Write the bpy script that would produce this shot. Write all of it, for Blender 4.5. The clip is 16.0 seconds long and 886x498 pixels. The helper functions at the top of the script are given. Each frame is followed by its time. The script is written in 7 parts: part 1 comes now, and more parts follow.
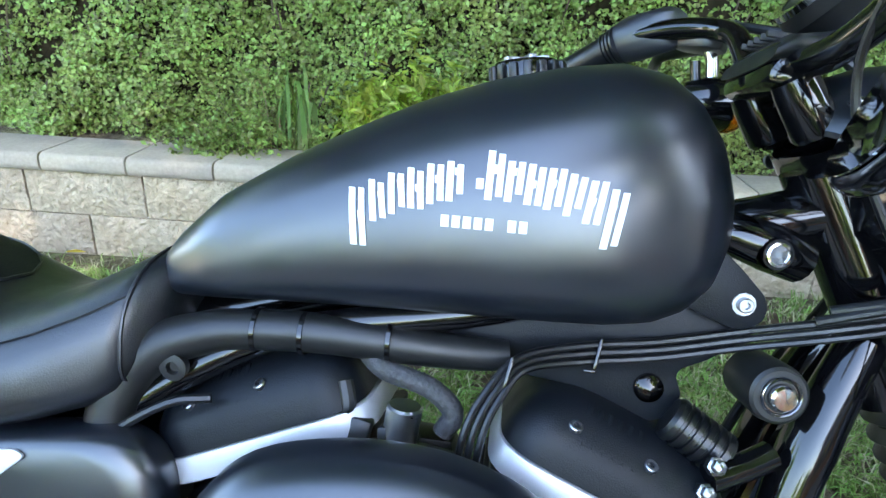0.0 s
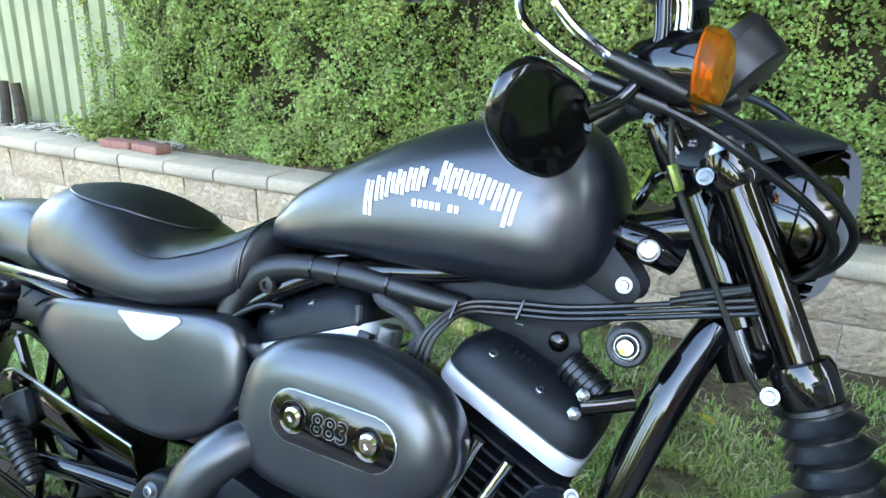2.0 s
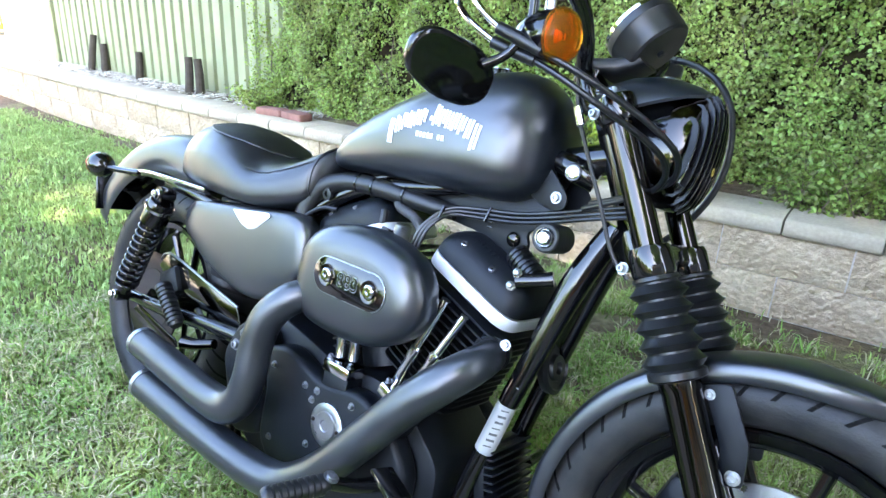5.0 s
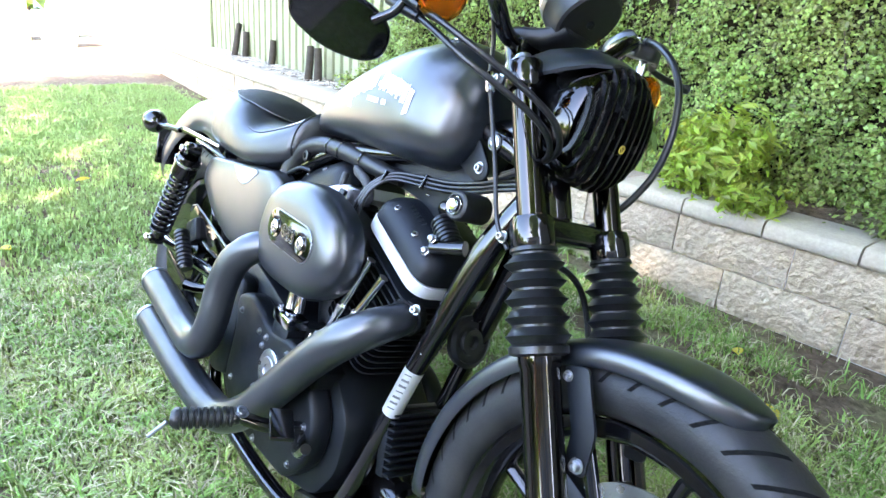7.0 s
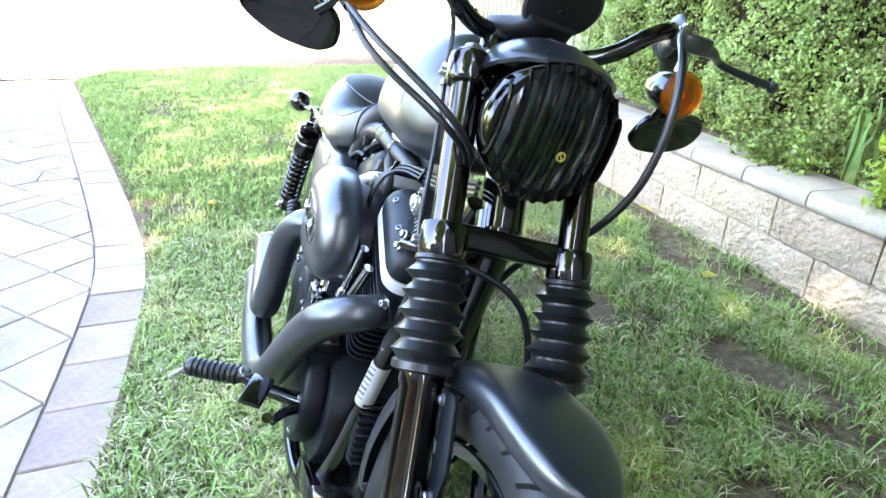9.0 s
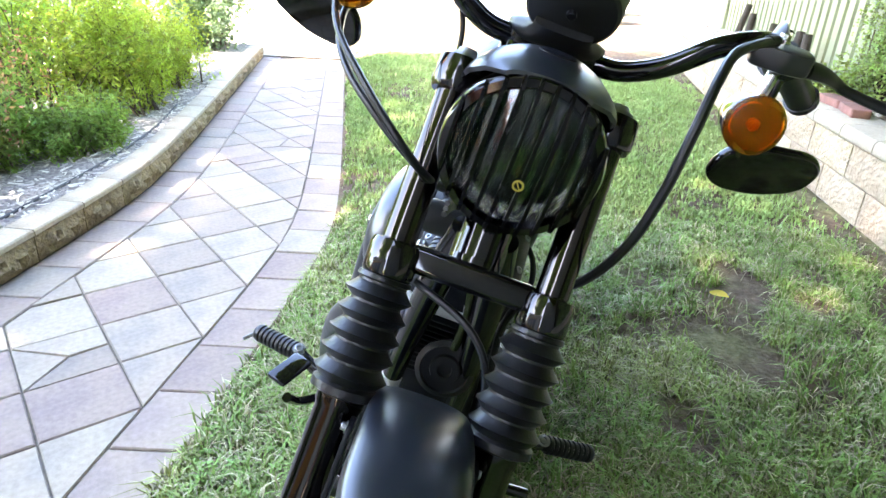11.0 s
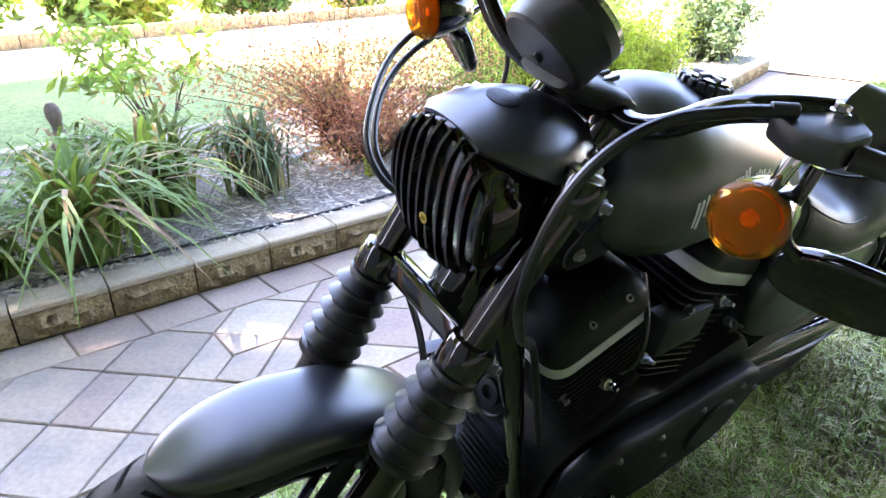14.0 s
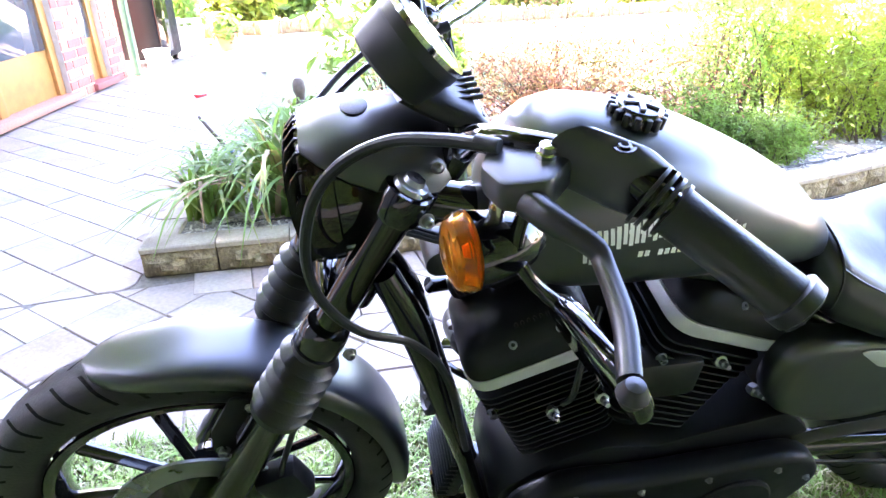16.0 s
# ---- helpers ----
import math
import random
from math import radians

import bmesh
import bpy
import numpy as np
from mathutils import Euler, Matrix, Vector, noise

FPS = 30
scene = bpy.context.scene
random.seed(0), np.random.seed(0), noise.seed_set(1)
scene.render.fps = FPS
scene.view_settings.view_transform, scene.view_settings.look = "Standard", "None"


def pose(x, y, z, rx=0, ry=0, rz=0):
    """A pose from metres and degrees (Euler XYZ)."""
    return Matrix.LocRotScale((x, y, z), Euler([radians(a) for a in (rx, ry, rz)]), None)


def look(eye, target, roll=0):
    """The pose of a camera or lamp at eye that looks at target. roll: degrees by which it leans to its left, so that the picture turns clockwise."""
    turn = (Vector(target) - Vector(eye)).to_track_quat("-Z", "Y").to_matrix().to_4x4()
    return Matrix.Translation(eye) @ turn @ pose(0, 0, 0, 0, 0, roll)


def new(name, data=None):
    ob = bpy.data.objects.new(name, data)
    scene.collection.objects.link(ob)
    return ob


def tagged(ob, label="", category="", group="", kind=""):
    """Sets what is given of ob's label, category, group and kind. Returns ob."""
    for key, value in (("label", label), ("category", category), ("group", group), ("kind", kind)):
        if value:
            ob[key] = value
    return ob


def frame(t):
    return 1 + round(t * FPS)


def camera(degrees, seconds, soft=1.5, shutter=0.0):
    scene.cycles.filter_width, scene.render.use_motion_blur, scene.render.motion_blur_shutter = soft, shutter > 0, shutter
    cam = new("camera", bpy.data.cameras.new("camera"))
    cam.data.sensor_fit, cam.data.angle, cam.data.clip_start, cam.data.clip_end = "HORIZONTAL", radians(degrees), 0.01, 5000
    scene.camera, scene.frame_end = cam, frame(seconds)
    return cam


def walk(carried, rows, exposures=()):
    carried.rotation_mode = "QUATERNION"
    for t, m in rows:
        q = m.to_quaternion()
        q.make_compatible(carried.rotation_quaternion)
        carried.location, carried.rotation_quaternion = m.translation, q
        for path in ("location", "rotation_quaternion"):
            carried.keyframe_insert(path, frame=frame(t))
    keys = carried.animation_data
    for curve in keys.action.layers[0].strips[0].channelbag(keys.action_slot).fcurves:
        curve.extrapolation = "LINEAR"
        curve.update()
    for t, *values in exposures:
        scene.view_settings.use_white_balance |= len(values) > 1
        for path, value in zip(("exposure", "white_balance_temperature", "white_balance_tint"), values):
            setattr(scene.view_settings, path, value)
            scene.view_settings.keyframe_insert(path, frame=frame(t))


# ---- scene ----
cam = camera(69.5, 16.0)
BIKE = (-0.136, 0.406, 0.0, -8.5, 15.0)
PATH = [
    (0, (0.0207, 0.0591, 1.1192), (0.0768, 1.8734, 0.3563), 2.7),
    (0.5, (0.0621, -0.06, 1.1075), (0.0089, 1.7985, 0.4597), 2.5),
    (1, (0.1132, -0.1369, 1.137), (-0.0768, 1.7197, 0.51), 2.3),
    (1.5, (0.1929, -0.1753, 1.1468), (-0.1181, 1.6705, 0.5365), 2.0),
    (2, (0.3022, -0.195, 1.1468), (-0.2658, 1.583, 0.5208), 2.5),
    (2.5, (0.376, -0.2254, 1.1508), (-0.4095, 1.4588, 0.5001), 1.7),
    (3, (0.4125, -0.2639, 1.1488), (-0.4706, 1.3713, 0.4981), 1.4),
    (3.5, (0.4361, -0.3229, 1.1567), (-0.4164, 1.3231, 0.4941), 1.2),
    (4, (0.4843, -0.4036, 1.1626), (-0.3415, 1.2541, 0.4922), 2.1),
    (4.2, (0.504, -0.4273, 1.1656), (-0.3169, 1.2286, 0.4863), 2.5),
    (6.3, (0.9037, -0.3377, 1.1114), (-0.2983, 1.072, 0.446), 2.7),
    (6.5, (0.9165, -0.3199, 1.1094), (-0.2914, 1.0819, 0.4361), 3.4),
    (7, (0.945, -0.2274, 1.1075), (-0.316, 1.1192, 0.4203), 4.8),
    (7.5, (0.9666, -0.1507, 1.1183), (-0.3809, 1.0966, 0.4085), 4.9),
    (8, (1.0149, -0.0483, 1.1213), (-0.4292, 1.0622, 0.3731), 4.2),
    (8.5, (1.1065, 0.0591, 1.1429), (-0.4863, 0.9283, 0.379), 3.8),
    (8.7, (1.1429, 0.0984, 1.14), (-0.4804, 0.9037, 0.3701), 3.5),
    (10.8, (1.1281, 0.4558, 1.1498), (-0.6516, 0.5887, 0.319), 3.3),
    (11, (1.1301, 0.503, 1.1606), (-0.6527, 0.5011, 0.3249), 2.9),
    (11.5, (1.1527, 0.5956, 1.1656), (-0.6113, 0.2894, 0.3455), 1.9),
    (12, (1.0995, 0.6556, 1.1547), (-0.6064, 0.1172, 0.3328), 2.8),
    (12.5, (1.0523, 0.7156, 1.1754), (-0.567, -0.0364, 0.3475), 2.5),
    (13, (1.0022, 0.7894, 1.1892), (-0.5178, -0.1437, 0.3563), 1.3),
    (13.5, (0.9666, 0.9382, 1.2089), (-0.4193, -0.188, 0.379), 1.4),
    (14, (0.9234, 1.0474, 1.2069), (-0.2845, -0.2569, 0.3612), -0.6),
    (14.5, (0.8485, 1.0986, 1.1843), (-0.191, -0.3436, 0.3377), 0.2),
    (15, (0.7501, 1.1754, 1.204), (-0.1231, -0.3652, 0.3445), 0.6),
    (15.5, (0.6753, 1.2315, 1.2226), (-0.0462, -0.3888, 0.3662), -0.9),
    (16, (0.5513, 1.3112, 1.2265), (0.0265, -0.3849, 0.3741), -1.2),
]
walk(cam, [(t, look(eye, target, roll)) for t, eye, target, roll in PATH], exposures=((0, 3.75, 6450, 10), (2, 3.85, 6550, 10), (4, 4.05, 6550, 12), (6.5, 4.31, 6500, 17), (8.5, 4.6, 6500, 17), (11, 4.3, 6900, 18), (13, 3.9, 7000, 21), (14.5, 4.8, 6700, 32), (16, 5.25, 6450, 34)))

# ---- world, sun and exposure ----
SUN_DIR = Vector((0.50, -0.56, 0.66)).normalized()
world = bpy.data.worlds.new("world")
scene.world = world
world.use_nodes = True
wn = world.node_tree.nodes
sky = wn.new("ShaderNodeTexSky")
sky.sky_type = "NISHITA"
sky.sun_disc = False
sky.sun_elevation = math.asin(SUN_DIR.z)
sky.sun_rotation = math.atan2(SUN_DIR.x, SUN_DIR.y)
world.node_tree.links.new(sky.outputs[0], wn["Background"].inputs[0])
wn["Background"].inputs[1].default_value = 0.15
sun = new("sun", bpy.data.lights.new("sun", "SUN"))
sun.data.energy, sun.data.angle, sun.data.color = 4.2, radians(0.5), (1.0, 0.93, 0.82)
sun.matrix_world = look(SUN_DIR * 30, (0, 0, 0))


# ---- materials ----
def material(name, color, rough=0.5, metal=0.0, spots=None, scale=20.0, bump=0.0, bump_scale=200.0, spread=0.12, coat=0.0,
             transmission=0.0, island=0.0, rnd=0.0, mix=None, mix_scale=3.0, ior=1.5, mix_low=0.45, mix_high=0.62, thin=0.0, distance=0.004, rough_var=0.0):
    """A principled surface: base colour, fine mottling, a second colour in patches, and fine relief."""
    m = bpy.data.materials.new(name)
    m.use_nodes = True
    nt = m.node_tree
    n, l = nt.nodes, nt.links
    b = n["Principled BSDF"]
    b.inputs["Roughness"].default_value = rough
    b.inputs["Metallic"].default_value = metal
    b.inputs["Coat Weight"].default_value = coat
    b.inputs["Coat Roughness"].default_value = 0.08
    b.inputs["Transmission Weight"].default_value = transmission
    b.inputs["IOR"].default_value = ior
    co = n.new("ShaderNodeTexCoord")
    tex = n.new("ShaderNodeTexNoise")
    tex.inputs["Scale"].default_value = scale
    tex.inputs["Detail"].default_value = 6
    l.new(co.outputs["Object"], tex.inputs["Vector"])
    ramp = n.new("ShaderNodeMapRange")
    ramp.inputs[1].default_value, ramp.inputs[2].default_value = 0.3, 0.7
    ramp.inputs[3].default_value, ramp.inputs[4].default_value = 1 - spread, 1 + spread
    l.new(tex.outputs["Fac"], ramp.inputs[0])
    last = None
    if mix:
        t2 = n.new("ShaderNodeTexNoise")
        t2.inputs["Scale"].default_value = mix_scale
        t2.inputs["Detail"].default_value = 5
        l.new(co.outputs["Object"], t2.inputs["Vector"])
        r2 = n.new("ShaderNodeMapRange")
        r2.inputs[1].default_value, r2.inputs[2].default_value = mix_low, mix_high
        l.new(t2.outputs["Fac"], r2.inputs[0])
        mx = n.new("ShaderNodeMix")
        mx.data_type = "RGBA"
        l.new(r2.outputs[0], mx.inputs["Factor"])
        mx.inputs["A"].default_value, mx.inputs["B"].default_value = (*color, 1), (*mix, 1)
        last = mx.outputs["Result"]
    hsv = n.new("ShaderNodeHueSaturation")
    if last:
        l.new(last, hsv.inputs["Color"])
    else:
        hsv.inputs["Color"].default_value = (*color, 1)
    value = ramp.outputs[0]
    for amount, node, out in ((island, "ShaderNodeNewGeometry", "Random Per Island"), (rnd, "ShaderNodeObjectInfo", "Random")):
        if amount:
            g = n.new(node)
            r3 = n.new("ShaderNodeMapRange")
            r3.inputs[3].default_value, r3.inputs[4].default_value = 1 - amount, 1 + amount
            l.new(g.outputs[out], r3.inputs[0])
            mul = n.new("ShaderNodeMath")
            mul.operation = "MULTIPLY"
            l.new(value, mul.inputs[0])
            l.new(r3.outputs[0], mul.inputs[1])
            value = mul.outputs[0]
            hue = n.new("ShaderNodeMapRange")
            hue.inputs[3].default_value, hue.inputs[4].default_value = 0.5 - 0.06 * amount, 0.5 + 0.05 * amount
            l.new(g.outputs[out], hue.inputs[0])
            l.new(hue.outputs[0], hsv.inputs["Hue"])
    l.new(value, hsv.inputs["Value"])
    l.new(hsv.outputs[0], b.inputs["Base Color"])
    if rough_var:
        rr = n.new("ShaderNodeMapRange")
        rr.inputs[1].default_value, rr.inputs[2].default_value = 0.35, 0.65
        rr.inputs[3].default_value, rr.inputs[4].default_value = rough - rough_var, rough + rough_var
        l.new(tex.outputs["Fac"], rr.inputs[0])
        l.new(rr.outputs[0], b.inputs["Roughness"])
    if bump:
        t3 = n.new("ShaderNodeTexNoise")
        t3.inputs["Scale"].default_value = bump_scale
        t3.inputs["Detail"].default_value = 4
        l.new(co.outputs["Object"], t3.inputs["Vector"])
        bp = n.new("ShaderNodeBump")
        bp.inputs["Strength"].default_value = bump
        bp.inputs["Distance"].default_value = distance
        l.new(t3.outputs["Fac"], bp.inputs["Height"])
        l.new(bp.outputs[0], b.inputs["Normal"])
    if thin:
        # thin leaves let light through
        tr = n.new("ShaderNodeBsdfTranslucent")
        warm = n.new("ShaderNodeMix")
        warm.data_type, warm.blend_type = "RGBA", "MULTIPLY"
        warm.inputs["Factor"].default_value = 1.0
        warm.inputs["B"].default_value = (1.7, 1.75, 0.75, 1)
        l.new(hsv.outputs[0], warm.inputs["A"])
        l.new(warm.outputs["Result"], tr.inputs["Color"])
        ms = n.new("ShaderNodeMixShader")
        ms.inputs[0].default_value = thin
        l.new(b.outputs[0], ms.inputs[1])
        l.new(tr.outputs[0], ms.inputs[2])
        l.new(ms.outputs[0], n["Material Output"].inputs["Surface"])
    return m


DENIM = material("satin_black_paint", (0.0045, 0.0068, 0.0115), 0.32, bump=0.02, bump_scale=900, distance=0.0006, spread=0.05, rough_var=0.03, ior=1.88)
GLOSS = material("gloss_black", (0.003, 0.003, 0.0035), 0.07, spread=0.1, coat=0.3, rough_var=0.03)
SLAT = material("semi_gloss_black", (0.003, 0.003, 0.0035), 0.24, spread=0.1, rough_var=0.05, ior=1.33)
HOUSING = material("satin_black_housing", (0.011, 0.0125, 0.015), 0.36, bump=0.05, bump_scale=600, distance=0.0008, rough_var=0.06, ior=1.65)
LEVER = material("satin_black_lever", (0.012, 0.0125, 0.013), 0.34, spread=0.1, rough_var=0.06)
SMOKE = material("dark_chrome", (0.062, 0.058, 0.055), 0.09, metal=1.0, spread=0.05, rough_var=0.03)
WRINKLE = material("wrinkle_black_powdercoat", (0.0042, 0.0056, 0.0080), 0.42, bump=0.35, bump_scale=700, distance=0.001, rough_var=0.06, ior=1.32)
PLASTIC = material("matt_black_plastic", (0.008, 0.0085, 0.009), 0.42, bump=0.15, bump_scale=1200, distance=0.0006, rough_var=0.05)
RUBBER = material("black_rubber", (0.0045, 0.0052, 0.0064), 0.36, bump=0.1, bump_scale=300, spread=0.2, rough_var=0.08)
TYRE = material("tyre_rubber", (0.010, 0.0105, 0.012), 0.46, bump=0.15, bump_scale=250, spread=0.2, mix=(0.022, 0.021, 0.020), mix_scale=9, ior=1.34)
GROOVE_SHADE = material("groove_shade", (0.003, 0.003, 0.003), 0.95, ior=1.25)
VINYL = material("black_vinyl", (0.007, 0.0086, 0.0115), 0.34, bump=0.25, bump_scale=650, distance=0.0012, rough_var=0.05, ior=1.65)
VINYL_PAD = material("black_vinyl_pad", (0.005, 0.0065, 0.006), 0.55, bump=0.5, bump_scale=420, distance=0.0016, ior=1.32)
EXHAUST = material("satin_black_exhaust", (0.010, 0.0125, 0.0165), 0.33, bump=0.03, bump_scale=500, distance=0.001, rough_var=0.05, ior=1.75)
CHROME = material("chrome", (0.62, 0.62, 0.63), 0.10, metal=1.0, spread=0.06, rough_var=0.04)
ALLOY = material("brushed_alloy", (0.34, 0.35, 0.37), 0.32, metal=1.0, spread=0.12, bump=0.1, bump_scale=400, rough_var=0.06)
SILVER = material("silver_paint", (0.56, 0.57, 0.60), 0.38, metal=0.35, spread=0.05)
WHITE_DECAL = material("white_decal", (0.82, 0.82, 0.82), 0.35, spread=0.03)
LABEL = material("grey_label", (0.33, 0.33, 0.32), 0.45, spread=0.1)
LABEL_INK = material("label_ink", (0.06, 0.06, 0.06), 0.5)
AMBER = material("amber_lens", (1.0, 0.42, 0.03), 0.02, transmission=0.93, spread=0.1, scale=60, ior=1.2)
AMBER_RIM = material("amber_rim", (0.85, 0.22, 0.01), 0.12, transmission=0.25, spread=0.2, scale=90)
FACET = material("faceted_reflector", (0.85, 0.83, 0.78), 0.09, metal=1.0, spread=0.1, bump=0.9, bump_scale=80, distance=0.010)
LAMP_GLASS = material("lamp_glass", (0.9, 0.93, 0.95), 0.03, transmission=1.0, spread=0.02, bump=0.1, bump_scale=60)
MIRROR = material("mirror_glass", (0.85, 0.86, 0.87), 0.02, metal=1.0, spread=0.01)
YELLOW = material("yellow_mark", (0.40, 0.28, 0.04), 0.5)
RED = material("red_mark", (0.6, 0.02, 0.02), 0.4)
CONDUIT = material("braided_sleeve", (0.03, 0.03, 0.032), 0.6, bump=0.8, bump_scale=260, distance=0.002, spread=0.5, scale=250)

BLOCK = material("rockface_block", (0.43, 0.335, 0.225), 0.92, scale=45, spread=0.18, bump=1.0, bump_scale=48, distance=0.024, mix=(0.50, 0.405, 0.285), mix_scale=6, rnd=0.10, ior=1.3)
CAPSTONE = material("capping_stone", (0.40, 0.335, 0.245), 0.88, scale=80, spread=0.1, bump=0.4, bump_scale=120, distance=0.004, mix=(0.31, 0.265, 0.205), mix_scale=4, rnd=0.09)
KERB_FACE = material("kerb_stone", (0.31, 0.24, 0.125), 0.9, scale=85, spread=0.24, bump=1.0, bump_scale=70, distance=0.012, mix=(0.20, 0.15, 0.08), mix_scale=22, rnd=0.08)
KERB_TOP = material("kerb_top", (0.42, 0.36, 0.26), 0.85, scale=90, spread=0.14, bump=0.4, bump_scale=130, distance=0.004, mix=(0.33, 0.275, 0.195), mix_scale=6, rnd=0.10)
PAVER_GREY = material("grey_paver", (0.345, 0.285, 0.220), 0.8, scale=55, spread=0.14, bump=0.35, bump_scale=160, distance=0.003, mix=(0.28, 0.245, 0.205), mix_scale=5, rnd=0.14)
PAVER_CREAM = material("cream_paver", (0.385, 0.33, 0.25), 0.8, scale=55, spread=0.14, bump=0.35, bump_scale=160, distance=0.003, mix=(0.34, 0.295, 0.235), mix_scale=5, rnd=0.10)
PAVER_PINK = material("pink_paver", (0.325, 0.255, 0.203), 0.8, scale=55, spread=0.14, bump=0.35, bump_scale=160, distance=0.003, mix=(0.28, 0.22, 0.19), mix_scale=5, rnd=0.12)
SAND = material("jointing_sand", (0.15, 0.13, 0.10), 0.95, scale=60, spread=0.3, bump=0.6, bump_scale=150)
SOIL = material("lawn_soil", (0.135, 0.098, 0.068), 0.95, scale=25, spread=0.35, bump=1.0, bump_scale=60, distance=0.02, mix=(0.18, 0.165, 0.085), mix_scale=2.6, mix_low=0.48, mix_high=0.64, ior=1.2)
GRASS = material("grass_blade", (0.19, 0.285, 0.062), 0.6, scale=3, spread=0.2, island=0.6, mix=(0.30, 0.345, 0.10), mix_scale=2.4, mix_low=0.5, mix_high=0.66, ior=1.4)
# same lawn further off: the brighter light there is put into a paler green
GRASS_LIT = material("lit_lawn_blade", (0.26, 0.375, 0.12), 0.65, scale=3, spread=0.1, island=0.3, mix=(0.30, 0.39, 0.14), mix_scale=1.4, ior=1.35)
FAR_LAWN = material("mown_lawn", (0.19, 0.26, 0.12), 1.0, scale=40, spread=0.3, bump=1.0, bump_scale=120, distance=0.02, mix=(0.22, 0.28, 0.13), mix_scale=2.0, ior=1.06)
STRAW = material("dry_grass", (0.46, 0.41, 0.25), 0.7, island=0.4)
HEDGE = material("hedge_leaf", (0.195, 0.26, 0.062), 0.45, scale=4, spread=0.2, island=0.6, mix=(0.24, 0.265, 0.07), mix_scale=1.1, mix_low=0.5, mix_high=0.7, thin=0.2)
HEDGE_SHADE = material("hedge_shade", (0.024, 0.020, 0.010), 1.0, scale=14, spread=0.5, mix=(0.03, 0.022, 0.014), mix_scale=9, ior=1.15)
TWIG = material("twig", (0.10, 0.07, 0.045), 0.85, island=0.3)
LIME = material("lime_leaf", (0.26, 0.325, 0.06), 0.45, scale=8, spread=0.2, island=0.4, mix=(0.36, 0.22, 0.06), mix_scale=9, mix_low=0.62, mix_high=0.76, thin=0.48)
STRAP = material("strap_leaf", (0.125, 0.195, 0.055), 0.6, island=0.5, rnd=0.3, mix=(0.27, 0.29, 0.11), mix_scale=5, mix_low=0.56, mix_high=0.72, thin=0.3, ior=1.38)
STRAP_BLUE = material("blue_strap_leaf", (0.10, 0.155, 0.085), 0.6, rnd=0.3, mix=(0.17, 0.21, 0.12), mix_scale=6, thin=0.2, ior=1.38)
STRAP_DRY = material("withered_strap_leaf", (0.36, 0.27, 0.14), 0.75, rnd=0.3, mix=(0.20, 0.14, 0.075), mix_scale=9, thin=0.2)
SHRUB = material("shrub_leaf", (0.165, 0.25, 0.075), 0.5, island=0.45, scale=5, spread=0.2, thin=0.48)
BLUE_SHRUB = material("blue_green_leaf", (0.13, 0.19, 0.125), 0.5, island=0.4, thin=0.42)
RUST = material("russet_leaf", (0.36, 0.165, 0.135), 0.65, island=0.5, mix=(0.19, 0.18, 0.07), mix_scale=6, mix_low=0.52, mix_high=0.66, thin=0.38)
MULCH = material("bark_mulch", (0.25, 0.225, 0.195), 0.95, scale=50, spread=0.5, bump=1.0, bump_scale=80, distance=0.02, mix=(0.36, 0.325, 0.275), mix_scale=30, mix_low=0.55, mix_high=0.62)
STRAW_CHIP = material("straw_and_bark", (0.25, 0.17, 0.095), 0.9, island=0.75, mix=(0.12, 0.075, 0.05), mix_scale=3)
CHIP = material("mulch_chip", (0.46, 0.42, 0.355), 0.9, island=0.6)
FENCE = material("green_steel_fence", (0.25, 0.275, 0.165), 0.45, scale=5, spread=0.06, mix=(0.21, 0.235, 0.145), mix_scale=2, ior=1.35)
STUMP = material("weathered_post", (0.05, 0.04, 0.03), 0.9, bump=0.8, bump_scale=90, spread=0.3)
ROOF = material("brown_roof_tile", (0.13, 0.06, 0.04), 0.8, scale=30, spread=0.2, bump=0.5, bump_scale=40)
BRICK = material("red_brick", (0.42, 0.15, 0.095), 0.85, scale=70, spread=0.15, bump=0.5, bump_scale=120, distance=0.004, rnd=0.2)
RENDERED = material("grey_render", (0.20, 0.185, 0.16), 0.9, scale=30, spread=0.15, bump=0.3, bump_scale=90, mix=(0.16, 0.15, 0.13), mix_scale=1.5)
MORTAR = material("mortar", (0.55, 0.50, 0.44), 0.95, spread=0.1, bump=0.4)
TIMBER = material("varnished_timber", (0.42, 0.20, 0.055), 0.35, scale=12, spread=0.15, bump=0.1)
PANE = material("window_pane", (0.05, 0.06, 0.07), 0.03, spread=0.02, coat=0.5)
CONCRETE = material("pale_concrete", (0.52, 0.45, 0.34), 0.9, scale=8, spread=0.1, mix=(0.46, 0.39, 0.28), mix_scale=1.2)
CERAMIC = material("pale_ceramic", (0.72, 0.68, 0.62), 0.5, spread=0.05)
TERRACOTTA = material("terracotta_ceramic", (0.62, 0.28, 0.13), 0.7, spread=0.1)
GREEN_PAINT = material("dark_green_paint", (0.05, 0.14, 0.09), 0.4)
WHITE_PAINT = material("white_paint", (0.78, 0.78, 0.76), 0.5, spread=0.04)
HOSE = material("black_hose", (0.02, 0.02, 0.022), 0.5)
RED_CLAY = material("red_clay_paver", (0.24, 0.115, 0.09), 0.9, spread=0.2, bump=0.4, bump_scale=120)
STEEL_BLUE = material("grey_blue_plastic", (0.26, 0.33, 0.36), 0.5, spread=0.1)
STATUE = material("weathered_brown_ceramic", (0.19, 0.145, 0.115), 0.8, scale=30, spread=0.25, bump=0.4, bump_scale=80)
TEAL = material("teal_plastic", (0.05, 0.22, 0.27), 0.4)
YELLOW_LEAF = material("fallen_leaf", (0.55, 0.42, 0.06), 0.6, island=0.4, thin=0.42)
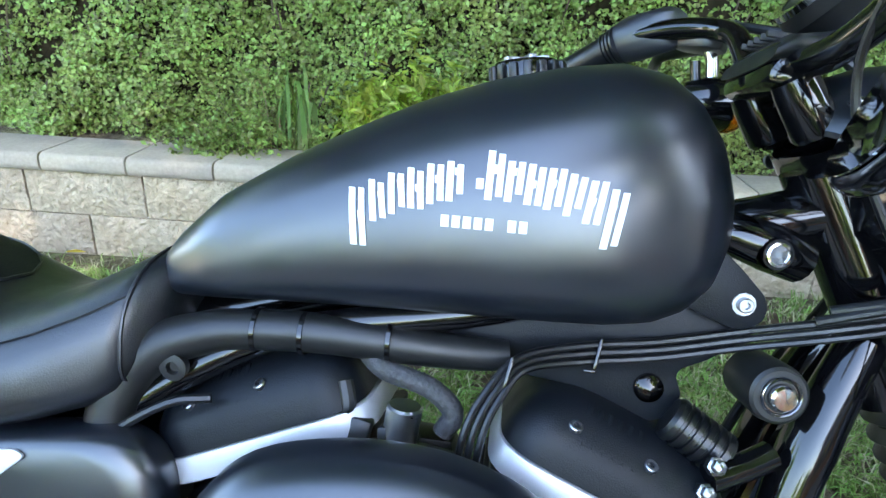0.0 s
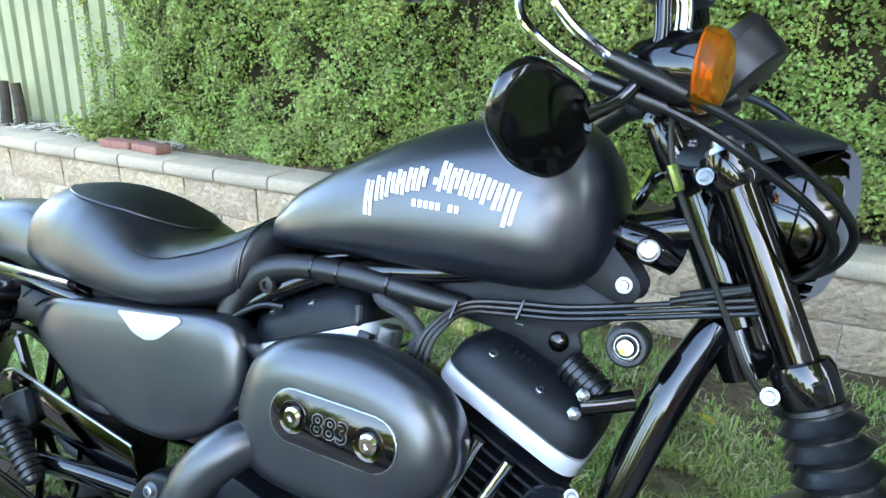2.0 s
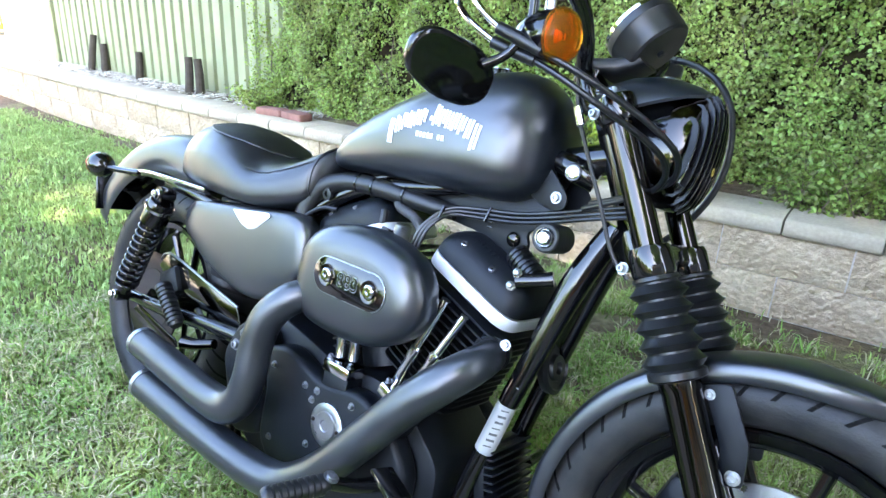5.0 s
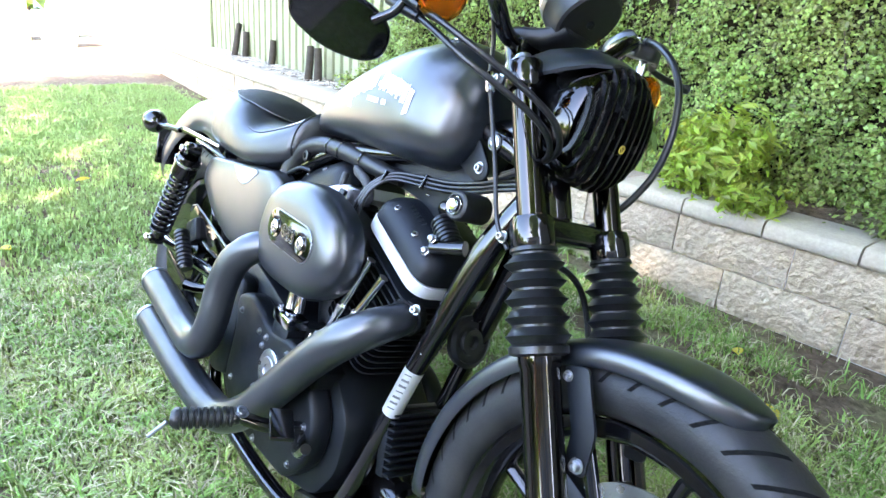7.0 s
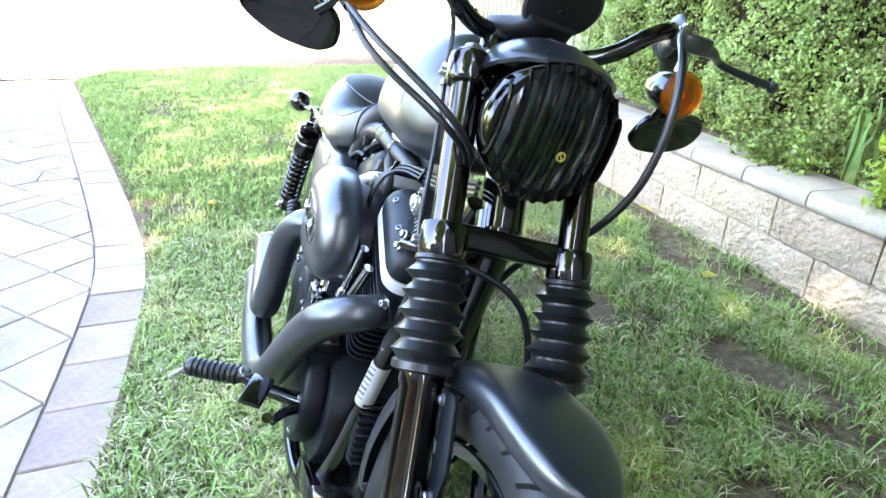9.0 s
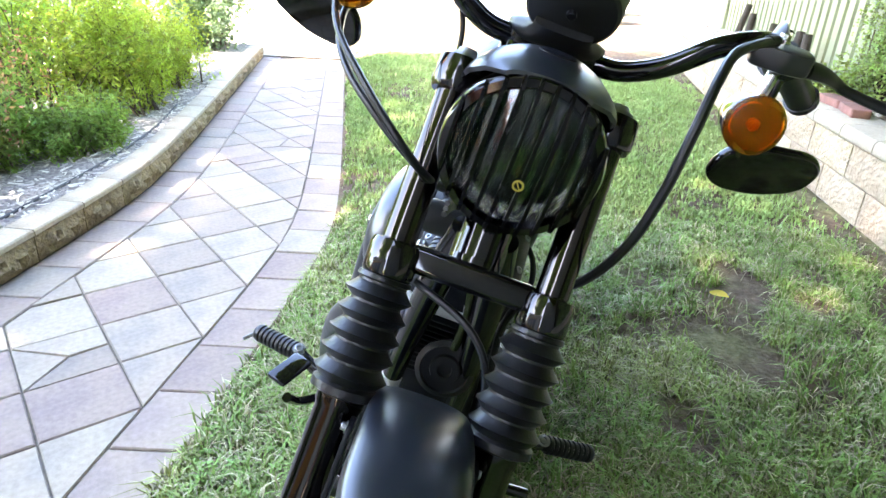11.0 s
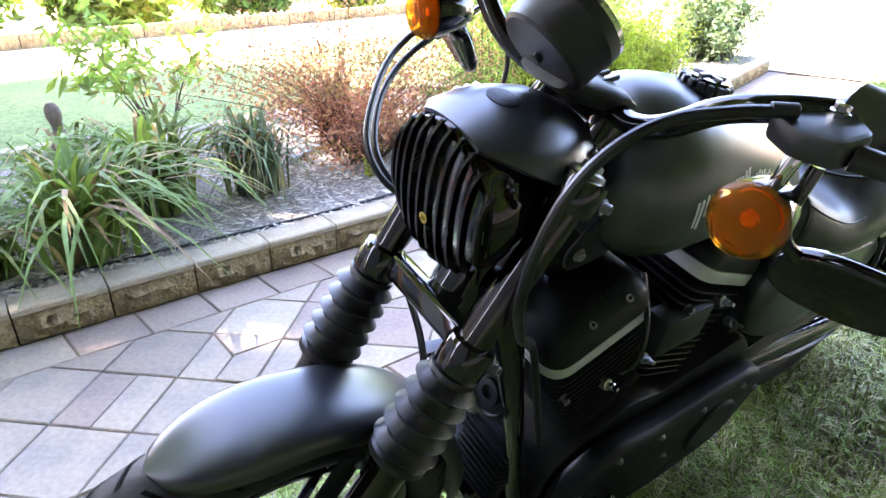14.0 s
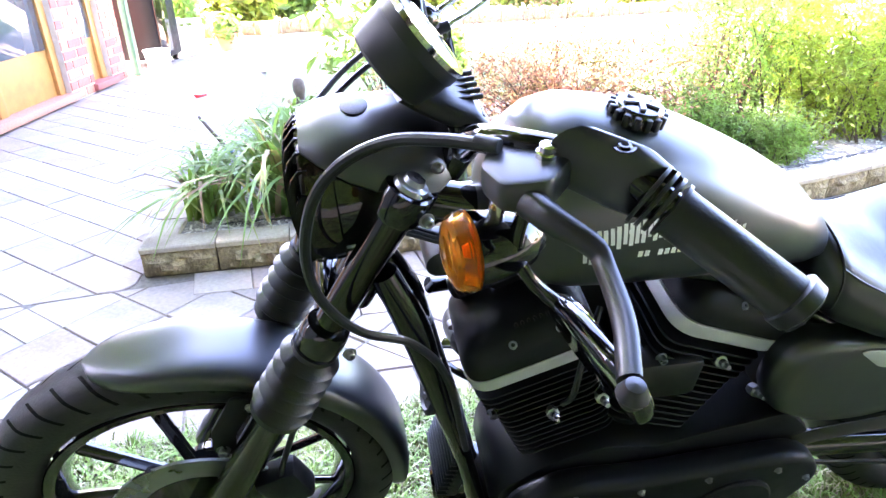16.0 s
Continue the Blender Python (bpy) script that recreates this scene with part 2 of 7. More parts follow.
BARK = material("tree_bark", (0.13, 0.10, 0.075), 0.9, bump=0.8, bump_scale=40, spread=0.3)


# ---- mesh helpers ----
class Shape:
    """Vertices and faces gathered for one mesh."""

    def __init__(self):
        self.v, self.f = [], []

    def add(self, verts, faces, m=None):
        k = len(self.v)
        self.v += [tuple(m @ Vector(p)) if m else tuple(p) for p in verts]
        self.f += [tuple(i + k for i in face) for face in faces]
        return self

    def join(self, other, m=None):
        return self.add(other.v, other.f, m)

    def moved(self, m):
        return Shape().add(self.v, self.f, m)


def mesh_of(name, shape, mat, angle=35):
    me = bpy.data.meshes.new(name)
    me.from_pydata(shape.v, [], shape.f)
    me.materials.append(mat)
    bm = bmesh.new()
    bm.from_mesh(me)
    bmesh.ops.recalc_face_normals(bm, faces=bm.faces)
    bm.to_mesh(me)
    bm.free()
    if angle:
        me.shade_smooth()
        me.set_sharp_from_angle(angle=radians(angle))
    return me


def part(name, shape, mat, parent, label="", angle=35):
    ob = new(name, mesh_of(name, shape, mat, angle))
    ob.parent = parent
    if label:
        ob["label"] = label
    return ob


def thing(name, label, category, m=None, group="", kind=""):
    ob = new(name)
    ob.empty_display_size = 0.1
    if m:
        ob.matrix_world = m
    return tagged(ob, label, category, group, kind)


def solid(name, shape, mat, label, category, group="", kind="", angle=35):
    ob = new(name, mesh_of(name, shape, mat, angle))
    return tagged(ob, label, category, group, kind)


def raw(name, verts, faces, mat, smooth=False):
    """One large mesh straight from arrays."""
    me = bpy.data.meshes.new(name)
    me.from_pydata(verts, [], faces)
    me.materials.append(mat)
    if smooth:
        me.shade_smooth()
    return new(name, me)


def spline(points, steps=6):
    """A smooth line through the points (Catmull-Rom)."""
    p = [Vector(q) for q in points]
    if len(p) < 3:
        return p
    p = [2 * p[0] - p[1], *p, 2 * p[-1] - p[-2]]
    out = []
    for a, b, c, d in zip(p, p[1:], p[2:], p[3:]):
        for i in range(steps):
            t = i / steps
            out.append(0.5 * (2 * b + (c - a) * t + (2 * a - 5 * b + 4 * c - d) * t * t + (3 * b - a - 3 * c + d) * t ** 3))
    out.append(p[-2])
    return out


def loft(rings, caps=True, closed=True):
    s = Shape()
    n = len(rings[0])
    faces = []
    for i in range(len(rings) - 1):
        for j in range(n if closed else n - 1):
            k = (j + 1) % n
            faces.append((i * n + j, i * n + k, (i + 1) * n + k, (i + 1) * n + j))
    if caps and closed:
        faces += [tuple(range(n))[::-1], tuple((len(rings) - 1) * n + j for j in range(n))]
    return s.add([p for r in rings for p in r], faces)


def tube(points, radius, sides=12, steps=6, smooth=True, squash=1.0):
    """A round bar along points; radius is one number or one for each point."""
    line = spline(points, steps) if smooth else [Vector(p) for p in points]
    rad = [radius] * len(line) if isinstance(radius, (int, float)) else np.interp(np.linspace(0, 1, len(line)), np.linspace(0, 1, len(radius)), radius)
    rings, up = [], None
    for i, p in enumerate(line):
        d = (line[min(i + 1, len(line) - 1)] - line[max(i - 1, 0)]).normalized()
        if up is None:
            up = d.orthogonal().normalized()
        up = (up - d * up.dot(d)).normalized()
        side = d.cross(up)
        rings.append([p + (up * math.cos(a) * squash + side * math.sin(a)) * float(rad[i]) for a in (2 * math.pi * j / sides for j in range(sides))])
    return loft(rings)


def lathe(profile, sides=24, m=None, caps=True):
    """Rings of (radius, height) turned about the local z axis."""
    rings = [[(max(r, 1e-4) * math.cos(2 * math.pi * j / sides), max(r, 1e-4) * math.sin(2 * math.pi * j / sides), z) for j in range(sides)] for r, z in profile]
    s = loft(rings, caps)
    return s.moved(m) if m else s


def along(a, b):
    """A pose at a whose z axis points to b."""
    a, b = Vector(a), Vector(b)
    return Matrix.Translation(a) @ (b - a).to_track_quat("Z", "Y").to_matrix().to_4x4()


def rod(a, b, r, sides=12, r2=None):
    h = (Vector(b) - Vector(a)).length
    r2 = r if r2 is None else r2
    e = min(0.15 * r, 0.002)
    return lathe([(r - e, 0), (r, e), (r2, h - e), (r2 - e, h)], sides, along(a, b))


def block(size, m=None, bevel=0.0, cuts=2):
    bm = bmesh.new()
    bmesh.ops.create_cube(bm, size=1)
    bmesh.ops.scale(bm, vec=size, verts=bm.verts)
    if bevel:
        bmesh.ops.bevel(bm, geom=bm.edges[:], offset=bevel, segments=cuts, profile=0.5, affect="EDGES")
    bm.verts.index_update()
    s = Shape().add([v.co[:] for v in bm.verts], [[v.index for v in f.verts] for f in bm.faces], m)
    bm.free()
    return s


def slab(outline, depth, m=None, bevel=0.0, cuts=2):
    """A plate: the outline in local x, y, thick along local z from 0."""
    bm = bmesh.new()
    low = [bm.verts.new((x, y, 0)) for x, y in outline]
    f = bm.faces.new(low)
    top = bmesh.ops.extrude_face_region(bm, geom=[f])
    bmesh.ops.translate(bm, vec=(0, 0, depth), verts=[g for g in top["geom"] if isinstance(g, bmesh.types.BMVert)])
    bmesh.ops.recalc_face_normals(bm, faces=bm.faces)
    if bevel:
        edges = [e for e in bm.edges if len(e.link_faces) == 2 and e.calc_face_angle(0) > 0.5]
        bmesh.ops.bevel(bm, geom=edges, offset=bevel, segments=cuts, profile=0.5, affect="EDGES")
    bm.verts.index_update()
    s = Shape().add([v.co[:] for v in bm.verts], [[v.index for v in g.verts] for g in bm.faces], m)
    bm.free()
    return s


def rounded(points, radius, steps=4):
    """A polygon with its corners rounded."""
    out, n = [], len(points)
    for i in range(n):
        a, b, c = (Vector(points[(i + k) % n]) for k in (-1, 0, 1))
        r = radius[i] if isinstance(radius, (list, tuple)) else radius
        p, q = b + (a - b).normalized() * min(r, (a - b).length * 0.45), b + (c - b).normalized() * min(r, (c - b).length * 0.45)
        for k in range(steps + 1):
            t = k / steps
            out.append(tuple((1 - t) ** 2 * p + 2 * t * (1 - t) * b + t * t * q))
    return out


# side view plates: local x = bike x, local y = bike z, thickness towards the bike's right (-y)
def side(y):
    return Matrix(((1, 0, 0, 0), (0, 0, -1, y), (0, 1, 0, 0), (0, 0, 0, 1)))


def bolt(p, d, r=0.006, h=0.005, washer=True):
    """A socket-head bolt at p that points along d."""
    m = along(p, Vector(p) + Vector(d))
    s = lathe([(r * 1.5, 0), (r * 1.5, 0.0012), (r, 0.0012), (r, h - 0.001), (r * 0.85, h), (r * 0.5, h), (r * 0.45, h * 0.5)], 12, m) if washer else lathe([(r, 0), (r, h - 0.001), (r * 0.8, h)], 8, m)
    return s


# ---- the motorcycle ----
bike = thing("motorcycle", "satin black cruiser motorcycle leaning on its kickstand on the lawn", "motorcycle",
             Matrix.Translation(BIKE[:3]) @ pose(0, 0, 0, 0, 0, BIKE[3]) @ pose(0, 0, 0, -BIKE[4], 0, 0))
FRONT, REAR, CRANK = Vector((0.828, 0, 0.415)), Vector((-0.685, 0, 0.385)), Vector((0.16, 0, 0.36))
STEER = Matrix.Translation((0.50, 0, 1.0)) @ Matrix.Rotation(radians(2.0), 4, Vector((-0.465, 0, 0.885))) @ Matrix.Translation((-0.50, 0, -1.0))


def sided(y):
    """Both sides of the bike."""
    return (-y, y)


# tank: stations of x, top, bottom, half width
TANK = np.array([(-0.126, 0.882, 0.866, 0.024), (-0.118, 0.898, 0.857, 0.046), (-0.098, 0.921, 0.853, 0.066), (-0.06, 0.957, 0.855, 0.084),
                 (0.0, 0.994, 0.859, 0.097), (0.06, 1.025, 0.862, 0.107), (0.12, 1.053, 0.864, 0.114), (0.18, 1.074, 0.865, 0.118),
                 (0.24, 1.088, 0.866, 0.120), (0.29, 1.094, 0.868, 0.118), (0.325, 1.086, 0.873, 0.108), (0.35, 1.069, 0.883, 0.094),
                 (0.372, 1.040, 0.903, 0.073), (0.384, 1.008, 0.93, 0.050), (0.391, 0.972, 0.955, 0.02)])


def tank_y(x, z):
    zt, zb, w = (np.interp(x, TANK[:, 0], TANK[:, k]) for k in (1, 2, 3))
    zm = zb + 0.42 * (zt - zb)
    s = (z - zm) / ((zt - zm) if z > zm else (zm - zb))
    p = 2.2 if s > 0 else 3.2
    return w * max(0.0, 1 - abs(s) ** p) ** (1 / p)


def tank_rings():
    xs = np.concatenate([np.linspace(-0.126, -0.095, 8), np.linspace(-0.08, 0.325, 22), np.linspace(0.337, 0.391, 9)])
    rings = []
    for x in xs:
        zt, zb, w = (float(np.interp(x, TANK[:, 0], TANK[:, k])) for k in (1, 2, 3))
        zm = zb + 0.42 * (zt - zb)
        ring = []
        for a in np.linspace(0, 2 * np.pi, 44, endpoint=False):
            c, s = math.cos(a), math.sin(a)
            p = 2.2 if s > 0 else 3.2
            r = (abs(c) ** p + abs(s) ** p) ** (-1 / p)
            ring.append((x, w * r * c, zm + r * s * ((zt - zm) if s > 0 else (zm - zb))))
        rings.append(ring)
    return rings


tank = part("fuel_tank", loft(tank_rings()), DENIM, bike, "satin black teardrop fuel tank", 60)


def emblem_patch(s, sgn, x0, x1, z0, z1, lean=0.0):
    grid = [(x0 + (x1 - x0) * i / 3 + lean * j / 4, z0 + (z1 - z0) * j / 4) for j in range(5) for i in range(4)]
    verts = [(x, sgn * (tank_y(x, z) + 0.0012), z) for x, z in grid]
    return s.add(verts, [(j * 4 + i, j * 4 + i + 1, (j + 1) * 4 + i + 1, (j + 1) * 4 + i) for j in range(4) for i in range(3)])


for sgn in (-1, 1):
    # the maker's emblem as plain bars on an arch
    emblem = part("emblem", emblem_patch(Shape(), sgn, 0.1745, 0.1800, 0.979, 0.987), WHITE_DECAL, tank, "white arched emblem of plain bars", 0)
    for k in range(14):
        if k == 6:
            continue
        u = (k + 0.5) / 14 * 2 - 1
        x = 0.181 + 0.1025 * u
        tall = 0.030 + 0.003 * u * u + (0.007 if k == 7 else 0)
        base = 0.971 + 0.008 * u - 0.028 * u * u - (0.012 if k in (0, 13) else 0)
        tall += 0.012 if k in (0, 13) else 0
        bar_shape = emblem_patch(Shape(), sgn, x - 0.0068, x - 0.0014, base, base + tall, 0.006 * u)
        emblem_patch(bar_shape, sgn, x + 0.0012, x + 0.0062, base + 0.003 * (k % 3), base + tall - 0.002 * (k % 2), 0.006 * u)
        emblem_patch(bar_shape, sgn, x - 0.0014, x + 0.0012, base + tall * (0.42 + 0.12 * (k % 3)), base + tall * (0.60 + 0.12 * (k % 3)), 0.002 * u)
        part("emblem_bar", bar_shape, WHITE_DECAL, tank, "", 0)
    for k in range(8):
        if k != 5:
            part("emblem_bar", emblem_patch(Shape(), sgn, 0.150 + 0.0085 * k, 0.156 + 0.0085 * k, 0.9485, 0.9575), WHITE_DECAL, tank, "", 0)
cap = part("filler_cap", lathe([(0.024, 0), (0.031, 0.002), (0.031, 0.016), (0.028, 0.021), (0.02, 0.022), (0.001, 0.022)], 30, pose(0.205, 0.016, 1.073, 0, -8, 0)), GLOSS, tank, "black knurled fuel cap")
for k in range(16):
    a = 2 * math.pi * k / 16
    part("cap_grip", block((0.010, 0.008, 0.016), pose(0.205, 0.016, 1.083, 0, -8, 0) @ pose(0.031 * math.cos(a), 0.031 * math.sin(a), 0, 0, 0, math.degrees(a)), 0.002), RUBBER, cap)
for k in range(5):
    part("cap_spoke", block((0.022, 0.007, 0.004), pose(0.205, 0.016, 1.073, 0, -8, 0) @ pose(0, 0, 0.0235, 0, 0, 72 * k) @ pose(0.011, 0, 0), 0.001), ALLOY, cap)

# seat
SEAT = np.array([(-0.090, 0.892, 0.850, 0.040), (-0.098, 0.899, 0.815, 0.074), (-0.110, 0.899, 0.785, 0.098), (-0.125, 0.893, 0.768, 0.111), (-0.15, 0.879, 0.755, 0.121),
                 (-0.19, 0.858, 0.743, 0.134), (-0.235, 0.840, 0.733, 0.144), (-0.27, 0.836, 0.729, 0.148), (-0.30, 0.843, 0.727, 0.150), (-0.34, 0.861, 0.725, 0.151), (-0.385, 0.880, 0.724, 0.149), (-0.44, 0.892, 0.724, 0.146),
                 (-0.50, 0.896, 0.725, 0.139), (-0.56, 0.887, 0.729, 0.124), (-0.60, 0.868, 0.733, 0.107), (-0.625, 0.848, 0.736, 0.092), (-0.645, 0.818, 0.742, 0.072), (-0.655, 0.785, 0.752, 0.045)])


def seat_ring(x, grow=0.0):
    zt, zb, w = (float(np.interp(x, SEAT[::-1, 0], SEAT[::-1, k])) for k in (1, 2, 3))
    ring = []
    for a in np.linspace(0, 2 * np.pi, 40, endpoint=False):
        c, s = math.cos(a), math.sin(a)
        p = 2.3 if s > 0 else 4.5
        r = (abs(c) ** p + abs(s) ** p) ** (-1 / p)
        zm = zb + 0.38 * (zt - zb)
        ring.append((x, (w + grow) * r * c, zm + r * s * ((zt - zm + grow) if s > 0 else (zm - zb))))
    return ring


seat = part("seat", loft([seat_ring(x) for x in np.concatenate([np.linspace(-0.090, -0.13, 9), np.linspace(-0.145, -0.62, 34), np.linspace(-0.628, -0.655, 6)])]), VINYL, bike, "black vinyl solo seat with a raised back", 60)
# stitched pad on the seat's back
rows, cols = 16, 13
pad = []
for i in range(rows):
    x = -0.30 - 0.285 * i / (rows - 1)
    half = 0.94 * math.sqrt(max(0.02, 1 - (2 * i / (rows - 1) - 1) ** 2 * 0.97))
    ring = seat_ring(x, 0.0025)
    top = sorted([p for p in ring if p[2] > np.interp(x, SEAT[::-1, 0], SEAT[::-1, 2]) + 0.03], key=lambda p: p[1])
    ys, zs = [p[1] for p in top], [p[2] for p in top]
    lim = min(0.115, float(np.interp(x, SEAT[::-1, 0], SEAT[::-1, 3])) * 0.86) * half
    pad.append([(x, y, float(np.interp(y, ys, zs))) for y in np.linspace(-lim, lim, cols)])
part("seat_pad", loft(pad, closed=False), VINYL_PAD, seat, "dark stitched vinyl pad", 60)
edge = [p[0] for p in pad] + pad[-1][1:-1] + [p[-1] for p in reversed(pad)] + pad[0][1:-1][::-1]
part("seat_seam", tube(edge + edge[:1], 0.0018, 6, 1, False), VINYL, seat)
for sgn in (-1, 1):
    seam = []
    for x in np.linspace(-0.118, -0.30, 12):
        zt, zb, w = (float(np.interp(x, SEAT[::-1, 0], SEAT[::-1, k])) for k in (1, 2, 3))
        zm = zb + 0.38 * (zt - zb)
        s = 0.55
        seam.append((x, sgn * w * (1 - s ** 2.3) ** (1 / 2.3), zm + s * (zt - zm) + 0.0005))
    part("seat_seam", tube(seam, 0.0016, 6, 2), VINYL, seat)
nose = [(p[0] + 0.0006, p[1] * 1.004, p[2] + 0.0004) for p in seat_ring(-0.118, 0.001)]
part("seat_seam", tube(nose + nose[:1], 0.0017, 6, 1, False), VINYL, seat)


# fenders: a curved sheet round a wheel
def fender(centre, radius, a0, a1, half, skirt, n=36, tip0=0.6, tip1=0.6, thick=0.004, flat=2.2, nose=0.13):
    outer, inner = [], []
    for i in range(n):
        t = i / (n - 1)
        a = radians(a0 + (a1 - a0) * t)
        k = min(1.0, tip0 + (1 - tip0) * math.sqrt(1 - (1 - min(1, t / nose)) ** 2), tip1 + (1 - tip1) * math.sqrt(min(1, (1 - t) / 0.12)))
        ro, ri = [], []
        for u in np.linspace(-1, 1, 21):
            y = half * k * math.sin(u * math.pi / 2)
            drop = skirt * math.sqrt(k) * (1 - max(0.0, 1 - abs(u) ** flat) ** (1 / flat))
            for ring, d in ((ro, 0), (ri, thick)):
                r = radius - drop - d
                yy = y * (1 - d / half * 0.8)
                ring.append((centre.x + r * math.cos(a), yy, centre.z + r * math.sin(a)))
        outer.append(ro)
        inner.append(ri)
    return loft([o + i[::-1] for o, i in zip(outer, inner)])


front_fender = part("front_fender", fender(FRONT, 0.346, 73, 188, 0.062, 0.031, n=72, tip0=0.12, tip1=0.80, flat=2.3, nose=0.20), DENIM, bike, "satin black front fender", 80)
front_fender.matrix_local = STEER
rear_fender = part("rear_fender", fender(REAR, 0.452, 60, 158, 0.098, 0.105, tip1=0.8, tip0=1.0), DENIM, bike, "satin black chopped rear fender", 50)


# wheels
def wheel(name, centre, r, half, rim_r, spokes, turn):
    hub = part(name, lathe([(0.0, -0.045), (0.032, -0.045), (0.036, -0.03), (0.026, -0.012), (0.026, 0.012), (0.036, 0.03), (0.032, 0.045), (0.0, 0.045)], 24, Matrix.Rotation(radians(90), 4, "X")), GLOSS, bike, "black cast wheel with a black tyre")
    hub.matrix_local = turn @ Matrix.Translation(centre)
    prof = []
    for a in np.linspace(-155, 155, 25):
        c, s = math.cos(radians(a)), math.sin(radians(a))
        depth = r - rim_r
        y = half * s / max(abs(s), abs(c)) ** 0.25
        prof.append((rim_r + depth * 0.52 + depth * 0.48 * c, y))
    rx = Matrix.Rotation(radians(90), 4, "X")
    part("tyre", lathe(prof, 72, rx, False), TYRE, hub, "black tyre with cut tread", 50)
    # grooves are strips on the tread, coloured near black as the shade in cuts
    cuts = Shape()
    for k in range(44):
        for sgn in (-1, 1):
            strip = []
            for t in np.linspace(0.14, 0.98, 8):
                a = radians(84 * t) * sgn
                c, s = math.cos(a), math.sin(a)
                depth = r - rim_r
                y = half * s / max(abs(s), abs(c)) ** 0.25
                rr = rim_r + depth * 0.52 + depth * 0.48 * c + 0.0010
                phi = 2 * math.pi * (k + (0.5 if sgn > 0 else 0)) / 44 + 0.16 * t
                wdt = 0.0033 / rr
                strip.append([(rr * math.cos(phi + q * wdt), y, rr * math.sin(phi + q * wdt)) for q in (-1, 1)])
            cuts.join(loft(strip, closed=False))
    tagged(part("tread", cuts, GROOVE_SHADE, hub, "", 0), kind="stuff")
    part("rim", lathe([(rim_r + 0.006, -half * 0.72), (rim_r + 0.008, -half * 0.66), (rim_r - 0.010, -half * 0.62), (rim_r - 0.022, -half * 0.3), (rim_r - 0.026, 0), (rim_r - 0.022, half * 0.3),
                       (rim_r - 0.010, half * 0.62), (rim_r + 0.008, half * 0.66), (rim_r + 0.006, half * 0.72), (rim_r - 0.002, half * 0.5), (rim_r - 0.008, 0), (rim_r - 0.002, -half * 0.5)], 64, rx, False), GLOSS, hub, "gloss black rim")
    shape = Shape()
    shape.join(tube([(0.022, 0.012, 0), (0.10, 0.010, 0), (rim_r - 0.015, 0.004, 0)], [0.013, 0.010, 0.011], 8, 3, squash=0.75))
    me = mesh_of("spoke", shape, GLOSS)
    for k in range(spokes):
        sp = new("spoke", me)
        sp.parent = hub
        sp.matrix_local = Matrix.Rotation(2 * math.pi * k / spokes, 4, "Y")
    part("axle", lathe([(0.0, -0.115), (0.010, -0.115), (0.010, 0.115), (0.0, 0.115)], 12, rx), SMOKE, hub)
    return hub


front = wheel("front_wheel", FRONT, 0.330, 0.050, 0.240, 9, STEER)
rear = wheel("rear_wheel", REAR, 0.322, 0.074, 0.205, 9, Matrix.Identity(4))
rxm = Matrix.Rotation(radians(90), 4, "X")
for hub, y, r in ((front, 0.062, 0.146), (rear, -0.085, 0.130)):
    steel = ALLOY if hub is front else SMOKE
    part("brake_disc", lathe([(r - 0.045, -0.0025), (r, -0.0025), (r, 0.0025), (r - 0.045, 0.0025), (r - 0.045, -0.0025)], 48, Matrix.Translation((0, y, 0)) @ rxm, False), steel, hub, "steel brake disc")
    part("disc_carrier", lathe([(0.03, -0.003), (r - 0.046, -0.003), (r - 0.046, 0.003), (0.03, 0.003), (0.03, -0.003)], 32, Matrix.Translation((0, y, 0)) @ rxm, False), GLOSS, hub)
cal = block((0.075, 0.045, 0.085), STEER @ pose(FRONT.x - 0.135, 0.068, FRONT.z + 0.055, 0, 20, 0), 0.012)
part("brake_caliper", cal, WRINKLE, bike, "black brake caliper")
part("brake_caliper", block((0.08, 0.045, 0.07), pose(REAR.x + 0.10, -0.088, REAR.z + 0.08, 0, -30, 0), 0.012), WRINKLE, bike, "black brake caliper")


# fork
def fork_at(z, y, off=0.0):
    return Vector((0.487 + (1.060 - z) * 0.5256 + off * 0.885, y, z - 0.008 + off * 0.465))


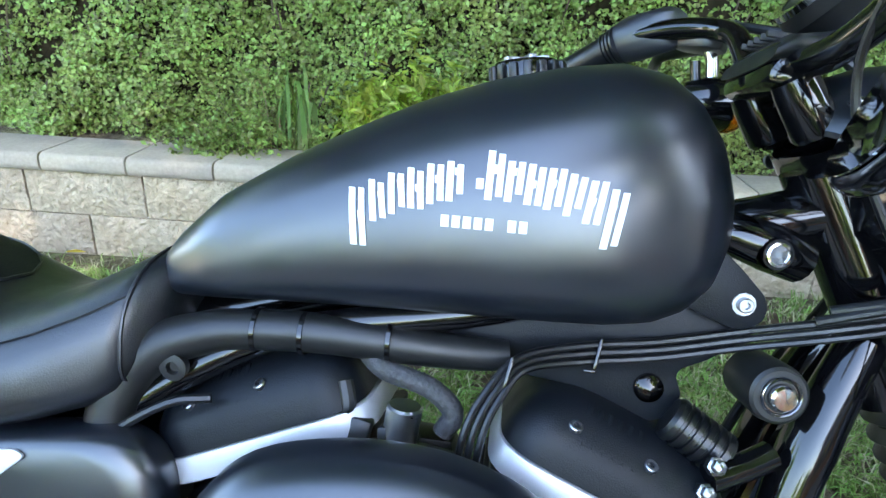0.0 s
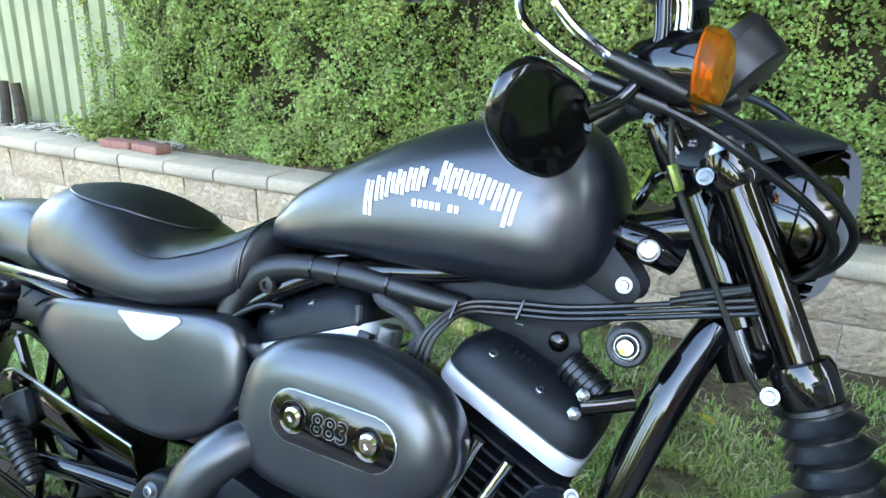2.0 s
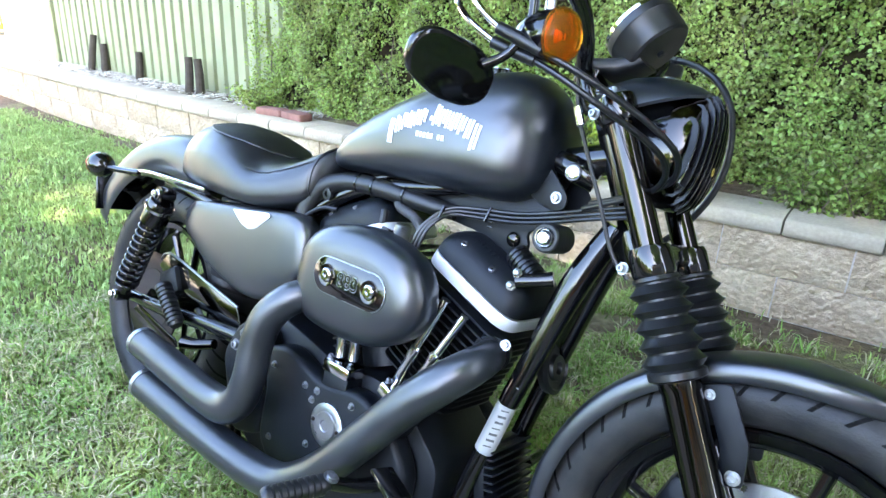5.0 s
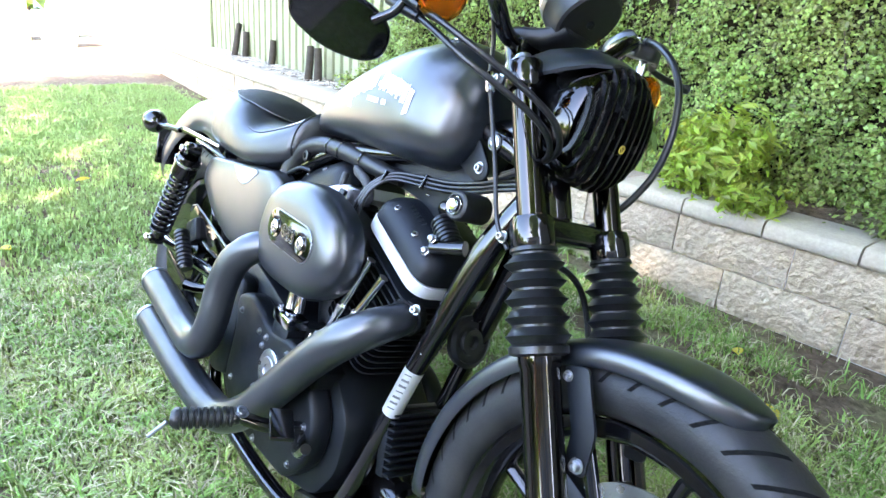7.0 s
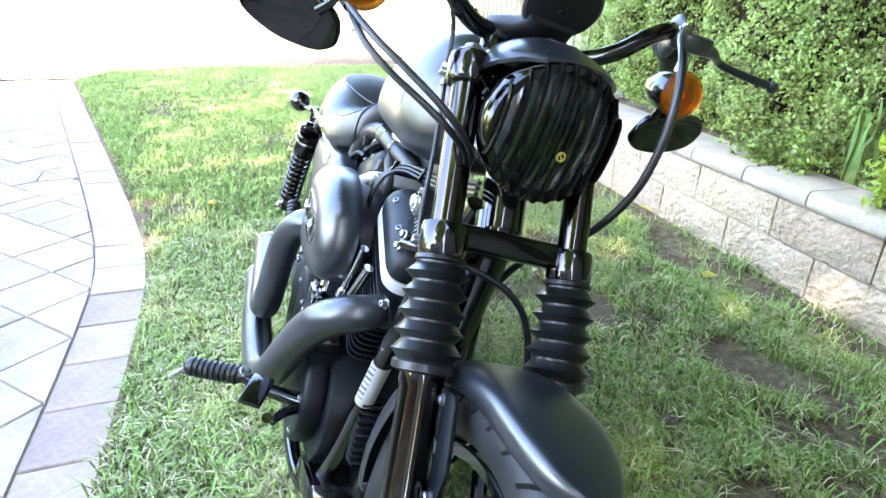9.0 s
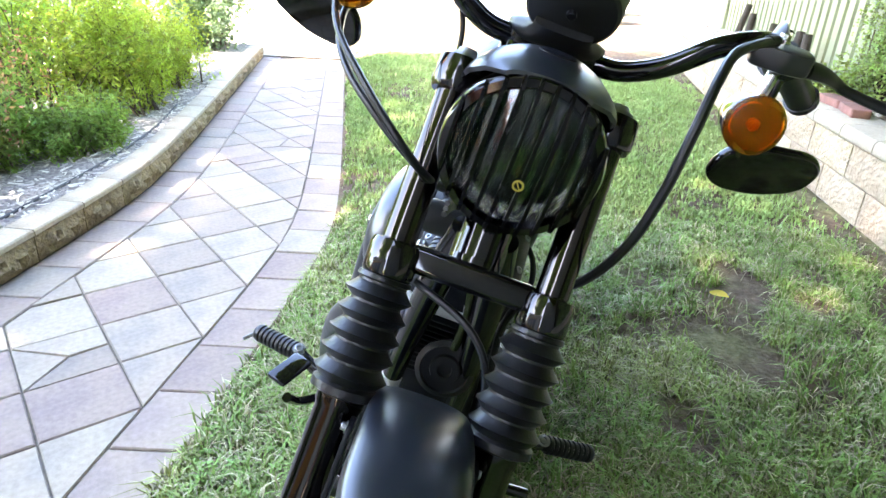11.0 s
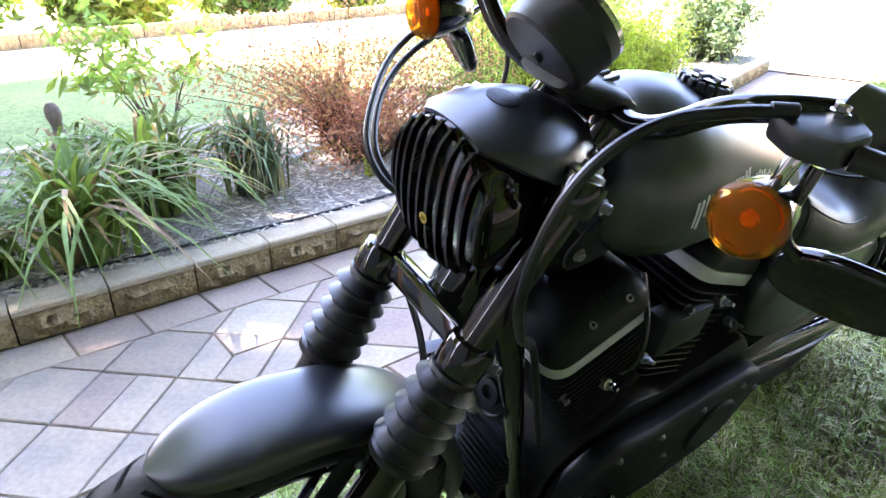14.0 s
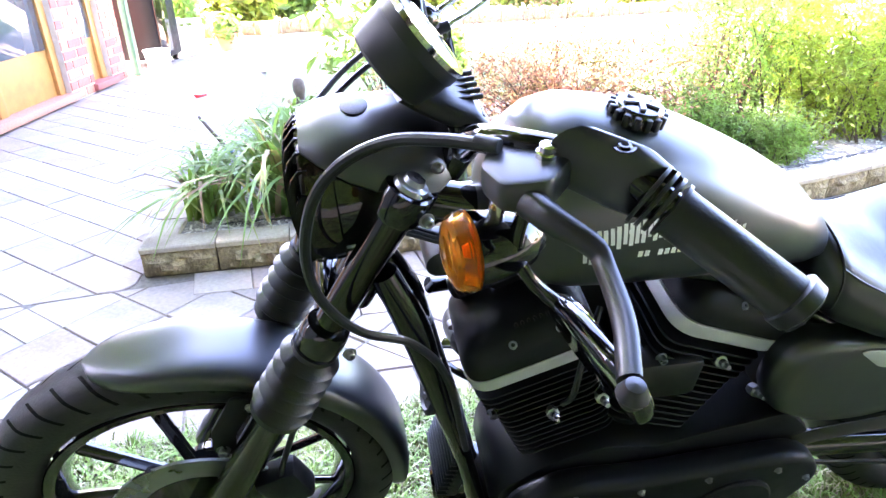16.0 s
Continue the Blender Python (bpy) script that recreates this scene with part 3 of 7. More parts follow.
for y in sided(0.093):
    a, b = fork_at(1.066, y), fork_at(0.66, y)
    leg = part("fork_tube", rod(a, b, 0.0200, 24).moved(STEER), SMOKE, bike, "polished dark fork tube")
    m = STEER @ along(fork_at(1.064, y), fork_at(0.9, y))
    part("fork_cap", lathe([(0.004, -0.013), (0.011, -0.013), (0.0125, -0.007), (0.0185, -0.005), (0.0205, 0.0)], 24, m), ALLOY, leg, "chrome fork cap")
    part("upper_clamp", lathe([(0.021, 0.0), (0.0275, 0.002), (0.029, 0.010), (0.029, 0.034), (0.026, 0.040), (0.021, 0.040)], 24, m), GLOSS, leg)
    m2 = STEER @ along(fork_at(0.868, y), fork_at(0.7, y))
    part("lower_clamp", lathe([(0.021, -0.002), (0.028, 0.0), (0.0305, 0.008), (0.0305, 0.036), (0.028, 0.042), (0.021, 0.043)], 24, m2), GLOSS, leg)
    sg = 1 if y > 0 else -1
    part("pinch_bolt", bolt(STEER @ (fork_at(1.040, y) + Vector((-0.026, sg * 0.022, -0.006))), (-0.25, sg, 0.1), 0.0060, 0.009), ALLOY, leg)
    part("pinch_bolt", bolt(STEER @ (fork_at(0.850, y) + Vector((-0.030, sg * 0.020, -0.018))), (-0.2, sg, 0.1), 0.0060, 0.009), ALLOY, leg)
    # ribbed gaiter
    m3 = STEER @ along(fork_at(0.832, y), fork_at(0.60, y))
    prof = [(0.0215, 0.0), (0.031, 0.001), (0.032, 0.006)]
    for k in range(5):
        h = 0.008 + 0.0235 * k
        big, small = 0.0405 + 0.0008 * k, 0.0285 + 0.0012 * k
        prof += [(small, h), (small, h + 0.003), (big - 0.003, h + 0.0125), (big, h + 0.0145), (big - 0.002, h + 0.0165)]
    prof += [(0.035, 0.1265), (0.0395, 0.130), (0.0395, 0.139), (0.033, 0.142), (0.024, 0.142)]
    part("gaiter", lathe(prof, 32, m3), RUBBER, bike, "ribbed black rubber fork gaiter", 28)
    # lower leg
    a, b = fork_at(0.712, y), fork_at(0.39, y)
    m4 = STEER @ along(a, b)
    h = (b - a).length
    slid = part("fork_slider", lathe([(0.021, -0.004), (0.0285, 0.0), (0.0285, 0.018), (0.0265, 0.022), (0.0265, h - 0.06), (0.030, h - 0.05), (0.030, h - 0.004), (0.024, h)], 24, m4), SMOKE, bike, "dark polished fork lower leg")
    # fender bracket
    y2 = y * 0.76
    br = [fork_at(0.665, y2, 0.02), fork_at(0.62, y2, 0.03), fork_at(0.57, y2, 0.018)]
    part("fender_bracket", slab(rounded([(0.700, 0.700), (0.735, 0.712), (0.775, 0.640), (0.780, 0.585), (0.748, 0.578), (0.742, 0.628)], 0.008), 0.006, STEER @ side(y2 + 0.003), 0.001), WRINKLE, slid)
    part("bracket_bolt", bolt(STEER @ Vector((0.766, y2 + sg * 0.004, 0.595)), (0, sg, 0), 0.007, 0.009), ALLOY, slid)
    part("bracket_bolt", bolt(STEER @ Vector((0.712, y2 + sg * 0.004, 0.690)), (0, sg, 0), 0.005, 0.006), ALLOY, slid)
m = STEER @ pose(0.588, 0, 0.848, 0, -28, 0)
part("lower_fork_yoke", block((0.030, 0.150, 0.034), m, 0.008, 3).join(lathe([(0.02, -0.03), (0.034, -0.026), (0.034, 0.03), (0.02, 0.034)], 24, STEER @ pose(0.545, 0, 0.845, 0, -28, 0))), GLOSS, bike, "gloss black fork yoke")
part("upper_fork_yoke", slab(rounded([(-0.030, -0.098), (0.020, -0.085), (0.030, 0), (0.020, 0.085), (-0.030, 0.098), (-0.055, 0.03), (-0.055, -0.03)], 0.018), 0.022, STEER @ pose(0.494, 0, 1.030, 0, -28, 0), 0.003), GLOSS, bike)
part("steering_head", tube([(0.462, 0, 1.02), (0.548, 0, 0.855)], 0.031, 24, 4), GLOSS, bike, "gloss black steering head")

# headlamp with a slatted grille
HM = STEER @ Matrix.Translation((0.560, 0, 1.003)) @ Matrix.Rotation(radians(94), 4, "Y")
lamp = part("headlamp", lathe([(0.0, -0.085), (0.03, -0.083), (0.055, -0.070), (0.074, -0.045), (0.082, -0.012), (0.083, 0.004)], 48, HM), GLOSS, bike, "round headlamp behind a black slatted grille")
part("headlamp_ring", lathe([(0.0825, 0.0), (0.0885, 0.002), (0.0895, 0.010), (0.0885, 0.030), (0.0860, 0.036), (0.078, 0.037), (0.077, 0.030), (0.0825, 0.0)], 56, HM, False), SMOKE, lamp, "polished dark rim")
part("reflector", lathe([(0.074, 0.026), (0.065, 0.004), (0.05, -0.018), (0.03, -0.034), (0.012, -0.040), (0.0, -0.040)], 40, HM, False), FACET, lamp)
part("bulb", lathe([(0.0, -0.038), (0.010, -0.036), (0.010, -0.005), (0.006, 0.001), (0.0, 0.002)], 16, HM), LAMP_GLASS, lamp)
glass = part("lens", lathe([(0.076, 0.030), (0.06, 0.038), (0.035, 0.044), (0.0, 0.046), (0.0, 0.043), (0.035, 0.041), (0.06, 0.035), (0.076, 0.027), (0.076, 0.030)], 40, HM, False), LAMP_GLASS, lamp, "clear glass lens")
glass.visible_shadow = False
for k in range(10):
    y = -0.0765 + 0.017 * k
    half = math.sqrt(max(0.0, 0.0885 ** 2 - y * y))
    pts = []
    for t in np.linspace(-1, 1, 13):
        x = half * t
        rr = (x * x + y * y) / 0.0885 ** 2
        pts.append((x, y, 0.036 + 0.024 * math.sqrt(max(0.0, 1 - rr))))
    rings = [[(p[0], p[1] - 0.0020, p[2] - 0.009), (p[0], p[1] + 0.0020, p[2] - 0.009), (p[0], p[1] + 0.0020, p[2]), (p[0], p[1] - 0.0020, p[2])] for p in pts]
    part("grille_slat", loft(rings).moved(HM), SLAT, lamp)
part("grille_badge", lathe([(0.0042, 0), (0.0062, 0), (0.0062, 0.001), (0.0042, 0.001), (0.0042, 0)], 24, HM @ pose(0.016, 0.006, 0.0595), False).join(block((0.0085, 0.0012, 0.001), HM @ pose(0.016, 0.006, 0.060, 0, 0, 35))), YELLOW, lamp, "small round yellow ring mark")

# visor over the headlamp
rings = []
for x, w, zt, zs in ((0.430, 0.060, 1.078, 1.044), (0.45, 0.080, 1.090, 1.038), (0.48, 0.090, 1.102, 1.040), (0.515, 0.090, 1.107, 1.050), (0.548, 0.084, 1.105, 1.063), (0.578, 0.068, 1.098, 1.076), (0.597, 0.046, 1.090, 1.082)):
    top = [(x, w * math.sin(u * 1.35) / math.sin(1.35), zs + (zt - zs) * (math.cos(u * 1.35) - math.cos(1.35)) / (1 - math.cos(1.35))) for u in np.linspace(-1, 1, 17)]
    rings.append(top + [(p[0], p[1] * 0.96, p[2] - 0.004) for p in reversed(top)])
visor = part("headlamp_visor", loft(rings).moved(STEER), DENIM, bike, "satin black headlamp visor", 40)
part("visor_badge", lathe([(0.0, 0), (0.021, 0), (0.021, 0.0015), (0.018, 0.0025), (0.0, 0.0025)], 28, STEER @ pose(0.534, 0, 1.1045, 0, 2, 0) @ Matrix.Diagonal((0.75, 1, 1, 1))), WRINKLE, visor)
for y in sided(0.072):
    part("visor_bolt", bolt(STEER @ Vector((0.452, y, 1.062)), (0, 0.5 * y / abs(y), 1), 0.005, 0.006), ALLOY, visor)

# speedometer
SM = STEER @ along((0.456, 0, 1.180), (0.508, 0, 1.136))
speedo = part("speedometer", lathe([(0.050, -0.006), (0.0555, -0.004), (0.057, 0.004), (0.057, 0.012), (0.0555, 0.014), (0.054, 0.040), (0.052, 0.050), (0.048, 0.0535), (0.020, 0.055), (0.0, 0.055)], 48, SM), PLASTIC, bike, "black cup-shaped speedometer")
part("dial_ring", lathe([(0.047, -0.007), (0.056, -0.007), (0.0565, -0.001), (0.047, -0.001), (0.047, -0.007)], 40, SM, False), CHROME, speedo)
part("dial", lathe([(0.0, -0.002), (0.048, -0.002), (0.048, 0.0), (0.0, 0.0)], 36, SM), PANE, speedo)
part("speedo_screw", bolt(SM @ Vector((0, 0, 0.0545)), SM.to_3x3() @ Vector((0, 0, 1)), 0.006, 0.006, False), WRINKLE, speedo)
neck = []
for cx, cz, w, h, tilt in ((0.484, 1.128, 0.034, 0.010, 40), (0.470, 1.122, 0.036, 0.013, 34), (0.450, 1.113, 0.042, 0.015, 26), (0.430, 1.108, 0.054, 0.015, 14), (0.408, 1.107, 0.062, 0.012, 0), (0.392, 1.100, 0.060, 0.008, -20)):
    sn, cs = math.sin(radians(tilt)), math.cos(radians(tilt))
    ring = []
    for a in np.linspace(0, 2 * np.pi, 28, endpoint=False):
        u, v = math.cos(a), math.sin(a)
        q = (abs(u) ** 3.5 + abs(v) ** 3.5) ** (-1 / 3.5)
        ring.append((cx - sn * h * q * v, w * q * u, cz + cs * h * q * v))
    neck.append(ring)
part("speedo_bracket", loft(neck).moved(STEER), PLASTIC, speedo, "", 50)
for k in range(5):
    part("bracket_rib", block((0.034, 0.004, 0.006), STEER @ pose(0.412, -0.028 + 0.014 * k, 1.1195, 0, 6, 0), 0.0015), PLASTIC, speedo)

# handlebar
BAR = [(0.412, 0, 1.092), (0.414, 0.05, 1.093), (0.424, 0.088, 1.098), (0.438, 0.130, 1.122), (0.440, 0.172, 1.159), (0.428, 0.207, 1.177), (0.388, 0.240, 1.183), (0.342, 0.272, 1.178), (0.242, 0.378, 1.123)]
half_bar = [STEER @ Vector(p) for p in spline(BAR[:8], 5)] + [STEER @ Vector(BAR[8])]


def mirrored(p, y):
    p = STEER.inverted() @ Vector(p)
    return STEER @ Vector((p.x, p.y * y, p.z))


bar = part("handlebar", tube([mirrored(p, -1) for p in reversed(half_bar[1:])] + half_bar, 0.0127, 16, 1, False), GLOSS, bike, "gloss black handlebar")
part("bar_clamp", block((0.040, 0.110, 0.036), STEER @ pose(0.412, 0, 1.092, 0, 10, 0), 0.008), GLOSS, bar)
for y in (-0.045, 0.045):
    part("riser", lathe([(0.018, 0), (0.020, 0.004), (0.019, 0.04), (0.018, 0.05)], 20, STEER @ along((0.440, y, 1.040), (0.412, y, 1.085))), GLOSS, bar)
for sg in (-1, 1):
    P = lambda x, y, z: STEER @ Vector((x, sg * y, z))
    Q, P = P, (lambda x, y, z: STEER @ Vector((x - 0.020, sg * y, z - 0.001)))
    part("grip", tube([P(0.338, 0.300, 1.165), P(0.262, 0.378, 1.124)], [0.0205, 0.0195, 0.0195, 0.0200, 0.0215, 0.0235, 0.020], 20, 1, False).join(
        lathe([(0.0, 0), (0.018, 0), (0.0225, -0.003), (0.0235, -0.014), (0.018, -0.016)], 20, along(P(0.262, 0.378, 1.124), P(0.24, 0.402, 1.109)))), RUBBER, bar, "smooth black rubber grip")
    collar = Shape()
    for k in range(4):
        c = P(0.352 - 0.004 * k, 0.282 + 0.0055 * k, 1.170 - 0.0015 * k)
        collar.join(lathe([(0.014, 0), (0.0265 - 0.001 * k, 0.0005), (0.0265 - 0.001 * k, 0.0035), (0.014, 0.004)], 20, along(c, P(0.262, 0.378, 1.124))))
    part("grip_collar", collar, RUBBER, bar)
    housing = part("switch_housing", loft([[c + q for q in ring] for c, ring in (
        (P(0.405, 0.2455, 1.186), [Vector((math.cos(a) * 0.02, 0, math.sin(a) * 0.02)) for a in np.linspace(0, 2 * np.pi, 16, endpoint=False)]),
        (P(0.400, 0.250, 1.186), [Vector((math.cos(a) * 0.027, 0, math.sin(a) * 0.027)) for a in np.linspace(0, 2 * np.pi, 16, endpoint=False)]),
        (P(0.365, 0.270, 1.176), [Vector((math.cos(a) * 0.029, 0, math.sin(a) * 0.029)) for a in np.linspace(0, 2 * np.pi, 16, endpoint=False)]),
        (P(0.348, 0.284, 1.170), [Vector((math.cos(a) * 0.024, 0, math.sin(a) * 0.024)) for a in np.linspace(0, 2 * np.pi, 16, endpoint=False)]))]), HOUSING, bar, "black switch housing", 50)
    part("housing_screw", bolt(P(0.372, 0.268, 1.203), (0, 0, 1), 0.006, 0.003), SMOKE, housing)
    perch = part("lever_perch", slab(rounded([(-0.022, -0.018), (0.030, -0.030), (0.048, -0.018), (0.040, 0.020), (0.012, 0.040), (-0.020, 0.022)], 0.008), 0.026, STEER @ pose(0.410, sg * 0.258, 1.162, 0, 8, -40 * sg), 0.005) if sg > 0 else
                 block((0.085, 0.050, 0.040), STEER @ pose(0.415, -0.245, 1.176, 0, 5, 45), 0.008), HOUSING, bar, "black lever perch")
    part("perch_bolt", lathe([(0.009, 0), (0.009, 0.008), (0.007, 0.009), (0.007, 0.014), (0.004, 0.015)], 8, STEER @ pose(0.404, sg * 0.250, 1.184)), CHROME, perch)
    L = Q if sg > 0 else P
    back = 0.013 if sg > 0 else 0.0
    part("lever", tube([L(0.440 - back, 0.282, 1.172), L(0.428 - back, 0.308, 1.172), L(0.404 - 0.7 * back, 0.334, 1.168), L(0.392, 0.352, 1.163), L(0.397, 0.395, 1.160), L(0.411, 0.438, 1.159)], [0.012, 0.011, 0.009, 0.0078, 0.0075, 0.0082, 0.008], 12, 5, squash=0.75).join(
        lathe([(0.0, -0.010), (0.006, -0.0085), (0.010, 0), (0.006, 0.0085), (0.0, 0.010)], 14, Matrix.Translation(L(0.413, 0.447, 1.158)))), LEVER, bar, "satin black hand lever with a ball end")
    P = Q
    # indicator lamp on a stalk
    FM = Matrix.Translation(P(0.440, 0.245, 1.098)) @ (STEER.to_3x3() @ Vector((1, 0.12 * sg, -0.02))).to_track_quat("Z", "Y").to_matrix().to_4x4()
    ind = part("indicator", lathe([(0.0, -0.050), (0.011, -0.047), (0.022, -0.034), (0.030, -0.012), (0.0335, 0.012), (0.0335, 0.018)], 32, FM), GLOSS, bar, "amber indicator in a black bullet housing")
    part("amber_lens", lathe([(0.0335, 0.0175), (0.0352, 0.0185), (0.0354, 0.0225), (0.0346, 0.0235), (0.0346, 0.0265), (0.0336, 0.0275), (0.0332, 0.0305), (0.0310, 0.0345), (0.0265, 0.0375), (0.0255, 0.0372), (0.0180, 0.0402), (0.0170, 0.0399), (0.0, 0.0420), (0.0, 0.0360), (0.017, 0.0345), (0.027, 0.0315), (0.0315, 0.0200)], 40, FM), AMBER, ind, "ribbed amber lens").visible_shadow = False
    part("lamp_bowl", lathe([(0.0262, 0.0205), (0.0245, 0.0140), (0.0200, 0.0080), (0.0140, 0.0040), (0.0085, 0.0025), (0.0, 0.0025)], 14, FM, False), FACET, ind, "faceted reflector bowl", 5)
    part("lamp_ring", lathe([(0.0318, 0.0185), (0.0300, 0.0150), (0.0275, 0.0155), (0.0264, 0.0200)], 28, FM, False), AMBER_RIM, ind)
    part("bulb", lathe([(0.0, 0.002), (0.0065, 0.003), (0.0065, 0.008), (0.009, 0.013), (0.008, 0.019), (0.005, 0.023), (0.0, 0.024)], 16, FM), AMBER_RIM, ind)
    part("indicator_stalk", tube([P(0.438, 0.245, 1.125), P(0.436, 0.247, 1.15), P(0.428, 0.250, 1.172)], 0.0075, 12, 4), CHROME, ind)
    # mirror below the bar
    out = rounded([(-0.076, -0.016), (-0.066, 0.026), (-0.022, 0.041), (0.056, 0.037), (0.078, 0.012), (0.066, -0.026), (0.008, -0.043), (-0.050, -0.038)], 0.022)
    if sg < 0:
        out = [(-x, y) for x, y in out][::-1]
    MM = Matrix.Translation(P(0.360 if sg > 0 else 0.350, 0.324 if sg > 0 else 0.312, 1.037 if sg > 0 else 1.034)) @ Matrix(((0, 0.22, 0.97, 0), (1, 0.06 * sg, 0, 0), (0.35 * sg, 0.97, -0.22, 0), (0, 0, 0, 1))).to_3x3().to_quaternion().to_matrix().to_4x4()
    mir = part("mirror", slab(out, 0.016, MM @ Matrix.Translation((0, 0, -0.004)), 0.006, 3), GLOSS, bar, "gloss black mirror hung below the bar")
    part("mirror_glass", slab([(x * 0.92, y * 0.9) for x, y in out], 0.001, MM @ Matrix.Translation((0, 0, -0.0055))), MIRROR, mir)
    part("mirror_stem", tube([P(0.420, 0.262, 1.150), P(0.424, 0.262, 1.110), P(0.412, 0.264, 1.080), P(0.398, 0.268, 1.062), P(0.378, 0.280, 1.046)], [0.0065, 0.0065, 0.0062, 0.0065, 0.0075], 12, 5), GLOSS, mir)

# cables
part("clutch_cable", tube([STEER @ Vector(p) for p in ((0.445, 0.225, 1.186), (0.475, 0.200, 1.178), (0.515, 0.172, 1.163), (0.556, 0.157, 1.135), (0.586, 0.150, 1.09), (0.600, 0.147, 1.02), (0.590, 0.142, 0.95), (0.550, 0.126, 0.875))] + [Vector((0.48, 0.09, 0.80)), Vector((0.43, 0.075, 0.70)), Vector((0.40, 0.10, 0.55))], 0.0058, 10, 8), RUBBER, bike, "black clutch cable")
part("cable_ferrule", rod(STEER @ Vector((0.436, 0.232, 1.188)), STEER @ Vector((0.452, 0.217, 1.185)), 0.0066, 12), PLASTIC, bike)
for up in (0, 1):
    bend = ((0.338, -0.285, 1.165), (0.341, -0.286, 1.150), (0.349, -0.286, 1.138), (0.370, -0.283, 1.118), (0.400, -0.279, 1.099)) if up else ((0.306, -0.266, 1.152), (0.310, -0.268, 1.138), (0.319, -0.269, 1.126), (0.345, -0.268, 1.106), (0.386, -0.264, 1.084))
    part("cable_elbow", tube([Vector(p) for p in bend], 0.0046, 10, 5), CHROME, bike, "chrome throttle cable elbow")
    boot = ((0.397, -0.280, 1.100), (0.428, -0.272, 1.089), (0.459, -0.264, 1.078)) if up else ((0.382, -0.265, 1.085), (0.413, -0.2585, 1.0765), (0.444, -0.252, 1.068))
    part("cable_boot", tube([Vector(p) for p in boot], [0.0082, 0.0088, 0.0080], 14, 4), RUBBER, bike)
    run = ((0.455, -0.265, 1.079), (0.500, -0.248, 1.062), (0.535, -0.226, 1.046), (0.567, -0.194, 1.028), (0.597, -0.156, 1.006), (0.610, -0.126, 0.986), (0.604, -0.100, 0.963), (0.584, -0.085, 0.946), (0.54, -0.075, 0.925), (0.47, -0.05, 0.90)) if up else ((0.440, -0.253, 1.069), (0.480, -0.245, 1.053), (0.518, -0.230, 1.034), (0.555, -0.200, 1.014), (0.584, -0.160, 0.994), (0.596, -0.128, 0.976), (0.590, -0.100, 0.956), (0.572, -0.085, 0.938), (0.53, -0.072, 0.918), (0.46, -0.05, 0.89))
    part("throttle_cable", tube([Vector(p) for p in run], 0.0044, 10, 7), RUBBER, bike)
part("brake_hose", tube([STEER @ Vector(p) for p in ((0.435, -0.215, 1.185), (0.43, -0.155, 1.15), (0.428, -0.114, 1.09), (0.440, -0.106, 1.03), (0.470, -0.104, 0.97), (0.505, -0.106, 0.91), (0.545, -0.110, 0.84), (0.575, -0.106, 0.81))], 0.0033, 8, 6), RUBBER, bike)
part("hose_fitting", rod(STEER @ Vector((0.437, -0.106, 1.035)), STEER @ Vector((0.450, -0.105, 1.008)), 0.0065, 8), CHROME, bike)
part("brake_hose", tube([STEER @ Vector(p) for p in ((0.575, -0.06, 0.812), (0.60, 0.02, 0.79), (0.62, 0.06, 0.74), (0.655, 0.075, 0.64), (0.69, 0.08, 0.53), (0.70, 0.075, 0.47))], 0.0048, 8, 6), RUBBER, bike)

# frame
for y in (-1, 1):
    part("frame_downtube", tube([(0.512, y * 0.024, 0.872), (0.474, y * 0.038, 0.775), (0.436, y * 0.051, 0.63), (0.402, y * 0.057, 0.50), (0.366, y * 0.064, 0.335), (0.335, y * 0.080, 0.215), (0.27, y * 0.098, 0.165), (0.12, y * 0.11, 0.155), (-0.12, y * 0.11, 0.165), (-0.22, y * 0.11, 0.22), (-0.24, y * 0.105, 0.40)],
                                 [0.020, 0.024, 0.0185, 0.0165, 0.0165, 0.0165, 0.0165, 0.0165, 0.0165, 0.0165, 0.0165], 18, 6), GLOSS, bike, "gloss black frame tube")
    part("frame_rail", tube([(0.36, y * 0.012, 0.925), (0.20, y * 0.040, 0.872), (0.0, y * 0.06, 0.83), (-0.15, y * 0.075, 0.74), (-0.25, y * 0.095, 0.69), (-0.45, y * 0.115, 0.705), (-0.62, y * 0.122, 0.715)], 0.014, 12, 6), GLOSS, bike)
part("frame_backbone", tube([(0.48, 0, 0.98), (0.30, 0, 0.93), (0.05, 0, 0.87), (-0.15, 0, 0.80)], 0.026, 16, 4), GLOSS, bike)
# printed labels on the right-hand downtube
lab = Shape().join(rod((0.4145, -0.0555, 0.548), (0.3915, -0.0590, 0.452), 0.0176, 16))
part("frame_label", lab, LABEL, bike, "grey printed sticker round the tube")
for k in range(7):
    t = 0.10 + 0.12 * k
    c = Vector((0.4145, -0.0555, 0.548)).lerp(Vector((0.3915, -0.0590, 0.452)), t)
    part("label_print", block((0.0008, 0.014, 0.004 if k % 3 else 0.002), Matrix.Translation(c + Vector((0.0085, -0.0155, 0))) @ pose(0, 0, 0, 0, -14, -60)), LABEL_INK, bike)
for k in range(8):
    t = 0.05 + 0.11 * k
    c = Vector((0.452, -0.047, 0.700)).lerp(Vector((0.418, -0.0545, 0.562)), t)
    ink2 = block((0.0008, 0.0036, 0.009 if k % 3 else 0.004), Matrix.Translation(c + Vector((0.0075, -0.0150, 0))) @ pose(0, 0, 0, 0, -14, -60))
    part("frame_marking", ink2, LABEL, bike)
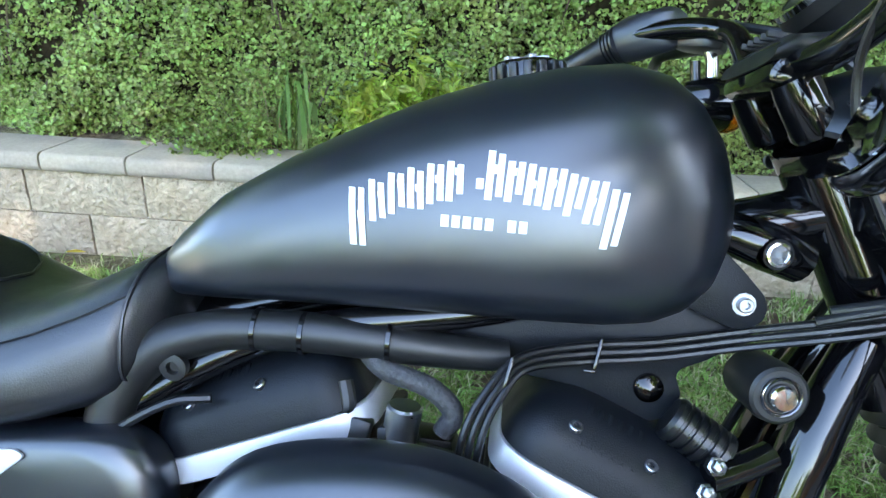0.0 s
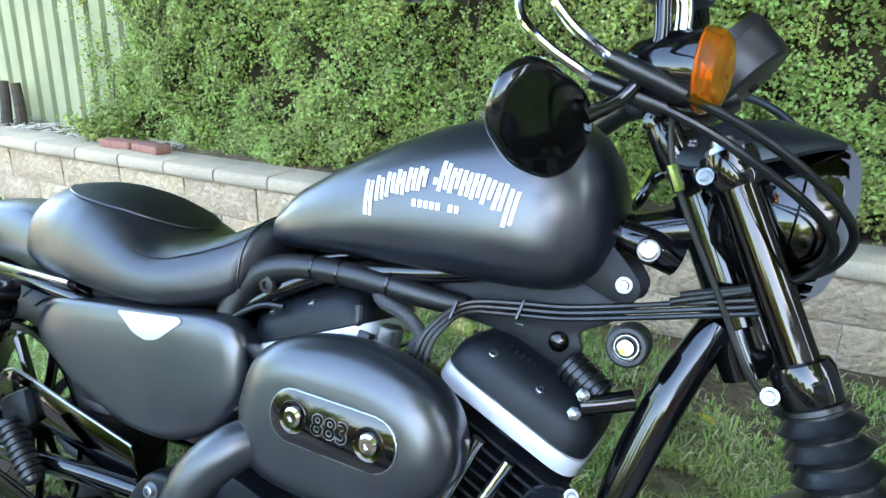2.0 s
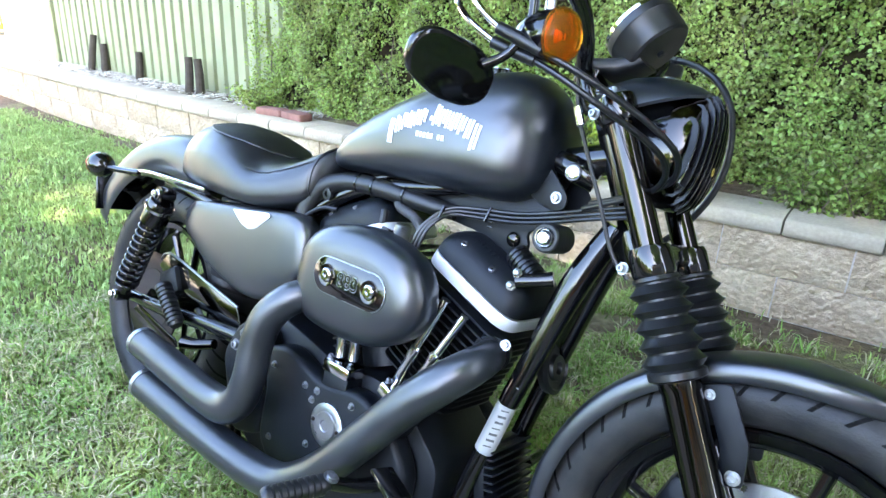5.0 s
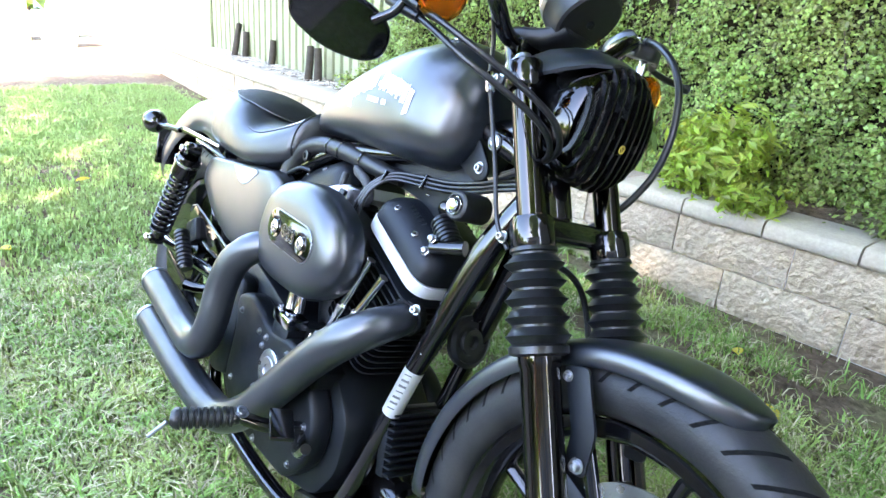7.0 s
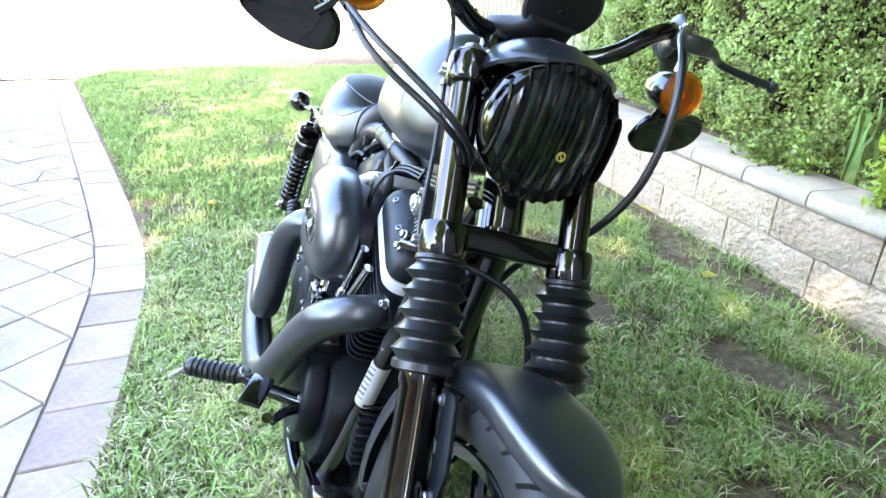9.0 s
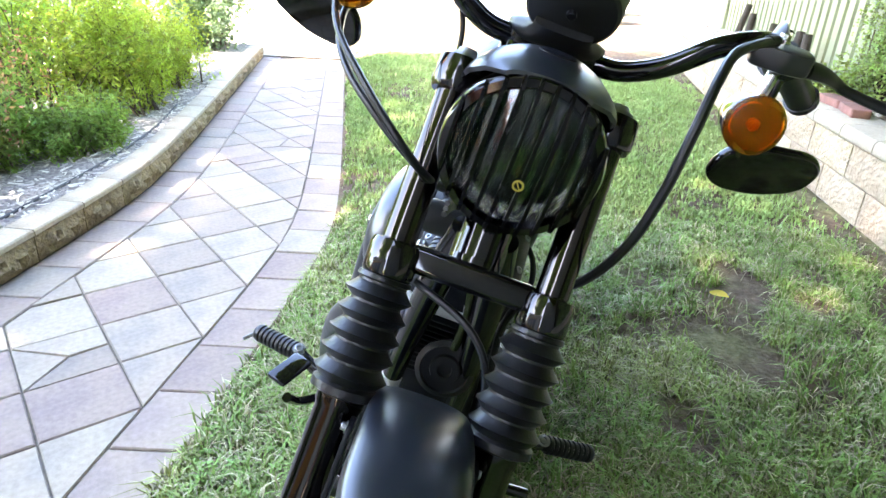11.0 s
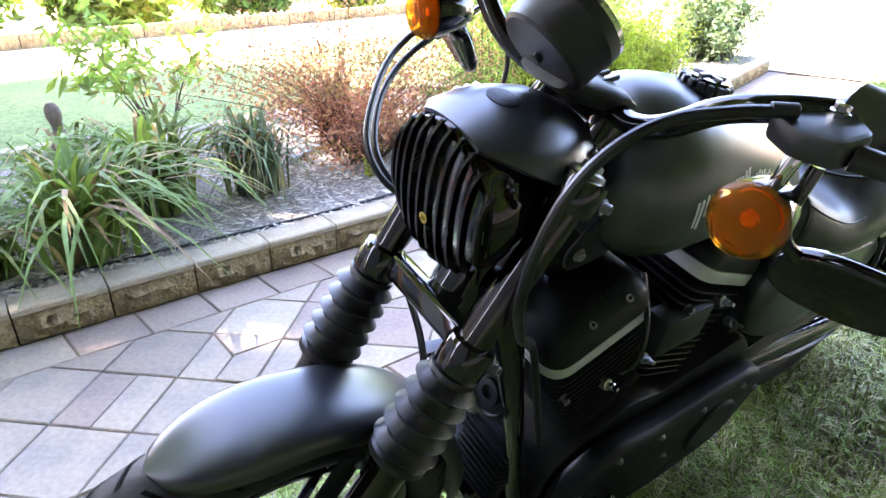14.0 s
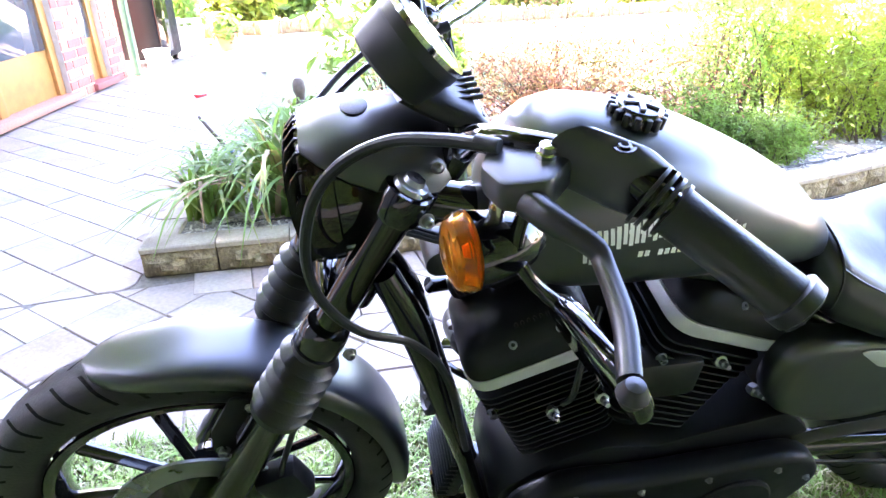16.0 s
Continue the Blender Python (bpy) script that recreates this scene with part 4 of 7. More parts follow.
# lugs, key switch and horn
part("tank_bracket", slab(rounded([(0.326, 0.904), (0.366, 0.956), (0.398, 0.929), (0.425, 0.902), (0.424, 0.882), (0.403, 0.873), (0.375, 0.883)], 0.010), 0.006, side(-0.034), 0.0012), WRINKLE, bike, "grey-black tank bracket")
part("tank_bolt", bolt((0.405, -0.040, 0.897), (0, -1, 0), 0.0066, 0.007), ALLOY, bike)
part("tank_bracket", slab(rounded([(0.322, 0.905), (0.372, 0.952), (0.400, 0.930), (0.425, 0.900), (0.418, 0.874), (0.395, 0.872), (0.345, 0.880)], 0.012), 0.006, side(0.058), 0.0012), WRINKLE, bike)
part("tank_bolt", bolt((0.402, 0.058, 0.897), (0, 1, 0), 0.0066, 0.007), ALLOY, bike)
key = part("key_switch", lathe([(0.0156, -0.055), (0.0234, -0.050), (0.0246, 0.0), (0.0234, 0.008), (0.0207, 0.010)], 28, along((0.426, -0.075, 0.834), (0.428, -0.13, 0.836))), PLASTIC, bike, "black key switch with a chrome face")
key_face = part("key_face", lathe([(0.0168, 0.0095), (0.0164, 0.0135), (0.0152, 0.0150), (0.0140, 0.0135), (0.0133, 0.0105), (0.0, 0.0105)], 28, along((0.426, -0.075, 0.834), (0.428, -0.13, 0.836))), CHROME, key, "bright chrome ring round the key")
part("key_dial", lathe([(0.0105, 0.0100), (0.0103, 0.0175), (0.0086, 0.0195), (0.0, 0.0200)], 20, along((0.426, -0.075, 0.834), (0.428, -0.13, 0.836))), CHROME, key)
part("dial_ring", lathe([(0.0129, 0.0108), (0.0126, 0.0118), (0.0111, 0.0118), (0.0108, 0.0108)], 24, along((0.426, -0.075, 0.834), (0.428, -0.13, 0.836))), PLASTIC, key, "black ring round the dial")
lock = part("fork_lock", lathe([(0.010, -0.05), (0.0155, -0.045), (0.0155, 0.0), (0.013, 0.004), (0.006, 0.004), (0.005, 0.001)], 20, along((0.425, -0.040, 0.942), (0.431, -0.100, 0.942))), SMOKE, bike, "chrome fork lock")
part("lock_face", lathe([(0.0105, 0.0045), (0.0105, 0.006), (0.0085, 0.0065), (0.008, 0.0045), (0.003, 0.0045), (0.002, 0.003), (0.0, 0.003)], 20, along((0.425, -0.040, 0.942), (0.431, -0.100, 0.942))), CHROME, lock)
part("lock_bracket", tube([(0.350, -0.014, 0.955), (0.385, -0.020, 0.956), (0.425, -0.022, 0.946), (0.455, -0.012, 0.935)], [0.016, 0.018, 0.022, 0.020], 16, 4), GLOSS, bike, "gloss black lock boss on the steering neck")
ribs = [(0.018, 0.0)]
for k in range(6):
    ribs += [(0.021, 0.004 + 0.009 * k), (0.021, 0.009 + 0.009 * k), (0.0185, 0.010 + 0.009 * k), (0.0185, 0.0125 + 0.009 * k)]
part("ribbed_boot", lathe(ribs + [(0.012, 0.060)], 20, along((0.355, -0.040, 0.792), (0.402, -0.048, 0.764))), RUBBER, bike, "ribbed black rubber boot")
part("horn", lathe([(0.0, -0.02), (0.03, -0.018), (0.044, -0.008), (0.046, 0.004), (0.038, 0.008), (0.036, 0.003), (0.024, 0.003), (0.022, 0.010), (0.012, 0.010), (0.010, 0.002), (0.0, 0.002)], 32, along((0.445, 0.018, 0.612), (0.60, 0.018, 0.65))), PLASTIC, bike, "round black horn")
part("horn_bracket", tube([(0.44, 0.02, 0.65), (0.46, 0.02, 0.72), (0.48, 0.01, 0.78)], 0.008, 8, 3), GLOSS, bike)
reg = part("regulator", block((0.022, 0.13, 0.12), pose(0.398, 0, 0.40, 0, -14, 0), 0.004), WRINKLE, bike, "black finned regulator")
for k in range(9):
    part("cooling_fin", block((0.022, 0.13, 0.004), pose(0.398, 0, 0.40, 0, -14, 0) @ pose(0.018, 0, -0.052 + 0.013 * k), 0.001), WRINKLE, reg)
part("oil_filter", lathe([(0.030, 0), (0.038, 0.004), (0.038, 0.07), (0.03, 0.078), (0.0, 0.079)], 24, along((0.36, 0.0, 0.29), (0.46, 0, 0.28))), GLOSS, bike)

# wiring cover and loom below the tank
part("wiring_cover", tube([(-0.150, -0.086, 0.655), (-0.146, -0.084, 0.705), (-0.137, -0.080, 0.762), (-0.108, -0.074, 0.808), (-0.060, -0.069, 0.829), (-0.015, -0.066, 0.836), (0.045, -0.062, 0.838), (0.10, -0.056, 0.835), (0.16, -0.046, 0.830), (0.21, -0.036, 0.828)], [0.022, 0.022, 0.023, 0.022, 0.020, 0.0185, 0.018, 0.018, 0.016, 0.014], 18, 6), PLASTIC, bike, "black plastic wiring cover")
part("cover_boss", lathe([(0.012, -0.004), (0.0125, 0.004), (0.006, 0.005), (0.005, 0.0)], 18, along((-0.080, -0.084, 0.800), (-0.080, -0.2, 0.79))), PLASTIC, bike)
for x, y in ((-0.012, -0.0655), (0.030, -0.0630), (0.106, -0.0555)):
    part("cover_clip", lathe([(0.0192, -0.0025), (0.0198, -0.002), (0.0198, 0.002), (0.0192, 0.0025)], 20, along((x, y, 0.8365), (x + 0.1, y + 0.004, 0.836)), False), GLOSS, bike)
part("frame_cover", slab(rounded([(0.06, 0.848), (0.12, 0.812), (0.20, 0.812), (0.262, 0.806), (0.300, 0.790), (0.322, 0.778), (0.352, 0.780), (0.370, 0.804), (0.358, 0.828), (0.388, 0.842), (0.425, 0.872), (0.40, 0.890), (0.20, 0.884)], 0.012), 0.010, side(-0.018), 0.002), WRINKLE, bike, "dark grey side cover plate below the tank")
for x, z, w, h in ((0.150, 0.862, 0.010, 0.008), (0.285, 0.838, 0.011, 0.003), (0.285, 0.830, 0.011, 0.003), (0.285, 0.820, 0.011, 0.003)):
    part("cover_slot", block((w, 0.004, h), pose(x, -0.0285, z), 0.0008), GLOSS, bike)
part("cover_bolt", lathe([(0.0135, 0), (0.013, 0.004), (0.009, 0.008), (0.0, 0.010)], 18, along((0.338, -0.028, 0.811), (0.338, -0.2, 0.811))), SMOKE, bike)
for k in range(3):
    o = 0.0075 * k
    part("wiring_loom", tube([(0.172 + o, -0.100, 0.70), (0.180 + o, -0.098, 0.775), (0.196 + o * 0.9, -0.086, 0.812 - o * 0.1), (0.222 + o * 0.4, -0.066, 0.838 - o * 0.7), (0.275, -0.046, 0.848 - o), (0.34, -0.036, 0.856 - o), (0.41, -0.036, 0.873 - o), (0.48, -0.050, 0.893 - o), (0.56, -0.055, 0.915 - o)], 0.0034, 8, 6), RUBBER, bike)
for p in ((0.212, -0.078, 0.826), (0.288, -0.046, 0.842)):
    part("cable_tie", block((0.0035, 0.010, 0.028), Matrix.Translation(p) @ pose(0, 0, 0, -12, 10, 0), 0.001), GLOSS, bike)
part("braided_sleeve", tube([(0.085, -0.055, 0.825), (0.105, -0.066, 0.813), (0.145, -0.07, 0.803), (0.168, -0.07, 0.783), (0.160, -0.068, 0.762)], 0.0095, 12, 5), CONDUIT, bike, "braided wiring sleeve")
part("connector", block((0.020, 0.02, 0.036), pose(0.086, -0.075, 0.752, -10, 12, 0), 0.003).join(block((0.026, 0.022, 0.020), pose(0.118, -0.072, 0.756, -10, -10, 0), 0.003)), PLASTIC, bike)
part("intake_hose", tube([(0.055, -0.06, 0.74), (0.075, -0.075, 0.775), (0.07, -0.07, 0.80)], 0.008, 10, 4), RUBBER, bike)
part("sensor", rod((0.122, -0.070, 0.745), (0.126, -0.072, 0.785), 0.016, 16), ALLOY, bike)
part("loom_wire", tube([(-0.045, -0.085, 0.775), (-0.08, -0.095, 0.77), (-0.13, -0.10, 0.735), (-0.155, -0.105, 0.685), (-0.17, -0.105, 0.62)], 0.0045, 8, 5), RUBBER, bike)


# engine: two finned cylinders in a vee
def cylinder(sgn):
    """sgn 1: the front one. Local u across, v along the cylinder."""
    c, s = math.cos(radians(22.5)), math.sin(radians(22.5)) * sgn
    m = Matrix(((c, 0, s, CRANK.x - (0.009 if sgn < 0 else 0)), (0, 1, 0, 0), (-s, 0, c, CRANK.z + (0.022 if sgn < 0 else 0)), (0, 0, 0, 1)))
    barrel = part("cylinder", lathe([(0.058, 0.12), (0.058, 0.37), (0.05, 0.37)], 28, m), WRINKLE, bike, "black finned engine cylinder")
    for k in range(13):
        v = 0.165 + 0.0152 * k
        w = 0.088 if k < 9 else 0.098
        fin = slab(rounded([(-w, -0.088), (w, -0.088), (w, 0.088), (-w, 0.088)], 0.030), 0.0042, m @ Matrix.Translation((0, 0, v)), 0.0008, 1)
        part("fin", fin, WRINKLE, barrel)
    # silver head edge, then the rocker box
    part("head_band", slab(rounded([(-0.110, -0.088), (0.100, -0.088), (0.100, 0.088), (-0.110, 0.088)], 0.042, 6), 0.024, m @ Matrix.Translation((0, 0, 0.369)), 0.002), SILVER, barrel, "silver cylinder head edge")
    rings = []
    for v, inset in ((0.3935, 0.004), (0.395, 0.001), (0.412, 0.002), (0.424, 0.005), (0.434, 0.011), (0.443, 0.020), (0.450, 0.031), (0.455, 0.044), (0.4575, 0.058)):
        box_w = 0.088 - inset
        rings.append([m @ Vector((u, w, v)) for u, w in rounded([(-0.110 + inset, -box_w), (0.098 - inset, -box_w), (0.098 - inset, box_w), (-0.110 + inset, box_w)], max(0.012, 0.040 - 0.3 * inset), 6)])
    box = part("rocker_box", loft(rings), WRINKLE, barrel, "wrinkle black rocker cover", 40)
    for u, v, y in ((-0.058, 0.424, -0.070), (0.0125, 0.424, -0.070), (-0.058, 0.424, 0.070), (0.0125, 0.424, 0.070)):
        part("head_bolt", bolt(m @ Vector((u, y, v + 0.004)), m.to_3x3() @ Vector((-0.1, 0.6 * y / abs(y), 1)), 0.0062, 0.012), ALLOY, box)
    for y in (-0.086, 0.086):
        part("head_bolt", bolt(m @ Vector((0.085, y, 0.318)), (0, y, 0), 0.006, 0.012), ALLOY, box)
    for k in range(6):
        for y in (-0.066, 0.066):
            part("cover_rib", block((0.005, 0.040, 0.007), m @ pose(-0.050 + 0.0095 * k, y, 0.438, 45 if y < 0 else -45, 0, 0), 0.002), WRINKLE, box)
    return m


cylinder(1)
cylinder(-1)
for p in ((0.388, -0.076, 0.766), (0.382, -0.078, 0.743)):
    part("stay_bolt", lathe([(0.0075, -0.006), (0.0082, 0.0), (0.0082, 0.003), (0.0062, 0.004), (0.0062, 0.009), (0.004, 0.0105), (0.0, 0.0108)], 6, along(p, (p[0] + 0.02, p[1] - 0.1, p[2] + 0.035))), ALLOY, bike, "bright engine stay bolt")
part("engine_stay", tube([(0.386, -0.070, 0.752), (0.412, -0.062, 0.760), (0.440, -0.050, 0.770)], [0.013, 0.012, 0.013], 12, 4), GLOSS, bike)
for a, b in (((0.283, -0.108, 0.690), (0.214, -0.118, 0.50)), ((0.322, -0.100, 0.672), (0.258, -0.118, 0.520)), ((0.045, -0.108, 0.66), (0.074, -0.118, 0.51)), ((0.085, -0.108, 0.66), (0.108, -0.118, 0.515))):
    a, b = Vector(a), Vector(b)
    h = (b - a).length
    part("pushrod_tube", lathe([(0.0085, 0), (0.0085, h * 0.5), (0.0115, h * 0.52), (0.0115, h * 0.62), (0.0095, h * 0.64), (0.0105, h)], 16, along(a, b)), CHROME, bike, "chrome pushrod tube")
for x, z, ry in ((0.237, 0.495, 25), (0.092, 0.495, 0)):
    tb = part("tappet_block", block((0.070, 0.046, 0.024), pose(x, -0.122, z, 0, ry, 0), 0.004), CHROME, bike, "chrome tappet guide")
    for q in (-0.028, 0.028):
        part("tappet_bolt", bolt(pose(x, -0.122, z, 0, ry, 0) @ Vector((q, -0.012, 0.012)), (0, 0, 1), 0.005, 0.008), ALLOY, tb)
    part("tappet_base", block((0.066, 0.05, 0.05), pose(x, -0.115, z - 0.036, 0, ry, 0), 0.004), WRINKLE, tb)
case = [(-0.24, 0.46), (-0.17, 0.53), (-0.02, 0.50), (0.06, 0.48), (0.16, 0.50), (0.25, 0.47), (0.335, 0.40), (0.34, 0.30), (0.29, 0.22), (0.15, 0.18), (-0.15, 0.18), (-0.25, 0.26)]
part("crankcase", slab(rounded(case, 0.03), 0.20, side(0.10), 0.01), WRINKLE, bike, "wrinkle black crankcase")
cover = part("gearcase_cover", slab(rounded([(-0.10, 0.40), (-0.13, 0.46), (-0.06, 0.49), (0.06, 0.455), (0.16, 0.475), (0.25, 0.44), (0.30, 0.38), (0.30, 0.30), (0.24, 0.23), (-0.02, 0.21), (-0.10, 0.27)], 0.03), 0.045, side(-0.098), 0.012, 3), WRINKLE, bike, "black gearcase cover")
part("sprocket_cover", slab(rounded([(-0.27, 0.40), (-0.22, 0.49), (-0.12, 0.50), (-0.105, 0.40), (-0.10, 0.27), (-0.20, 0.24)], 0.03), 0.040, side(-0.098), 0.010, 3), WRINKLE, bike)
tc = along((0.098, -0.1425, 0.385), (0.098, -0.3, 0.385))
timer = part("timer_cover", lathe([(0.043, 0), (0.043, 0.004), (0.040, 0.006), (0.028, 0.006), (0.026, 0.0085), (0.012, 0.009), (0.010, 0.007), (0.0, 0.007)], 36, tc), ALLOY, bike, "round silver timer cover")
for k in range(2):
    part("timer_screw", bolt(Vector((0.098 + (0.034 if k else -0.034), -0.1485, 0.385)), (0, -1, 0), 0.003, 0.003), SMOKE, timer)
for x, z in ((0.02, 0.435), (0.055, 0.437), (0.045, 0.415), (0.15, 0.445), (0.05, 0.325), (0.20, 0.42), (0.27, 0.36), (0.25, 0.27), (-0.08, 0.44), (-0.06, 0.29), (0.10, 0.235)):
    part("cover_bolt", bolt((x, -0.1425, z), (0, -1, 0), 0.0052, 0.006), ALLOY, cover)
for x, z in ((-0.20, 0.465), (-0.225, 0.43), (-0.15, 0.49)):
    part("case_bolt", bolt((x, -0.137, z), (0, -1, 0), 0.009, 0.009), ALLOY, bike)
# left side primary drive cover
prim = part("primary_cover", slab(rounded([(-0.26, 0.40), (-0.20, 0.47), (-0.05, 0.465), (0.10, 0.455), (0.24, 0.47), (0.33, 0.41), (0.335, 0.30), (0.27, 0.22), (0.0, 0.21), (-0.19, 0.24)], 0.05), 0.05, side(0.152), 0.016, 3), WRINKLE, bike, "black primary drive cover")
for x, z in ((-0.22, 0.40), (-0.15, 0.44), (-0.02, 0.44), (0.10, 0.43), (0.22, 0.44), (0.30, 0.38), (0.29, 0.29), (0.15, 0.235), (-0.05, 0.23), (-0.17, 0.26), (-0.08, 0.35), (0.05, 0.34)):
    part("cover_bolt", bolt((x, 0.1515, z), (0, 1, 0), 0.005, 0.006), ALLOY, prim)
part("derby_cover", lathe([(0.075, 0), (0.075, 0.006), (0.07, 0.010), (0.0, 0.010)], 40, along((-0.09, 0.150, 0.345), (-0.09, 0.3, 0.345))), WRINKLE, prim)
for x, z, y in ((0.264, 0.608, 0.092), (0.188, 0.632, 0.092), (-0.082, 0.598, 0.092), (0.010, 0.690, 0.092)):
    part("head_fitting", lathe([(0.0105, -0.01), (0.0105, 0.004), (0.0065, 0.006), (0.0065, 0.014), (0.0045, 0.016), (0.004, 0.024), (0.0, 0.025)], 8, along((x, y, z), (x, y + 1, z + 0.4))), ALLOY, bike, "bright hexagonal fitting")
part("gear_bracket", block((0.075, 0.006, 0.012), pose(0.062, 0.108, 0.420, 0, -12, 0), 0.002), ALLOY, bike)
part("spark_plug_lead", tube([(0.20, 0.04, 0.78), (0.24, 0.10, 0.74), (0.25, 0.115, 0.68), (0.255, 0.10, 0.64)], 0.005, 8, 5), RUBBER, bike)
part("coil_cover", block((0.13, 0.05, 0.085), pose(0.10, 0.075, 0.66, 0, 0, 0), 0.012), PLASTIC, bike)

# air cleaner
AC = [p.to_tuple() for p in spline([Vector((x, z, 0)) for x, z in ((-0.038, 0.658), (-0.026, 0.714), (0.012, 0.752), (0.085, 0.772), (0.165, 0.772), (0.235, 0.749), (0.270, 0.712), (0.279, 0.665),
      (0.262, 0.625), (0.225, 0.592), (0.160, 0.568), (0.070, 0.562), (0.004, 0.573), (-0.028, 0.606), (-0.038, 0.658))], 4)][:-1]
cx, cz = 0.118, 0.668
rings = []
for y, inset in ((-0.126, 0.060), (-0.119, 0.010), (-0.120, 0.001), (-0.125, 0.0), (-0.152, 0.0), (-0.160, 0.0025), (-0.169, 0.008), (-0.177, 0.016), (-0.183, 0.026), (-0.187, 0.038), (-0.189, 0.052), (-0.1895, 0.075)):
    ring = []
    for x, z, _ in AC:
        d = Vector((cx - x, 0.5 * (cz - z) + 0.5 * (cz - z)))
        d = d * min(1.0, inset / d.length)
        ring.append((x + d.x, y, z + d.y))
    rings.append(ring)
ac = part("air_cleaner", loft(rings), DENIM, bike, "satin black oval air cleaner cover", 50)


# louvred box between the side cover and the air cleaner
VB = pose(-0.095, -0.098, 0.642, 0, -28, 0)
vent = part("louvred_box", block((0.052, 0.034, 0.066), VB, 0.004), PLASTIC, bike, "black louvred plastic box")
for k in range(4):
    part("louvre", block((0.046, 0.010, 0.006), VB @ pose(0, -0.019, -0.024 + 0.016 * k, 20, 0, 0), 0.0015), PLASTIC, vent)


def oval(hx, hz, n=10):
    return [(cx0 + hz * math.cos(a), hz * math.sin(a)) for cx0, a0 in ((hx - hz, -90), (-(hx - hz), 90)) for a in (radians(a0 + 180 * k / n) for k in range(n + 1))]


rings = [[(cx + (x - cx) * k, y, cz + (z - cz) * k) for x, z, _ in AC] for y, k in ((-0.060, 0.60), (-0.062, 0.76), (-0.122, 0.76), (-0.124, 0.70))]
part("backplate", loft(rings), PLASTIC, ac, "black air cleaner backplate", 50)
am = side(-0.1880) @ pose(0.129, 0.676, 0)
part("nameplate_rim", slab(oval(0.091, 0.034), 0.0035, am, 0.001), ALLOY, ac)
plate = part("nameplate", slab(oval(0.0895, 0.0325), 0.0042, am, 0.0008), GLOSS, ac, "gloss black oval plate with three numerals")
for x in (-0.054, 0.054):
    part("screw_dish", lathe([(0.0125, 0.0004), (0.0165, 0.0007), (0.0200, 0.0016), (0.0206, 0.0012), (0.0206, 0.0)], 28, am @ pose(x, 0, 0.0042), False), SMOKE, ac, "polished dish under the screw")
    part("plate_screw", lathe([(0.0125, 0), (0.0125, 0.003), (0.009, 0.006), (0.0045, 0.006), (0.004, 0.003), (0.0, 0.003)], 20, am @ pose(x, 0, 0.0042)), CHROME, ac)


def lettering(name, text, size, m, mat, parent, depth=0.0004, outline=0.0):
    cu = bpy.data.curves.new(name, "FONT")
    cu.body, cu.size, cu.extrude, cu.align_x, cu.align_y, cu.offset = text, size, depth, "CENTER", "CENTER", outline
    tmp = new(name, cu)
    me = bpy.data.meshes.new_from_object(tmp.evaluated_get(bpy.context.evaluated_depsgraph_get()))
    bpy.data.objects.remove(tmp)
    me.materials.clear()
    me.materials.append(mat)
    me.transform(m)
    ob = new(name, me)
    ob.parent = parent
    return ob


for k, digit in enumerate("883"):
    lettering("numeral", digit, 0.036, am @ pose((k - 1) * 0.0178, 0, 0.0047), ALLOY, ac, 0.0004, 0.0012)
    lettering("numeral_infill", digit, 0.036, am @ pose((k - 1) * 0.0178, 0, 0.0053), GLOSS, ac, 0.0004, -0.0002)

# exhausts
pipeF = part("exhaust_pipe", tube([(0.366, -0.060, 0.622), (0.376, -0.095, 0.616), (0.368, -0.130, 0.600), (0.338, -0.156, 0.566), (0.290, -0.172, 0.510), (0.225, -0.184, 0.424), (0.155, -0.192, 0.338), (0.085, -0.198, 0.280), (0.02, -0.202, 0.257), (-0.10, -0.208, 0.254), (-0.24, -0.210, 0.257), (-0.44, -0.210, 0.262)],
                                  [0.026, 0.029, 0.032, 0.034, 0.034, 0.034, 0.034, 0.034, 0.036, 0.036, 0.036, 0.035], 28, 8), EXHAUST, bike, "satin black front exhaust pipe", 60)
pipeR = part("exhaust_pipe", tube([(0.030, -0.085, 0.615), (0.015, -0.140, 0.618), (-0.020, -0.178, 0.602), (-0.056, -0.198, 0.556), (-0.070, -0.205, 0.495), (-0.072, -0.207, 0.430), (-0.088, -0.208, 0.372), (-0.130, -0.207, 0.338), (-0.20, -0.205, 0.330), (-0.30, -0.202, 0.333), (-0.40, -0.200, 0.337), (-0.50, -0.198, 0.341)],
                                  [0.026, 0.029, 0.032, 0.033, 0.033, 0.033, 0.034, 0.036, 0.036, 0.036, 0.036, 0.035], 24, 6), EXHAUST, bike, "satin black rear exhaust pipe", 60)
for pipe, a, b in ((pipeF, (-0.436, -0.210, 0.262), (-0.452, -0.210, 0.263)), (pipeR, (-0.496, -0.198, 0.341), (-0.512, -0.198, 0.342))):
    part("tip", lathe([(0.0, 0.0), (0.028, 0.0), (0.0285, 0.012), (0.031, 0.015), (0.036, 0.013), (0.0365, 0.0)], 24, along(a, b)), ALLOY, pipe, "bright worn pipe end")
part("exhaust_clamp", rod((0.362, -0.052, 0.624), (0.371, -0.074, 0.620), 0.033, 20), WRINKLE, bike)
part("exhaust_stud", bolt((0.395, -0.074, 0.645), (0.3, -1, 0.2), 0.0060, 0.012), ALLOY, bike)

